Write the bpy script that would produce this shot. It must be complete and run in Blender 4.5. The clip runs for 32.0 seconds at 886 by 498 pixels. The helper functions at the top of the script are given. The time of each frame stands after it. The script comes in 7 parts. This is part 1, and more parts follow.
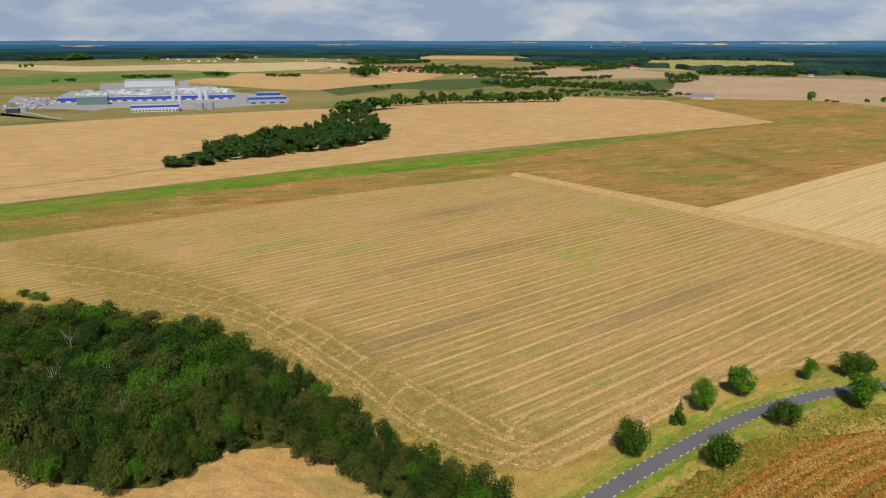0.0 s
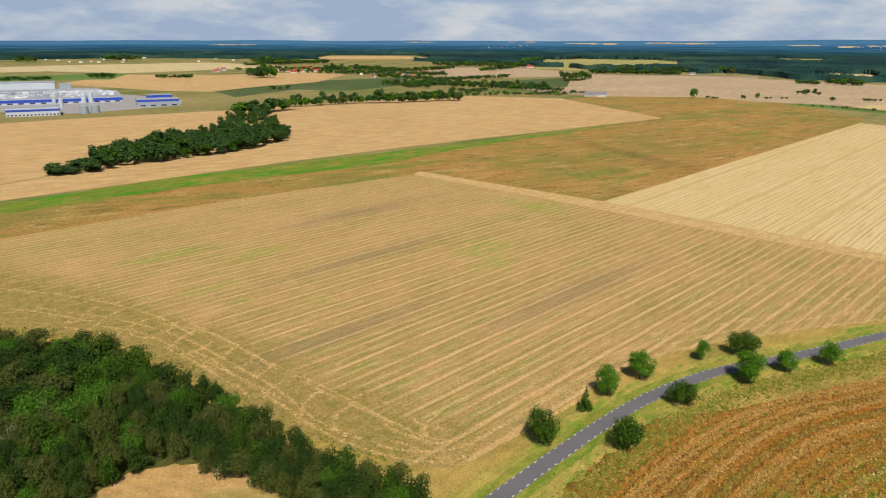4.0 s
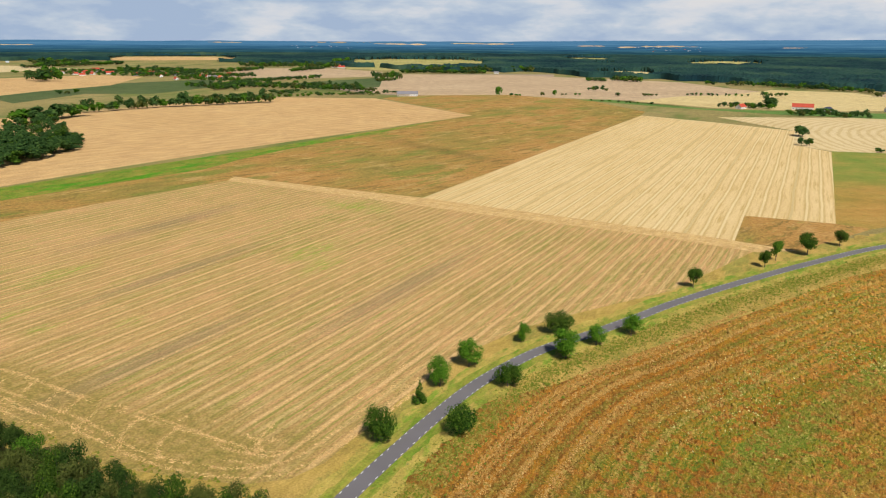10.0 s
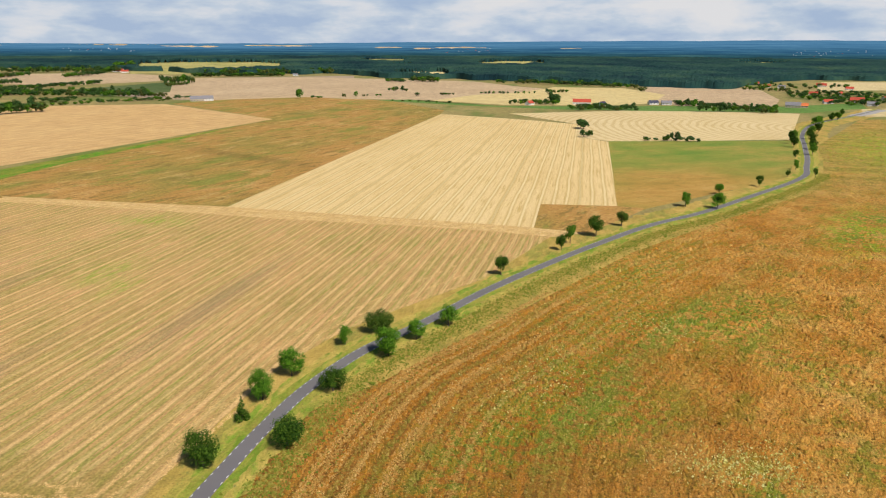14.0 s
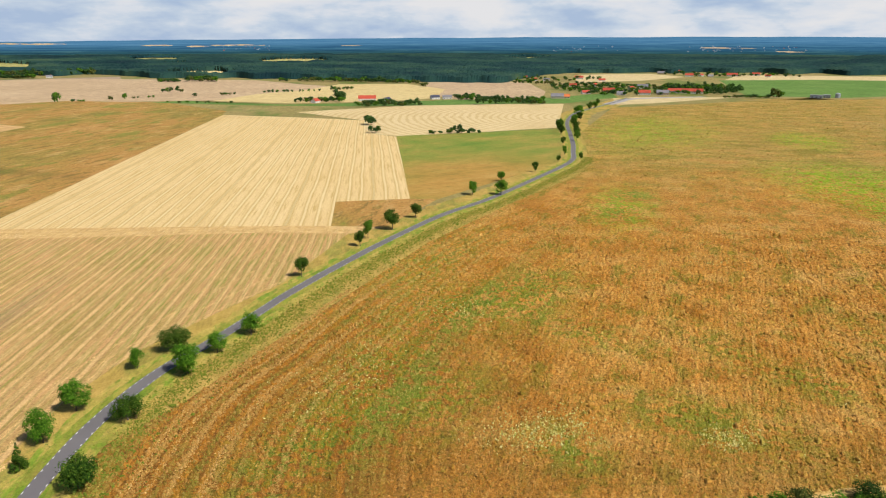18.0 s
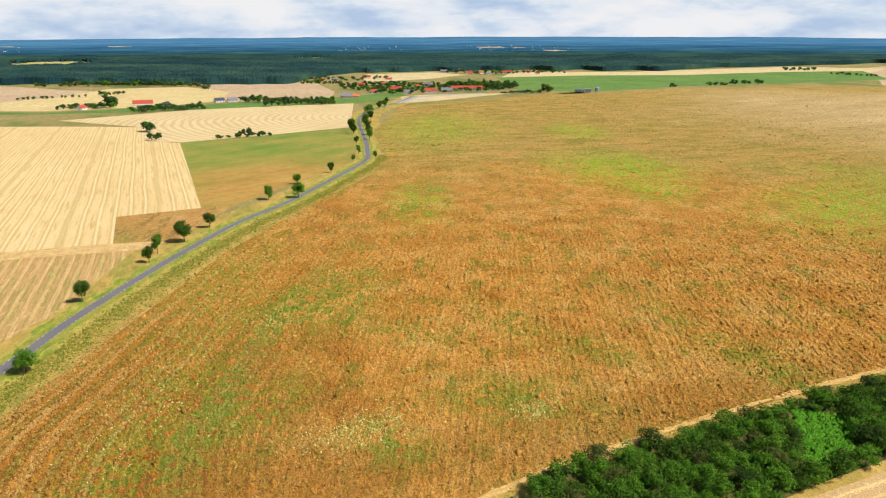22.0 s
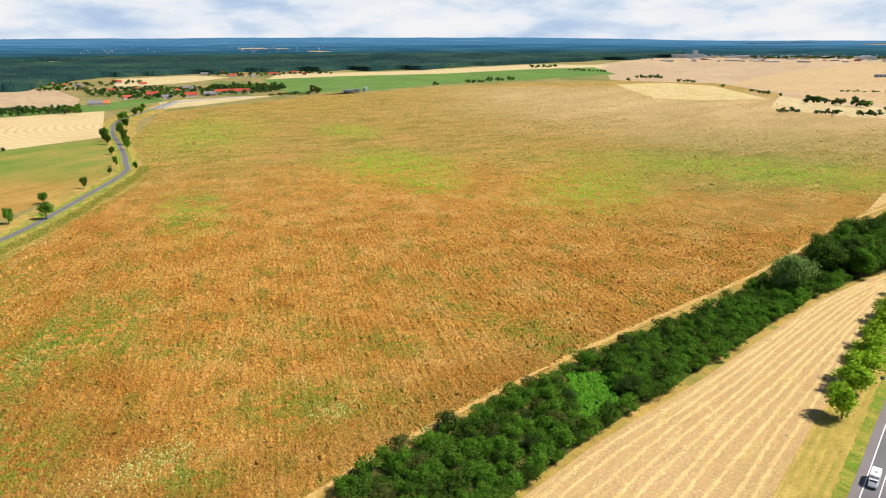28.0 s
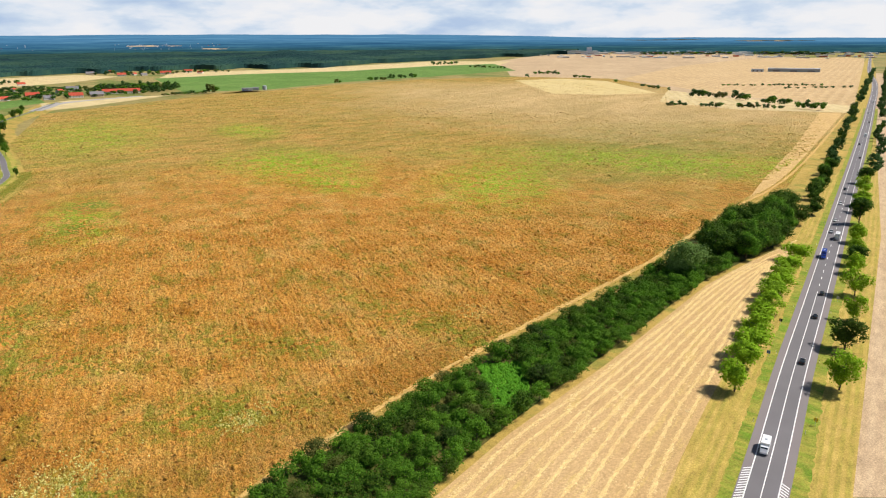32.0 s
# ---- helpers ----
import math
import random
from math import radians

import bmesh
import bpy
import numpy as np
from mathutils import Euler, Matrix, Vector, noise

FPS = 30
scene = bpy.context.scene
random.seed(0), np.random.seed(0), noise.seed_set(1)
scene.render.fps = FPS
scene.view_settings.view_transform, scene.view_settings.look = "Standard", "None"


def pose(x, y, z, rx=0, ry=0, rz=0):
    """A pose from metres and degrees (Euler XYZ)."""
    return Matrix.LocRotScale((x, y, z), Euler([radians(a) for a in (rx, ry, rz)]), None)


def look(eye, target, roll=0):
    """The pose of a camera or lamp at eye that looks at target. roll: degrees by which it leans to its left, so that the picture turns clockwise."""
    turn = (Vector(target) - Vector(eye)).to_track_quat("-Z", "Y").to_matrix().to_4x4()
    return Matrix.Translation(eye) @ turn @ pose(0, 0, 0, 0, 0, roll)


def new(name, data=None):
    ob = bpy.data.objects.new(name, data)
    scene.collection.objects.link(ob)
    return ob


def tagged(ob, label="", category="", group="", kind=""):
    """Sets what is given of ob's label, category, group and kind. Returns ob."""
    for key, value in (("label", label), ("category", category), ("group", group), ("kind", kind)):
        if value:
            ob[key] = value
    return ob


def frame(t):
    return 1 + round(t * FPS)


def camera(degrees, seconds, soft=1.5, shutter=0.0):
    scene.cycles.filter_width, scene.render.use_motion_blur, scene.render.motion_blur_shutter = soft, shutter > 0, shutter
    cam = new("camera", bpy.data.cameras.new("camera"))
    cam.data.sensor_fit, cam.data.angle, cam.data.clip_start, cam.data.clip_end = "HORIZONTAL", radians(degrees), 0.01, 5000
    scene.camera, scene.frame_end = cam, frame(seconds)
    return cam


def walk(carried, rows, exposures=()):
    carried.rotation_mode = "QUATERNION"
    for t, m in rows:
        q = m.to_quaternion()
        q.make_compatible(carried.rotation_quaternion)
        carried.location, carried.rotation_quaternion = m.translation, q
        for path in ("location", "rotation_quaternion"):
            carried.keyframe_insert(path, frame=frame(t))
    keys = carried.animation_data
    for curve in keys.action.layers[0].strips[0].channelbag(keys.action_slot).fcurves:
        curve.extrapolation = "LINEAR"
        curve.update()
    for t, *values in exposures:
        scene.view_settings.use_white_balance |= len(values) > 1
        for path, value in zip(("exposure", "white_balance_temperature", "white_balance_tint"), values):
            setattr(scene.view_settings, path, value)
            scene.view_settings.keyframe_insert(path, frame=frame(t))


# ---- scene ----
# One hovering drone, turning where it is: seconds, heading, tilt, lean.
cam = camera(64.95, 32.0, soft=1.1)
EYE = 105.0
TURN = [
    (0, 50.63, -16.76, 0.18),
    (1, 48.65, -16.73, 0.18),
    (2, 46.40, -16.77, 0.19),
    (3, 44.57, -16.77, 0.19),
    (3.5, 43.66, -16.76, 0.21),
    (5.5, 39.42, -16.71, 0.27),
    (6, 38.45, -16.70, 0.29),
    (7, 36.45, -16.70, 0.33),
    (8, 33.62, -16.72, 0.36),
    (9, 30.64, -16.70, 0.36),
    (10, 27.66, -16.65, 0.38),
    (11, 24.43, -16.58, 0.36),
    (12, 20.32, -16.53, 0.28),
    (13, 16.07, -16.47, 0.21),
    (14, 11.81, -16.45, 0.22),
    (14.5, 9.68, -16.45, 0.19),
    (16.5, 1.46, -16.54, 0.13),
    (17, -0.78, -16.58, 0.08),
    (18, -5.31, -16.63, 0.03),
    (19, -9.16, -16.68, 0.04),
    (20, -13.37, -16.70, -0.02),
    (21, -17.71, -16.69, -0.06),
    (22, -22.13, -16.64, -0.13),
    (23, -26.01, -16.62, -0.18),
    (24, -29.31, -16.63, -0.23),
    (25, -32.68, -16.64, -0.26),
    (25.5, -34.40, -16.65, -0.27),
    (27.5, -39.52, -16.67, -0.32),
    (28, -40.52, -16.65, -0.35),
    (29, -42.53, -16.72, -0.35),
    (30, -44.48, -16.80, -0.39),
    (31, -46.41, -16.88, -0.42),
    (32, -48.32, -16.92, -0.38),
]
walk(cam, [(t, pose(0, 0, EYE, 90 + tilt, 0, yaw) @ pose(0, 0, 0, 0, 0, lean)) for t, yaw, tilt, lean in TURN],
     exposures=[(0, -0.24), (4, -0.08), (7, 0.02), (13, 0.08), (19, 0.22), (25, 0.42), (32, 0.36)])

# ---- sun, sky with broken cloud ----
SUN_AZ, SUN_EL = 130.0, 51.0          # compass from +y clockwise, degrees
world = bpy.data.worlds.new("sky")
scene.world = world
world.use_nodes = True
wt = world.node_tree
wt.nodes.clear()


def wn(kind, **values):
    n = wt.nodes.new(kind)
    for k, v in values.items():
        n.inputs[k].default_value = v
    return n


sky = wn("ShaderNodeTexSky")
sky.sky_type, sky.sun_disc = "NISHITA", False
sky.sun_elevation, sky.sun_rotation = radians(SUN_EL), radians(SUN_AZ)
sky.altitude, sky.air_density, sky.dust_density = 150, 1.0, 0.15
way = wn("ShaderNodeTexCoord")
# low banks of cumulus, flattened towards the skyline
flatten = wn("ShaderNodeMapping")
flatten.inputs["Scale"].default_value = (7.0, 7.0, 24.0)
wt.links.new(way.outputs["Generated"], flatten.inputs["Vector"])
puff = wn("ShaderNodeTexNoise", Scale=1.0, Detail=9.0, Roughness=0.52, Distortion=0.15)
wt.links.new(flatten.outputs[0], puff.inputs["Vector"])
# cumulus stacks up towards the skyline and stands apart overhead
sep = wn("ShaderNodeSeparateXYZ")
wt.links.new(way.outputs["Generated"], sep.inputs[0])
high = wn("ShaderNodeMapRange")
high.inputs[1].default_value, high.inputs[2].default_value = 0.05, 0.30
high.inputs[3].default_value, high.inputs[4].default_value = 0.42, -0.28
wt.links.new(sep.outputs["Z"], high.inputs[0])
amount = wn("ShaderNodeMath")
amount.operation = "ADD"
wt.links.new(puff.outputs["Fac"], amount.inputs[0])
wt.links.new(high.outputs[0], amount.inputs[1])
cover = wn("ShaderNodeValToRGB")
cover.color_ramp.elements[0].position, cover.color_ramp.elements[1].position = 0.42, 0.66
wt.links.new(amount.outputs[0], cover.inputs["Fac"])
shade = wn("ShaderNodeTexNoise", Scale=1.25, Detail=7.0, Roughness=0.55, Distortion=0.1)
wt.links.new(flatten.outputs[0], shade.inputs["Vector"])
tone = wn("ShaderNodeValToRGB")
tone.color_ramp.elements[0].position, tone.color_ramp.elements[0].color = 0.36, (0.48, 0.61, 0.82, 1)
tone.color_ramp.elements[1].position, tone.color_ramp.elements[1].color = 0.66, (0.92, 0.92, 0.94, 1)
veil = tone.color_ramp.elements.new(0.49)
veil.color = (0.66, 0.76, 0.89, 1)
edge = tone.color_ramp.elements.new(0.55)
edge.color = (0.80, 0.85, 0.93, 1)
# heavier, greyer cloud over one side of the country, thinner and whiter over the other
side = wn("ShaderNodeMath")
side.operation = "MULTIPLY_ADD"
side.inputs[1].default_value = 0.09
wt.links.new(sep.outputs["X"], side.inputs[0])
wt.links.new(shade.outputs["Fac"], side.inputs[2])
wt.links.new(side.outputs[0], tone.inputs["Fac"])
cloud = wn("ShaderNodeBackground", Strength=0.74)
wt.links.new(tone.outputs["Color"], cloud.inputs["Color"])
clear = wn("ShaderNodeBackground", Strength=0.05)
wt.links.new(sky.outputs["Color"], clear.inputs["Color"])
both = wn("ShaderNodeMixShader")
wt.links.new(cover.outputs["Color"], both.inputs[0])
wt.links.new(clear.outputs[0], both.inputs[1])
wt.links.new(cloud.outputs[0], both.inputs[2])
out = wn("ShaderNodeOutputWorld")
wt.links.new(both.outputs[0], out.inputs["Surface"])

lamp = bpy.data.lights.new("sun", "SUN")
lamp.energy, lamp.angle, lamp.color = 5.0, radians(0.53), (1.0, 0.945, 0.89)
sun = new("sun", lamp)
a, e = radians(SUN_AZ), radians(SUN_EL)
sun.matrix_world = look((300 * math.sin(a), 300 * math.cos(a), 300 * math.tan(e)), (0, 0, 0))

# ---- materials ----
class Mat:
    """A small builder of node materials; coordinates are metres of the place."""

    def __init__(self, name, rough=0.9, metal=0.0, spec=0.3):
        self.m = bpy.data.materials.new(name)
        self.m.use_nodes = True
        self.t = self.m.node_tree
        self.b = self.t.nodes["Principled BSDF"]
        self.b.inputs["Roughness"].default_value = rough
        self.b.inputs["Metallic"].default_value = metal
        self.b.inputs["Specular IOR Level"].default_value = spec
        self.at = self.t.nodes.new("ShaderNodeTexCoord").outputs["Object"]

    def put(self, socket, v):
        if isinstance(v, bpy.types.NodeSocket):
            self.t.links.new(v, socket)
        elif isinstance(v, (tuple, list)):
            socket.default_value = (*v, 1.0) if len(v) == 3 and socket.type == "RGBA" else v
        else:
            socket.default_value = v

    def noise(self, size, detail=3.0, rough=0.55, distort=0.0, vec=None):
        n = self.t.nodes.new("ShaderNodeTexNoise")
        self.put(n.inputs["Vector"], vec or self.at)
        n.inputs["Scale"].default_value = 1.0 / size
        n.inputs["Detail"].default_value, n.inputs["Roughness"].default_value = detail, rough
        n.inputs["Distortion"].default_value = distort
        return n.outputs["Fac"]

    def ramp(self, fac, *stops):
        n = self.t.nodes.new("ShaderNodeValToRGB")
        self.put(n.inputs["Fac"], fac)
        els = n.color_ramp.elements
        while len(els) < len(stops):
            els.new(0.5)
        for el, (p, c) in zip(els, stops):
            el.position = p
            el.color = (c, c, c, 1) if isinstance(c, (int, float)) else (*c, 1)
        return n.outputs["Color"]

    def mix(self, fac, a, b, how="MIX"):
        n = self.t.nodes.new("ShaderNodeMix")
        n.data_type, n.blend_type = "RGBA", how
        self.put(n.inputs[0], fac), self.put(n.inputs[6], a), self.put(n.inputs[7], b)
        return n.outputs[2]

    def math(self, op, a, b=0.0, c=0.0):
        n = self.t.nodes.new("ShaderNodeMath")
        n.operation = op
        self.put(n.inputs[0], a), self.put(n.inputs[1], b), self.put(n.inputs[2], c)
        return n.outputs[0]

    def step(self, v, lo, hi):
        n = self.t.nodes.new("ShaderNodeMapRange")
        n.interpolation_type = "SMOOTHSTEP"
        self.put(n.inputs[0], v), self.put(n.inputs[1], lo), self.put(n.inputs[2], hi)
        return n.outputs[0]

    def across(self, az):
        """Metres across rows that run along the heading az."""
        n = self.t.nodes.new("ShaderNodeVectorMath")
        n.operation = "DOT_PRODUCT"
        self.put(n.inputs[0], self.at)
        n.inputs[1].default_value = (math.cos(radians(az)), -math.sin(radians(az)), 0)
        return n.outputs["Value"]

    def stretched(self, az, along, over=1.0):
        """Coordinates in which things are drawn out along the heading az."""
        n = self.t.nodes.new("ShaderNodeMapping")
        n.vector_type = "TEXTURE"
        self.put(n.inputs["Vector"], self.at)
        n.inputs["Rotation"].default_value = (0, 0, radians(-az))
        n.inputs["Scale"].default_value = (over, along, over)
        return n.outputs[0]

    def rows(self, az, pitch, wander=0.6, sharp=0.0):
        """0 to 1 bands of that pitch along az."""
        u = self.math("ADD", self.across(az), self.math("MULTIPLY", self.noise(14.0, 3.0), wander * 4))
        s = self.math("SINE", self.math("MULTIPLY", u, 2 * math.pi / pitch))
        return self.step(s, -1.0 + sharp, 1.0 - sharp)

    def lines(self, az, pitch, width, wander=1.0, size=25.0):
        """Thin lines of that width and pitch along az, slightly wavy: 1 on the line."""
        n = self.math("SUBTRACT", self.noise(size, 3.0, vec=self.stretched(az, 2.0)), 0.5)
        u = self.math("ADD", self.across(az), self.math("MULTIPLY", n, wander * 4))
        d = self.math("PINGPONG", u, pitch / 2)
        return self.math("SUBTRACT", 1.0, self.step(d, width * 0.25, width * 0.75))

    def near(self, x, y, rx, ry, az=0.0, soft=0.5):
        """1 inside an uneven oval patch round (x, y), 0 outside."""
        n = self.t.nodes.new("ShaderNodeMapping")
        n.vector_type = "TEXTURE"
        self.put(n.inputs["Vector"], self.at)
        n.inputs["Location"].default_value = (x, y, 0)
        n.inputs["Rotation"].default_value = (0, 0, radians(-az))
        n.inputs["Scale"].default_value = (rx, ry, 1e4)
        d = self.t.nodes.new("ShaderNodeVectorMath")
        d.operation = "LENGTH"
        self.put(d.inputs[0], n.outputs[0])
        v = self.math("ADD", d.outputs["Value"], self.math("MULTIPLY", self.math("SUBTRACT", self.noise(min(rx, ry) * 0.8, 6.0, 0.65), 0.5), 1.6))
        return self.math("SUBTRACT", 1.0, self.step(v, 1.0 - soft, 1.0 + soft))

    def island(self):
        return self.t.nodes.new("ShaderNodeNewGeometry").outputs["Random Per Island"]

    def each(self):
        return self.t.nodes.new("ShaderNodeObjectInfo").outputs["Random"]

    def bump(self, height, dist=0.1, strength=0.6):
        n = self.t.nodes.new("ShaderNodeBump")
        n.inputs["Distance"].default_value, n.inputs["Strength"].default_value = dist, strength
        self.put(n.inputs["Height"], height)
        self.put(self.b.inputs["Normal"], n.outputs[0])
        return self

    def done(self, colour):
        self.put(self.b.inputs["Base Color"], colour)
        return self.m


def given(k, name):
    """A value or place that a mesh carries."""
    n = k.t.nodes.new("ShaderNodeAttribute")
    n.attribute_name = name
    return n


def plain(name, colour, rough=0.6, metal=0.0, spec=0.4, dirt=0.18, size=0.6):
    k = Mat(name, rough, metal, spec)
    d = tuple(c * (1 - dirt * 1.6) for c in colour)
    l = tuple(min(1, c * (1 + dirt * 0.5)) for c in colour)
    c = k.mix(k.noise(size * 8, 4.0), d, l)
    c = k.mix(k.math("MULTIPLY", k.noise(size, 5.0, 0.65), 0.5), c, tuple(x * (1 - dirt) for x in colour))
    return k.done(c)


def crop(name, low, mid, high, rows_az=None, pitch=6.0, row_tint=None, row_amount=0.5, green=None, green_amount=0.0,
         patch=40.0, grain=0.7, drawn=8.0, sharp=0.2, wander=0.6):
    """Farmland: broad patches, streaks along the rows, swath bands and grain."""
    k = Mat(name, 0.95, spec=0.15)
    az = rows_az or 0.0
    broad = k.noise(patch, 5.0, 0.6)
    c = k.ramp(broad, (0.3, low), (0.5, mid), (0.7, high))
    streak = k.noise(1.6, 4.0, 0.6, vec=k.stretched(az, drawn))
    c = k.mix(k.step(streak, 0.35, 0.7), c, k.mix(0.6, c, high))
    if rows_az is not None:
        band = k.rows(az, pitch, wander, sharp)
        torn = k.step(k.noise(5.0, 5.0, 0.7, vec=k.stretched(az, 4.0)), 0.3, 0.62)
        c = k.mix(k.math("MULTIPLY", k.math("MULTIPLY", band, torn), row_amount), c, row_tint)
    if green:
        g = k.step(k.math("ADD", k.noise(patch * 0.8, 5.0, 0.65, vec=k.stretched(az, 2.5)), k.math("MULTIPLY", k.noise(2.0, 3.0), 0.12)), 0.56, 0.68)
        c = k.mix(k.math("MULTIPLY", g, green_amount), c, green)
    fine = k.noise(grain, 5.0, 0.75)
    c = k.mix(0.55, c, k.ramp(fine, (0.25, 0.1), (0.5, 0.5), (0.75, 0.92)), "OVERLAY")
    c = k.mix(0.35, c, k.ramp(k.noise(grain * 7, 6.0, 0.75, vec=k.stretched(az, 2.5)), (0.3, 0.15), (0.5, 0.5), (0.7, 0.85)), "OVERLAY")
    k.bump(k.math("ADD", fine, k.noise(grain * 4, 3.0)), 0.35, 0.5)
    return k.done(c)


DRYGRASS = crop("golden_dry_grass", (0.25, 0.19, 0.04), (0.36, 0.25, 0.055), (0.44, 0.295, 0.08), green=(0.17, 0.20, 0.035), green_amount=0.6, patch=18.0, grain=0.6)
MOWN = crop("mown_golden_verge", (0.33, 0.26, 0.05), (0.40, 0.285, 0.065), (0.46, 0.32, 0.09), 80.0, 2.4, (0.27, 0.24, 0.04), 0.75, patch=9.0, grain=0.5, drawn=14.0, wander=0.15)
EARTH = crop("dry_grass", (0.16, 0.165, 0.045), (0.24, 0.195, 0.065), (0.30, 0.235, 0.09), green=(0.11, 0.155, 0.03), green_amount=0.8, patch=140.0, grain=1.0)
VERGE = crop("verge_grass", (0.21, 0.23, 0.03), (0.34, 0.28, 0.055), (0.44, 0.31, 0.08), green=(0.13, 0.235, 0.016), green_amount=0.85, patch=10.0, grain=0.5)


def stubble_material():
    k = Mat("weedy_stubble", 0.95, spec=0.12)
    az = 1.5
    c = k.ramp(k.noise(34.0, 6.0, 0.68, vec=k.stretched(az, 1.8)), (0.32, (0.29, 0.212, 0.058)), (0.43, (0.41, 0.25, 0.09)), (0.53, (0.49, 0.275, 0.112)), (0.66, (0.55, 0.30, 0.14)))
    # weeds greening the ground between the combine's rows, more of them in broad drifts
    drift = k.step(k.noise(60.0, 6.0, 0.68, vec=k.stretched(az, 1.5)), 0.36, 0.60)
    between = k.math("SUBTRACT", 1.0, k.lines(az, 9.5, 6.5, 0.7, 40.0))
    torn = k.step(k.noise(3.5, 6.0, 0.75, vec=k.stretched(az, 8.0)), 0.36, 0.56)
    c = k.mix(k.math("MULTIPLY", k.math("MULTIPLY", between, k.math("ADD", 0.25, k.math("MULTIPLY", drift, 0.6))), torn), c, (0.225, 0.235, 0.048))
    streak = k.noise(1.5, 5.0, 0.7, vec=k.stretched(az, 20.0))
    c = k.mix(k.math("MULTIPLY", k.step(streak, 0.50, 0.62), 0.6), c, (0.29, 0.195, 0.075))
    thin = k.step(k.noise(1.1, 5.0, 0.7, vec=k.stretched(az + 0.4, 26.0)), 0.51, 0.60)
    c = k.mix(k.math("MULTIPLY", k.math("MULTIPLY", thin, k.math("ADD", 0.15, drift)), 0.7), c, (0.20, 0.245, 0.04))
    c = k.mix(k.math("MULTIPLY", k.step(k.noise(1.0, 5.0, 0.75, vec=k.stretched(az, 9.0)), 0.52, 0.64), 0.7), c, (0.58, 0.375, 0.165))
    # a dark edge beside every row of straw, the ridge's shadow painted in
    c = k.mix(k.math("MULTIPLY", k.math("MULTIPLY", k.lines(az, 9.5, 3.4, 0.7, 40.0), torn), 0.55), c, (0.25, 0.18, 0.06))
    ragged = k.step(k.noise(5.0, 6.0, 0.75, vec=k.stretched(az, 5.0)), 0.36, 0.56)
    c = k.mix(k.math("MULTIPLY", k.math("MULTIPLY", k.lines(az, 9.5, 1.7, 0.8, 40.0), ragged), 0.75), c, (0.61, 0.40, 0.175))
    c = k.mix(k.math("MULTIPLY", k.math("MULTIPLY", k.lines(az, 4.75, 1.6, 0.8, 40.0), torn), 0.75), c, (0.58, 0.375, 0.16))
    c = k.mix(k.math("MULTIPLY", k.math("MULTIPLY", k.lines(az + 0.5, 3.17, 1.0, 1.2, 30.0), ragged), 0.5), c, (0.24, 0.215, 0.055))
    for x, y, rx, ry in ((-270, 143, 3, 13), (-246, 146, 3, 7), (-223, 165, 3, 6), (-220, 274, 9, 18), (-201, 257, 6, 12), (-261, 371, 20, 12), (-330, 150, 5, 22), (-300, 190, 5, 15)):
        c = k.mix(k.math("MULTIPLY", k.math("MULTIPLY", k.near(x, y, rx, ry, 2.0, 0.9), k.step(k.noise(1.8, 4.0, 0.7, vec=k.stretched(az, 7.0)), 0.42, 0.58)), 0.75), c, (0.20, 0.30, 0.028))
    c = k.mix(k.math("MULTIPLY", k.near(-250, 92, 24, 180, 80.0, 0.4), 0.85), c, k.ramp(k.noise(4.0, 6.0, 0.75), (0.38, (0.18, 0.155, 0.032)), (0.5, (0.27, 0.20, 0.05)), (0.62, (0.36, 0.245, 0.08))))
    for x, y, rx, ry in ((-190, 150, 5, 40), (-255, 220, 5, 45), (-150, 250, 6, 50), (-330, 280, 8, 50)):
        c = k.mix(k.math("MULTIPLY", k.near(x, y, rx, ry, 2.0, 0.9), 0.5), c, (0.23, 0.16, 0.085))
    fine = k.noise(0.8, 6.0, 0.85)
    c = k.mix(0.8, c, k.ramp(fine, (0.25, 0.1), (0.5, 0.5), (0.75, 0.92)), "OVERLAY")
    k.bump(k.math("ADD", fine, k.noise(2.0, 3.0)), 0.3, 0.5)
    return k.done(c)


def straw_material():
    k = Mat("straw_stubble", 0.95, spec=0.15)
    c = k.ramp(k.noise(60.0, 4.0, 0.6, vec=k.stretched(0.0, 3.0)), (0.3, (0.56, 0.395, 0.17)), (0.5, (0.615, 0.45, 0.21)), (0.7, (0.645, 0.485, 0.24)))
    streak = k.noise(2.0, 5.0, 0.7, vec=k.stretched(-0.5, 24.0))
    c = k.mix(k.step(streak, 0.48, 0.70), c, (0.46, 0.315, 0.11))
    torn = k.step(k.noise(7.0, 5.0, 0.7, vec=k.stretched(0.0, 8.0)), 0.25, 0.5)
    c = k.mix(k.math("MULTIPLY", k.math("MULTIPLY", k.lines(-0.5, 8.8, 3.6, 0.9, 60.0), torn), 0.75), c, (0.44, 0.30, 0.10))
    c = k.mix(k.math("MULTIPLY", k.lines(-0.5, 8.8, 1.5, 0.9, 60.0), 0.7), c, (0.68, 0.55, 0.30))
    c = k.mix(k.math("MULTIPLY", k.lines(-0.5, 52.8, 1.4, 0.9, 60.0), 0.5), c, (0.38, 0.265, 0.085))
    fine = k.noise(1.4, 6.0, 0.85)
    c = k.mix(0.55, c, k.ramp(fine, (0.25, 0.15), (0.5, 0.5), (0.75, 0.9)), "OVERLAY")
    k.bump(fine, 0.3, 0.4)
    return k.done(c)


STUBBLE = stubble_material()
STRAW = straw_material()
GRAIN = crop("pale_grain", (0.47, 0.35, 0.14), (0.52, 0.40, 0.17), (0.55, 0.43, 0.20), 20.0, 16.0, (0.56, 0.45, 0.22), 0.5, patch=90.0, grain=1.5)


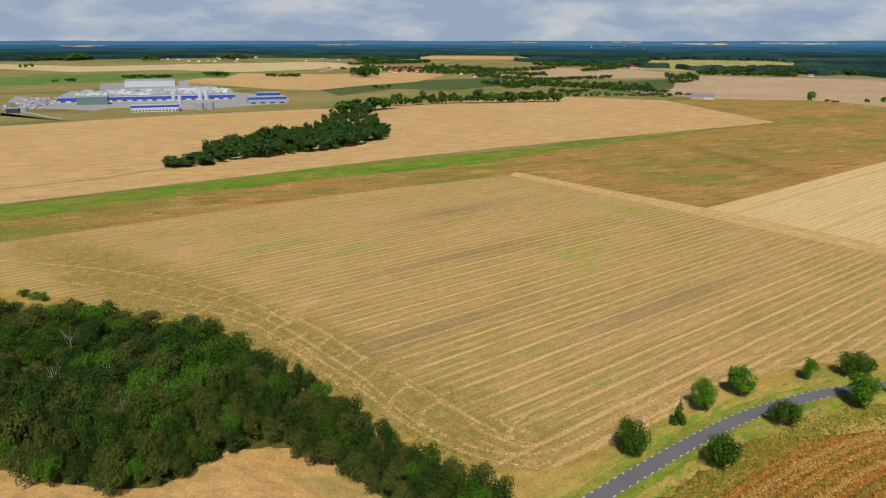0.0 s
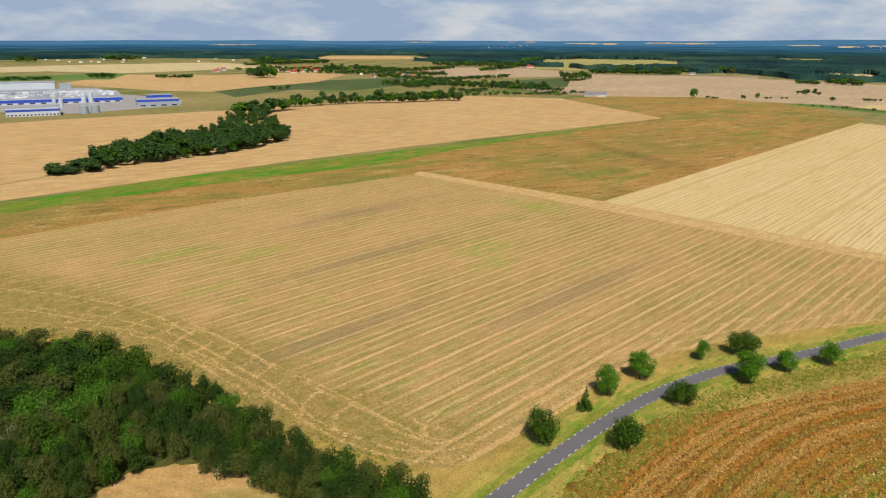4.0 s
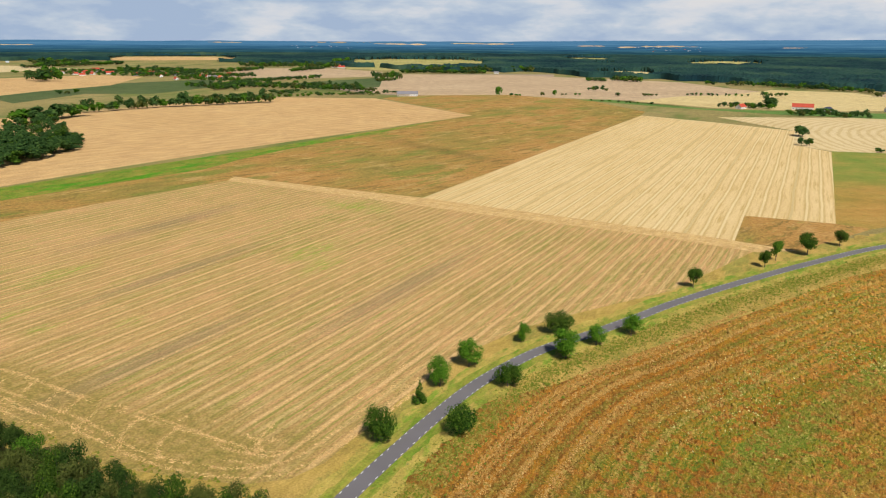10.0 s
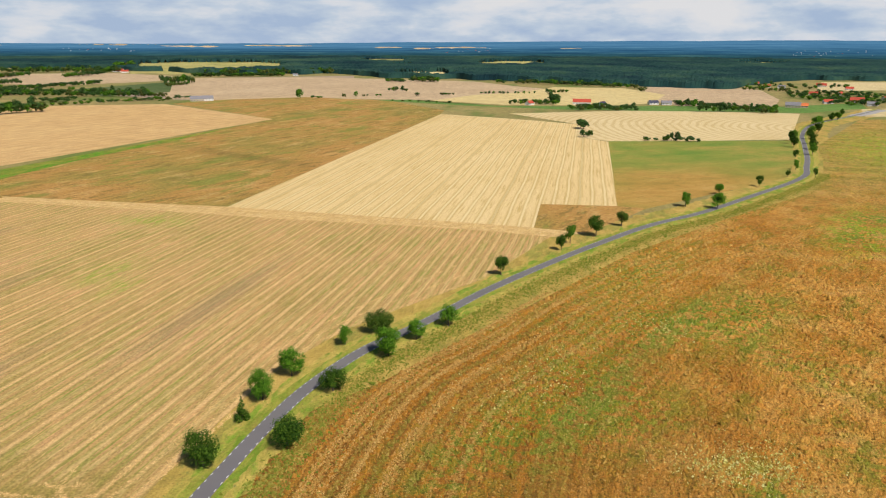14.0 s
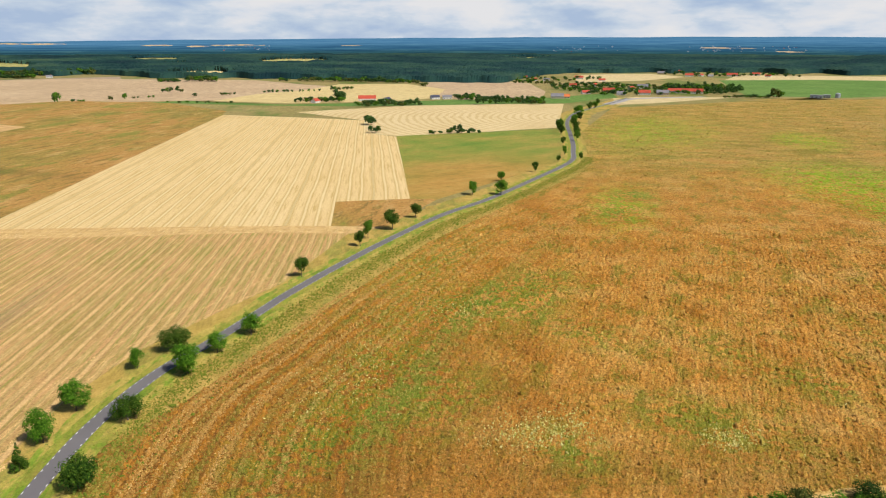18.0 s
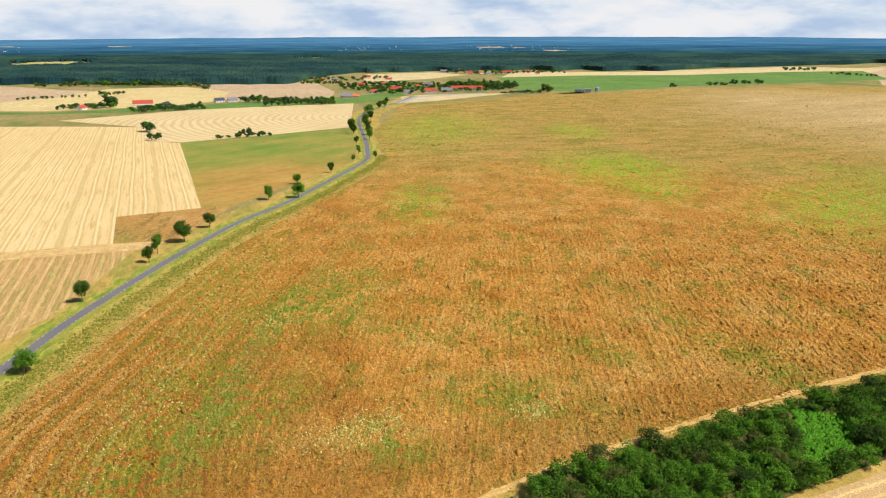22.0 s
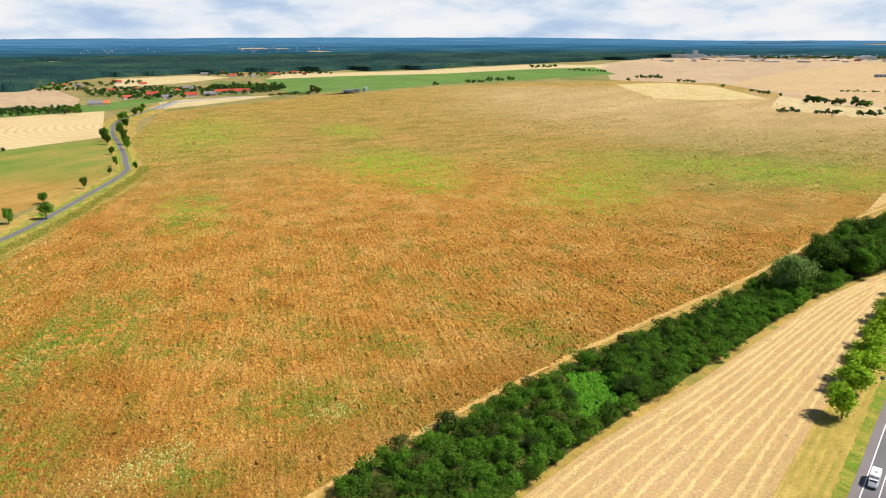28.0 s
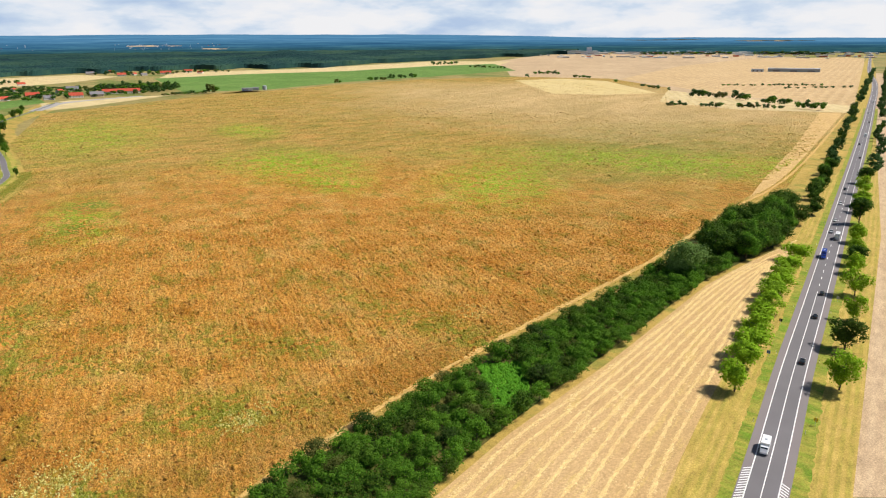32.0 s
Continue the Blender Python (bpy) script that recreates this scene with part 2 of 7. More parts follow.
def fallow_material():
    k = Mat("fallow_weeds", 0.95, spec=0.12)
    c = k.ramp(k.noise(90.0, 7.0, 0.68, vec=k.stretched(15.0, 2.0)), (0.34, (0.18, 0.165, 0.035)), (0.45, (0.30, 0.205, 0.05)), (0.55, (0.37, 0.20, 0.055)), (0.66, (0.44, 0.26, 0.085)))
    c = k.mix(k.math("MULTIPLY", k.step(k.noise(7.0, 7.0, 0.75, vec=k.stretched(15.0, 5.0)), 0.50, 0.62), 0.85), c, (0.17, 0.115, 0.028))
    c = k.mix(k.math("MULTIPLY", k.step(k.noise(14.0, 7.0, 0.75, vec=k.stretched(15.0, 3.0)), 0.53, 0.63), 0.6), c, (0.50, 0.32, 0.12))
    c = k.mix(k.math("MULTIPLY", k.step(k.noise(38.0, 7.0, 0.75, vec=k.stretched(15.0, 3.0)), 0.52, 0.62), 0.75), c, (0.16, 0.19, 0.03))
    c = k.mix(k.math("MULTIPLY", k.near(-318, 612, 95, 11, 25.0, 0.9), 0.4), c, (0.10, 0.075, 0.018))
    fine = k.noise(2.4, 7.0, 0.85)
    c = k.mix(0.8, c, k.ramp(fine, (0.25, 0.08), (0.5, 0.5), (0.75, 0.92)), "OVERLAY")
    k.bump(fine, 0.6, 0.6)
    return k.done(c)


BROWN = fallow_material()
GREENEDGE = crop("green_weeds", (0.075, 0.175, 0.010), (0.13, 0.205, 0.016), (0.27, 0.22, 0.04), green=(0.06, 0.22, 0.006), green_amount=0.95, patch=22.0, grain=1.2, drawn=4.0)
WHEAT = crop("ripe_wheat", (0.44, 0.27, 0.105), (0.49, 0.305, 0.125), (0.52, 0.34, 0.145), 15.0, 18.0, (0.55, 0.37, 0.165), 0.5, patch=120.0, drawn=20.0, grain=1.5)
PALE = crop("pale_stubble", (0.37, 0.265, 0.15), (0.42, 0.30, 0.175), (0.47, 0.345, 0.205), patch=180.0, grain=2.0)
DRYFIELD = crop("dry_open_field", (0.40, 0.275, 0.13), (0.45, 0.31, 0.15), (0.49, 0.345, 0.175), 80.0, 18.0, (0.55, 0.40, 0.22), 0.5, patch=120.0, drawn=20.0, grain=1.5)
# darker version of the pale stubble, a cloud's shadow put into its colour
SHADEPALE = crop("dull_stubble", (0.27, 0.20, 0.135), (0.31, 0.23, 0.155), (0.36, 0.27, 0.185), patch=180.0, grain=2.0)
SAND = crop("straw_pale_rows", (0.46, 0.35, 0.16), (0.50, 0.39, 0.19), (0.54, 0.43, 0.22), 60.0, 13.0, (0.57, 0.46, 0.26), 0.6, patch=90.0, grain=1.6)


def curved_material():
    """Straw rows bending round the far corner of a field."""
    k = Mat("curved_straw_rows", 0.95, spec=0.15)
    c = k.ramp(k.noise(60.0, 5.0, 0.6), (0.3, (0.49, 0.36, 0.16)), (0.5, (0.54, 0.41, 0.20)), (0.7, (0.58, 0.45, 0.23)))
    span = k.t.nodes.new("ShaderNodeVectorMath")
    span.operation = "DISTANCE"
    k.put(span.inputs[0], k.at)
    span.inputs[1].default_value = (330, 985, 0)
    u = k.math("ADD", span.outputs["Value"], k.math("MULTIPLY", k.noise(50.0, 3.0), 14.0))
    band = k.step(k.math("PINGPONG", u, 5.5), 1.2, 3.4)
    c = k.mix(k.math("MULTIPLY", k.math("SUBTRACT", 1.0, band), 0.45), c, (0.45, 0.32, 0.13))
    c = k.mix(k.math("MULTIPLY", band, 0.3), c, (0.66, 0.54, 0.32))
    c = k.mix(0.5, c, k.ramp(k.noise(1.6, 6.0, 0.85), (0.25, 0.15), (0.5, 0.5), (0.75, 0.9)), "OVERLAY")
    return k.done(c)


CURVED = curved_material()
GREEN = crop("green_crop", (0.07, 0.15, 0.025), (0.10, 0.19, 0.035), (0.14, 0.22, 0.05), patch=120.0, grain=1.5)
MEADOW = crop("light_meadow", (0.22, 0.24, 0.06), (0.32, 0.29, 0.09), (0.42, 0.34, 0.13), patch=160.0, grain=2.0)
# green crop with cloud shade mixed into the colour
OLIVE = crop("dull_green_crop", (0.045, 0.085, 0.022), (0.065, 0.10, 0.03), (0.10, 0.12, 0.04), patch=150.0, grain=2.0)


def pasture_material():
    k = Mat("weedy_pasture", 0.95, spec=0.12)
    c = k.ramp(k.noise(40.0, 7.0, 0.7, vec=k.stretched(60.0, 2.0)), (0.34, (0.12, 0.20, 0.028)), (0.5, (0.20, 0.225, 0.04)), (0.66, (0.34, 0.24, 0.06)))
    brown = k.ramp(k.noise(25.0, 7.0, 0.7, vec=k.stretched(60.0, 2.0)), (0.35, (0.30, 0.17, 0.04)), (0.5, (0.42, 0.22, 0.055)), (0.65, (0.46, 0.27, 0.08)))
    c = k.mix(k.math("MULTIPLY", k.near(75, 545, 70, 100, 30.0, 0.9), 0.85), c, brown)
    c = k.mix(k.math("MULTIPLY", k.step(k.noise(6.0, 7.0, 0.75), 0.5, 0.62), 0.4), c, (0.16, 0.15, 0.03))
    fine = k.noise(1.2, 7.0, 0.85)
    c = k.mix(0.6, c, k.ramp(fine, (0.25, 0.1), (0.5, 0.5), (0.75, 0.92)), "OVERLAY")
    k.bump(fine, 0.4, 0.5)
    return k.done(c)


PASTURE = pasture_material()


def swath_material():
    k = Mat("cut_straw_wedge", 0.95, spec=0.12)
    c = k.ramp(k.noise(26.0, 5.0, 0.65, vec=k.stretched(84.0, 3.0)), (0.3, (0.42, 0.28, 0.115)), (0.5, (0.48, 0.315, 0.14)), (0.7, (0.51, 0.345, 0.165)))
    c = k.mix(k.math("MULTIPLY", k.step(k.noise(1.2, 6.0, 0.75, vec=k.stretched(84.0, 9.0)), 0.50, 0.66), 0.6), c, (0.36, 0.23, 0.10))
    c = k.mix(k.math("MULTIPLY", k.step(k.noise(3.0, 6.0, 0.75, vec=k.stretched(84.0, 8.0)), 0.52, 0.66), 0.5), c, (0.55, 0.40, 0.12))
    fine = k.noise(0.8, 6.0, 0.85)
    c = k.mix(0.6, c, k.ramp(fine, (0.25, 0.12), (0.5, 0.5), (0.75, 0.92)), "OVERLAY")
    k.bump(fine, 0.25, 0.5)
    return k.done(c)


SWATHS = swath_material()
RIDGE = crop("straw_swath", (0.57, 0.40, 0.155), (0.61, 0.43, 0.18), (0.645, 0.46, 0.205), 84.0, 4.0, (0.6, 0.42, 0.17), 0.0, patch=5.0, grain=0.45)
TANCUT = crop("tan_cut_field", (0.40, 0.235, 0.075), (0.47, 0.28, 0.095), (0.52, 0.325, 0.12), 60.0, 5.0, (0.50, 0.31, 0.125), 0.6, green=(0.26, 0.24, 0.06), green_amount=0.5, patch=14.0, grain=0.5)
BARE = crop("harrowed_field", (0.42, 0.29, 0.17), (0.45, 0.32, 0.19), (0.48, 0.35, 0.21), 80.0, 4.0, (0.49, 0.36, 0.22), 0.5, patch=50.0, grain=0.5)
DIRT = crop("dry_dirt_track", (0.42, 0.27, 0.095), (0.49, 0.32, 0.12), (0.56, 0.38, 0.165), patch=5.0, grain=0.5)


GOLDTRACK = crop("golden_track", (0.44, 0.27, 0.075), (0.52, 0.325, 0.10), (0.58, 0.39, 0.15), 86.0, 1.6, (0.40, 0.25, 0.06), 0.6, patch=4.0, grain=0.4, drawn=12.0, wander=0.1)
# drifts of green weeds in the field: place, half widths, heading, how full
GREENS = ((35, 268, 22, 44, 60, 1.0), (25, 325, 16, 50, 30, 0.8), (92, 168, 24, 14, 40, 0.8), (60, 282, 16, 32, 30, 0.8), (-18, 170, 14, 40, 35, 0.9), (180, 150, 90, 9, 90, 0.7), (0, 215, 16, 34, 30, 0.9),
          (14, 190, 14, 26, 40, 0.8), (120, 220, 30, 9, 80, 0.6), (75, 235, 20, 12, 60, 0.7), (178, 471, 12, 16, 30, 0.9), (149, 417, 10, 14, 30, 0.9), (139, 187, 14, 8, 60, 0.8), (50, 159, 12, 8, 60, 0.9))


def weeds_colour(k):
    """The dry weed field: rust and orange dock, straw, green and flowering patches."""
    c = k.ramp(k.noise(30.0, 8.0, 0.72), (0.32, (0.34, 0.138, 0.020)), (0.43, (0.45, 0.200, 0.034)), (0.52, (0.53, 0.258, 0.052)), (0.64, (0.55, 0.315, 0.088)))
    c = k.mix(k.math("MULTIPLY", k.step(k.noise(3.4, 6.0, 0.7, vec=k.stretched(27.0, 11.0)), 0.52, 0.66), 0.55), c, (0.57, 0.345, 0.10))
    c = k.mix(k.math("MULTIPLY", k.step(k.noise(2.6, 6.0, 0.75, vec=k.stretched(29.0, 7.0)), 0.53, 0.65), 0.6), c, (0.19, 0.110, 0.022))
    c = k.mix(k.math("MULTIPLY", k.step(k.noise(9.0, 7.0, 0.78), 0.54, 0.64), 0.6), c, (0.28, 0.080, 0.012))
    c = k.mix(k.math("MULTIPLY", k.step(k.noise(12.0, 8.0, 0.80, vec=k.stretched(28.0, 2.0)), 0.51, 0.61), 0.75), c, (0.185, 0.18, 0.02))
    c = k.mix(k.math("MULTIPLY", k.step(k.noise(7.0, 8.0, 0.82, vec=k.stretched(28.0, 1.6)), 0.57, 0.65), 0.7), c, (0.15, 0.195, 0.02))
    c = k.mix(k.math("MULTIPLY", k.near(-40, 165, 62, 110, 27.0, 0.7), 0.8), c, k.ramp(k.noise(5.0, 6.0, 0.75), (0.38, (0.15, 0.075, 0.014)), (0.6, (0.33, 0.135, 0.022))))
    c = k.mix(k.math("MULTIPLY", k.near(140, 142, 120, 16, 5.0, 0.6), 0.45), c, k.ramp(k.noise(4.0, 6.0, 0.75), (0.38, (0.16, 0.10, 0.018)), (0.6, (0.36, 0.17, 0.03))))
    # farther out the dock thins into dull green, then bleached grass
    span = k.t.nodes.new("ShaderNodeVectorMath")
    span.operation = "DISTANCE"
    k.put(span.inputs[0], k.at)
    span.inputs[1].default_value = (60, 60, 0)
    away = k.math("ADD", span.outputs["Value"], k.math("MULTIPLY", k.math("SUBTRACT", k.noise(130.0, 7.0, 0.7), 0.5), 480))
    dull = k.ramp(k.noise(22.0, 7.0, 0.72, vec=k.stretched(100.0, 2.5)), (0.40, (0.19, 0.20, 0.04)), (0.52, (0.36, 0.265, 0.075)), (0.64, (0.49, 0.28, 0.085)))
    c = k.mix(k.math("MULTIPLY", k.step(away, 380.0, 640.0), 0.75), c, dull)
    c = k.mix(k.math("MULTIPLY", k.near(690, 320, 110, 260, 68.0, 0.6), 0.7), c, k.ramp(k.noise(16.0, 7.0, 0.75, vec=k.stretched(100.0, 2.0)), (0.40, (0.15, 0.185, 0.035)), (0.52, (0.26, 0.235, 0.06)), (0.64, (0.43, 0.275, 0.10))))
    c = k.mix(k.math("MULTIPLY", k.near(1060, 660, 310, 470, 20.0), 0.9), c, k.ramp(k.noise(60.0, 7.0, 0.68, vec=k.stretched(80.0, 3.0)), (0.35, (0.40, 0.29, 0.12)), (0.6, (0.56, 0.395, 0.185))))
    speck = k.step(k.math("ADD", k.noise(3.2, 3.0, 0.6), k.math("MULTIPLY", k.math("SUBTRACT", k.noise(14.0, 6.0, 0.75), 0.5), 0.8)), 0.43, 0.54)
    for x, y, rx, ry, az, amount in ((470, 728, 30, 60, 22, 0.9), (366, 501, 48, 75, 20, 1.0), (332, 404, 22, 34, 20, 0.8), (415, 315, 40, 75, 60, 0.9), (580, 250, 160, 55, 70, 0.8), (161, 441, 18, 55, 22, 0.8), (330, 830, 60, 150, 25, 0.7)):
        c = k.mix(k.math("MULTIPLY", k.math("MULTIPLY", k.near(x, y, rx, ry, az, 0.9), speck), amount), c, (0.215, 0.375, 0.018))
    for x, y, rx, ry, az, amount in GREENS:
        c = k.mix(k.math("MULTIPLY", k.math("MULTIPLY", k.near(x, y, rx, ry, az, 0.9), speck), amount), c, (0.150, 0.225, 0.022))
    return c


def weeds_material():
    k = Mat("dry_weeds", 0.95, spec=0.1)
    c = weeds_colour(k)
    # dark mottles painted on the ground for the shade between the plants
    c = k.mix(k.math("MULTIPLY", k.step(k.noise(1.6, 7.0, 0.82), 0.49, 0.60), 0.7), c, (0.115, 0.072, 0.016))
    fine = k.noise(1.1, 8.0, 0.88)
    c = k.mix(0.8, c, k.ramp(fine, (0.32, 0.10), (0.5, 0.5), (0.68, 0.92)), "OVERLAY")
    k.bump(k.math("ADD", fine, k.noise(3.0, 5.0, 0.7)), 1.0, 0.9)
    return k.done(c)


def tuft_material():
    """Colour by place, by the row a tuft grows in (tone, where rows count for much: lean) and by tuft."""
    k = Mat("weed_tufts", 0.95, spec=0.05)
    c = weeds_colour(k)
    row = k.ramp(given(k, "tone").outputs["Fac"], (0.0, (0.20, 0.072, 0.010)), (0.2, (0.36, 0.145, 0.018)), (0.42, (0.40, 0.19, 0.03)), (0.58, (0.47, 0.295, 0.095)), (0.72, (0.25, 0.205, 0.042)), (0.86, (0.11, 0.15, 0.022)))
    c = k.mix(given(k, "lean").outputs["Fac"], c, row)
    i = k.island()

    def pick(f, lo):
        return k.step(k.math("FRACT", k.math("MULTIPLY", i, f)), lo, lo + 0.01)
    c = k.mix(k.math("MULTIPLY", pick(7.31, 0.74), 0.28), c, (0.56, 0.36, 0.11))
    c = k.mix(k.math("MULTIPLY", pick(13.7, 0.78), 0.28), c, (0.19, 0.085, 0.012))
    c = k.mix(k.math("MULTIPLY", pick(41.3, 0.84), 0.3), c, (0.15, 0.18, 0.025))
    c = k.mix(0.5, c, k.ramp(k.noise(0.45, 4.0, 0.8), (0.3, 0.15), (0.5, 0.5), (0.7, 0.9)), "OVERLAY")
    k.bump(k.noise(0.4, 3.0), 0.25, 0.8)
    return k.done(c)


def plant_material(name, a, b, c3):
    k = Mat(name, 0.95, spec=0.05)
    c = k.ramp(k.math("ADD", k.math("MULTIPLY", k.island(), 0.6), k.math("MULTIPLY", k.noise(6.0, 5.0, 0.7), 0.45)), (0.15, a), (0.5, b), (0.9, c3))
    c = k.mix(0.7, c, k.ramp(k.noise(0.4, 4.0, 0.8), (0.3, 0.12), (0.5, 0.5), (0.7, 0.9)), "OVERLAY")
    k.bump(k.noise(0.35, 3.0), 0.25, 0.8)
    return k.done(c)


WEEDS = weeds_material()
TUFTS = tuft_material()
UMBELS = plant_material("pale_umbels", (0.24, 0.23, 0.04), (0.40, 0.36, 0.10), (0.52, 0.47, 0.19))
BELT = plant_material("green_weed_belt", (0.085, 0.13, 0.012), (0.165, 0.175, 0.024), (0.36, 0.25, 0.06))
NETTLE = plant_material("nettles", (0.04, 0.135, 0.008), (0.062, 0.185, 0.012), (0.09, 0.23, 0.016))
STRAWLINE = crop("loose_straw", (0.46, 0.29, 0.115), (0.52, 0.335, 0.145), (0.56, 0.38, 0.17), patch=4.0, grain=0.4)
ASPHALT = plain("asphalt", (0.16, 0.148, 0.152), 0.85, dirt=0.2, size=1.5)
SHOULDER = plain("worn_shoulder", (0.215, 0.185, 0.18), 0.9, dirt=0.15, size=1.5)
PAINT = plain("road_paint", (0.75, 0.75, 0.72), 0.7, dirt=0.12)
FRESHGRASS = crop("fresh_verge", (0.14, 0.21, 0.016), (0.21, 0.24, 0.03), (0.34, 0.27, 0.055), green=(0.095, 0.20, 0.012), green_amount=0.65, patch=9.0, grain=0.5)


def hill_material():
    """Far woods on the skyline: stands of trees drawn out sideways, painted haze bluer the farther they lie."""
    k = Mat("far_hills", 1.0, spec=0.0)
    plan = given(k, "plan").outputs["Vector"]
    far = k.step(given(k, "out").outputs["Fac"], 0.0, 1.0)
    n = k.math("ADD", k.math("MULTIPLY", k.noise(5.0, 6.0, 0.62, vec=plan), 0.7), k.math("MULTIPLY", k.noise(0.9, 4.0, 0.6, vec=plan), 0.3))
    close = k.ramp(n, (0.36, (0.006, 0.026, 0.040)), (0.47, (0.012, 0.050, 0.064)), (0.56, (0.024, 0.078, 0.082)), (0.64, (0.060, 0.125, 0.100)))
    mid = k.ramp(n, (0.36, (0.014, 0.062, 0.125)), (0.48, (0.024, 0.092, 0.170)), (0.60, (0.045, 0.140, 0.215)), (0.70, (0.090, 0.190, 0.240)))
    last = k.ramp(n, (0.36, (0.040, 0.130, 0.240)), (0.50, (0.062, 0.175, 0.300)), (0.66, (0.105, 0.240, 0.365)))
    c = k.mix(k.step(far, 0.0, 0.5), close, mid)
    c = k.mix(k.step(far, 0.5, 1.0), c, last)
    # haze light put into the material: the hills give off a blue glow
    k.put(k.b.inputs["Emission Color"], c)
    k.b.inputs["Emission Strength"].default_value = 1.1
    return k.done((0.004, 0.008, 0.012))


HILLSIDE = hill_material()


def leaf_material(name, dark, mid, light, glow=0.25):
    """Foliage: each clump its own tone, each tree its own shift, some light through the leaves."""
    k = Mat(name, 0.85, spec=0.06)
    c = k.ramp(k.island(), (0.0, dark), (0.55, mid), (1.0, light))
    c = k.mix(k.math("MULTIPLY", k.each(), 0.3), c, k.mix(0.4, mid, light))
    c = k.mix(k.math("MULTIPLY", k.step(k.each(), 0.75, 1.0), 0.3), c, (0.105, 0.125, 0.022))
    c = k.mix(k.math("MULTIPLY", k.noise(2.5, 3.0), 0.5), c, dark)
    thin = k.t.nodes.new("ShaderNodeBsdfTranslucent")
    k.put(thin.inputs["Color"], c)
    m = k.done(c)
    both = k.t.nodes.new("ShaderNodeMixShader")
    both.inputs[0].default_value = glow
    k.t.links.new(k.b.outputs[0], both.inputs[1])
    k.t.links.new(thin.outputs[0], both.inputs[2])
    k.t.links.new(both.outputs[0], k.t.nodes["Material Output"].inputs["Surface"])
    return m


LEAF_DARK = leaf_material("dark_leaves", (0.017, 0.046, 0.006), (0.052, 0.114, 0.011), (0.115, 0.200, 0.018))
LEAF_MID = leaf_material("green_leaves", (0.036, 0.102, 0.008), (0.095, 0.230, 0.015), (0.165, 0.340, 0.024))
LEAF_FRESH = leaf_material("fresh_leaves", (0.130, 0.250, 0.008), (0.265, 0.450, 0.018), (0.370, 0.570, 0.032))
LEAF_SILVER = leaf_material("silvery_leaves", (0.085, 0.165, 0.035), (0.165, 0.295, 0.07), (0.26, 0.41, 0.12))
LEAF_DULL = leaf_material("dull_leaves", (0.052, 0.070, 0.016), (0.088, 0.110, 0.022), (0.150, 0.165, 0.036))
LEAF_FAR = leaf_material("far_leaves", (0.024, 0.060, 0.016), (0.052, 0.112, 0.026), (0.095, 0.165, 0.036))
LEAF_PLAIN = leaf_material("garden_leaves", (0.034, 0.100, 0.008), (0.078, 0.185, 0.014), (0.140, 0.275, 0.024))
LEAF_WOOD = leaf_material("wood_leaves", (0.020, 0.042, 0.009), (0.038, 0.076, 0.012), (0.072, 0.122, 0.020))
BARK = plain("bark", (0.11, 0.085, 0.06), 0.95, dirt=0.3, size=0.3)
DEADWOOD = plain("bleached_wood", (0.36, 0.32, 0.27), 0.9, dirt=0.2, size=0.3)
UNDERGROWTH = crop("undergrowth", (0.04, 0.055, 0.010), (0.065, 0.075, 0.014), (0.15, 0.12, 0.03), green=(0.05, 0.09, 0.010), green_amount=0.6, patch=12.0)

# ---- lie of the land ----
FLAT = 2400.0
HILLS_AZ = (-180, -80, -50, -25, -18, 10, 28, 48, 62, 80, 180)
HILLS_EL = (-0.12, -0.12, -0.06, -0.01, 0.10, 0.34, 0.36, 0.26, -0.08, -0.14, -0.12)


def lift(x, y, h=0.0):
    """Flat farmland out to FLAT; beyond, the country draws together and rises gently to wooded hills."""
    R = math.hypot(x, y)
    if R <= FLAT:
        return (x, y, h)
    r = FLAT + 2300.0 * (1.0 - math.exp((FLAT - R) / 2300.0))
    z = EYE * (1.0 - r / R)
    az = math.degrees(math.atan2(x, y))
    t = min(1.0, max(0.0, (R - 7000.0) / 13000.0))
    wave = 0.05 * noise.noise((az * 0.22, 3.7, 0.0)) + 0.02 * noise.noise((az * 0.9, 9.1, 0.0))
    z += r * math.tan(radians(np.interp(az, HILLS_AZ, HILLS_EL) + wave * t)) * t * t * (3 - 2 * t)
    return (x * r / R, y * r / R, z + h * (1.0 + (r - FLAT) / 700.0))


def part(name, bm, material, parent=None, label="", smooth=False):
    me = bpy.data.meshes.new(name)
    bm.to_mesh(me)
    bm.free()
    return part_of(name, me, material, parent, label, smooth)


def part_of(name, me, material, parent=None, label="", smooth=False):
    if material and not me.materials:
        me.materials.append(material)
    if smooth:
        me.shade_smooth()
    ob = new(name, me)
    ob.parent = parent
    if label:
        ob["label"] = label
    return ob


def mesh_of(name, verts, faces, material=None):
    me = bpy.data.meshes.new(name)
    me.from_pydata(verts, [], faces)
    if material:
        me.materials.append(material)
    me.update()
    return me


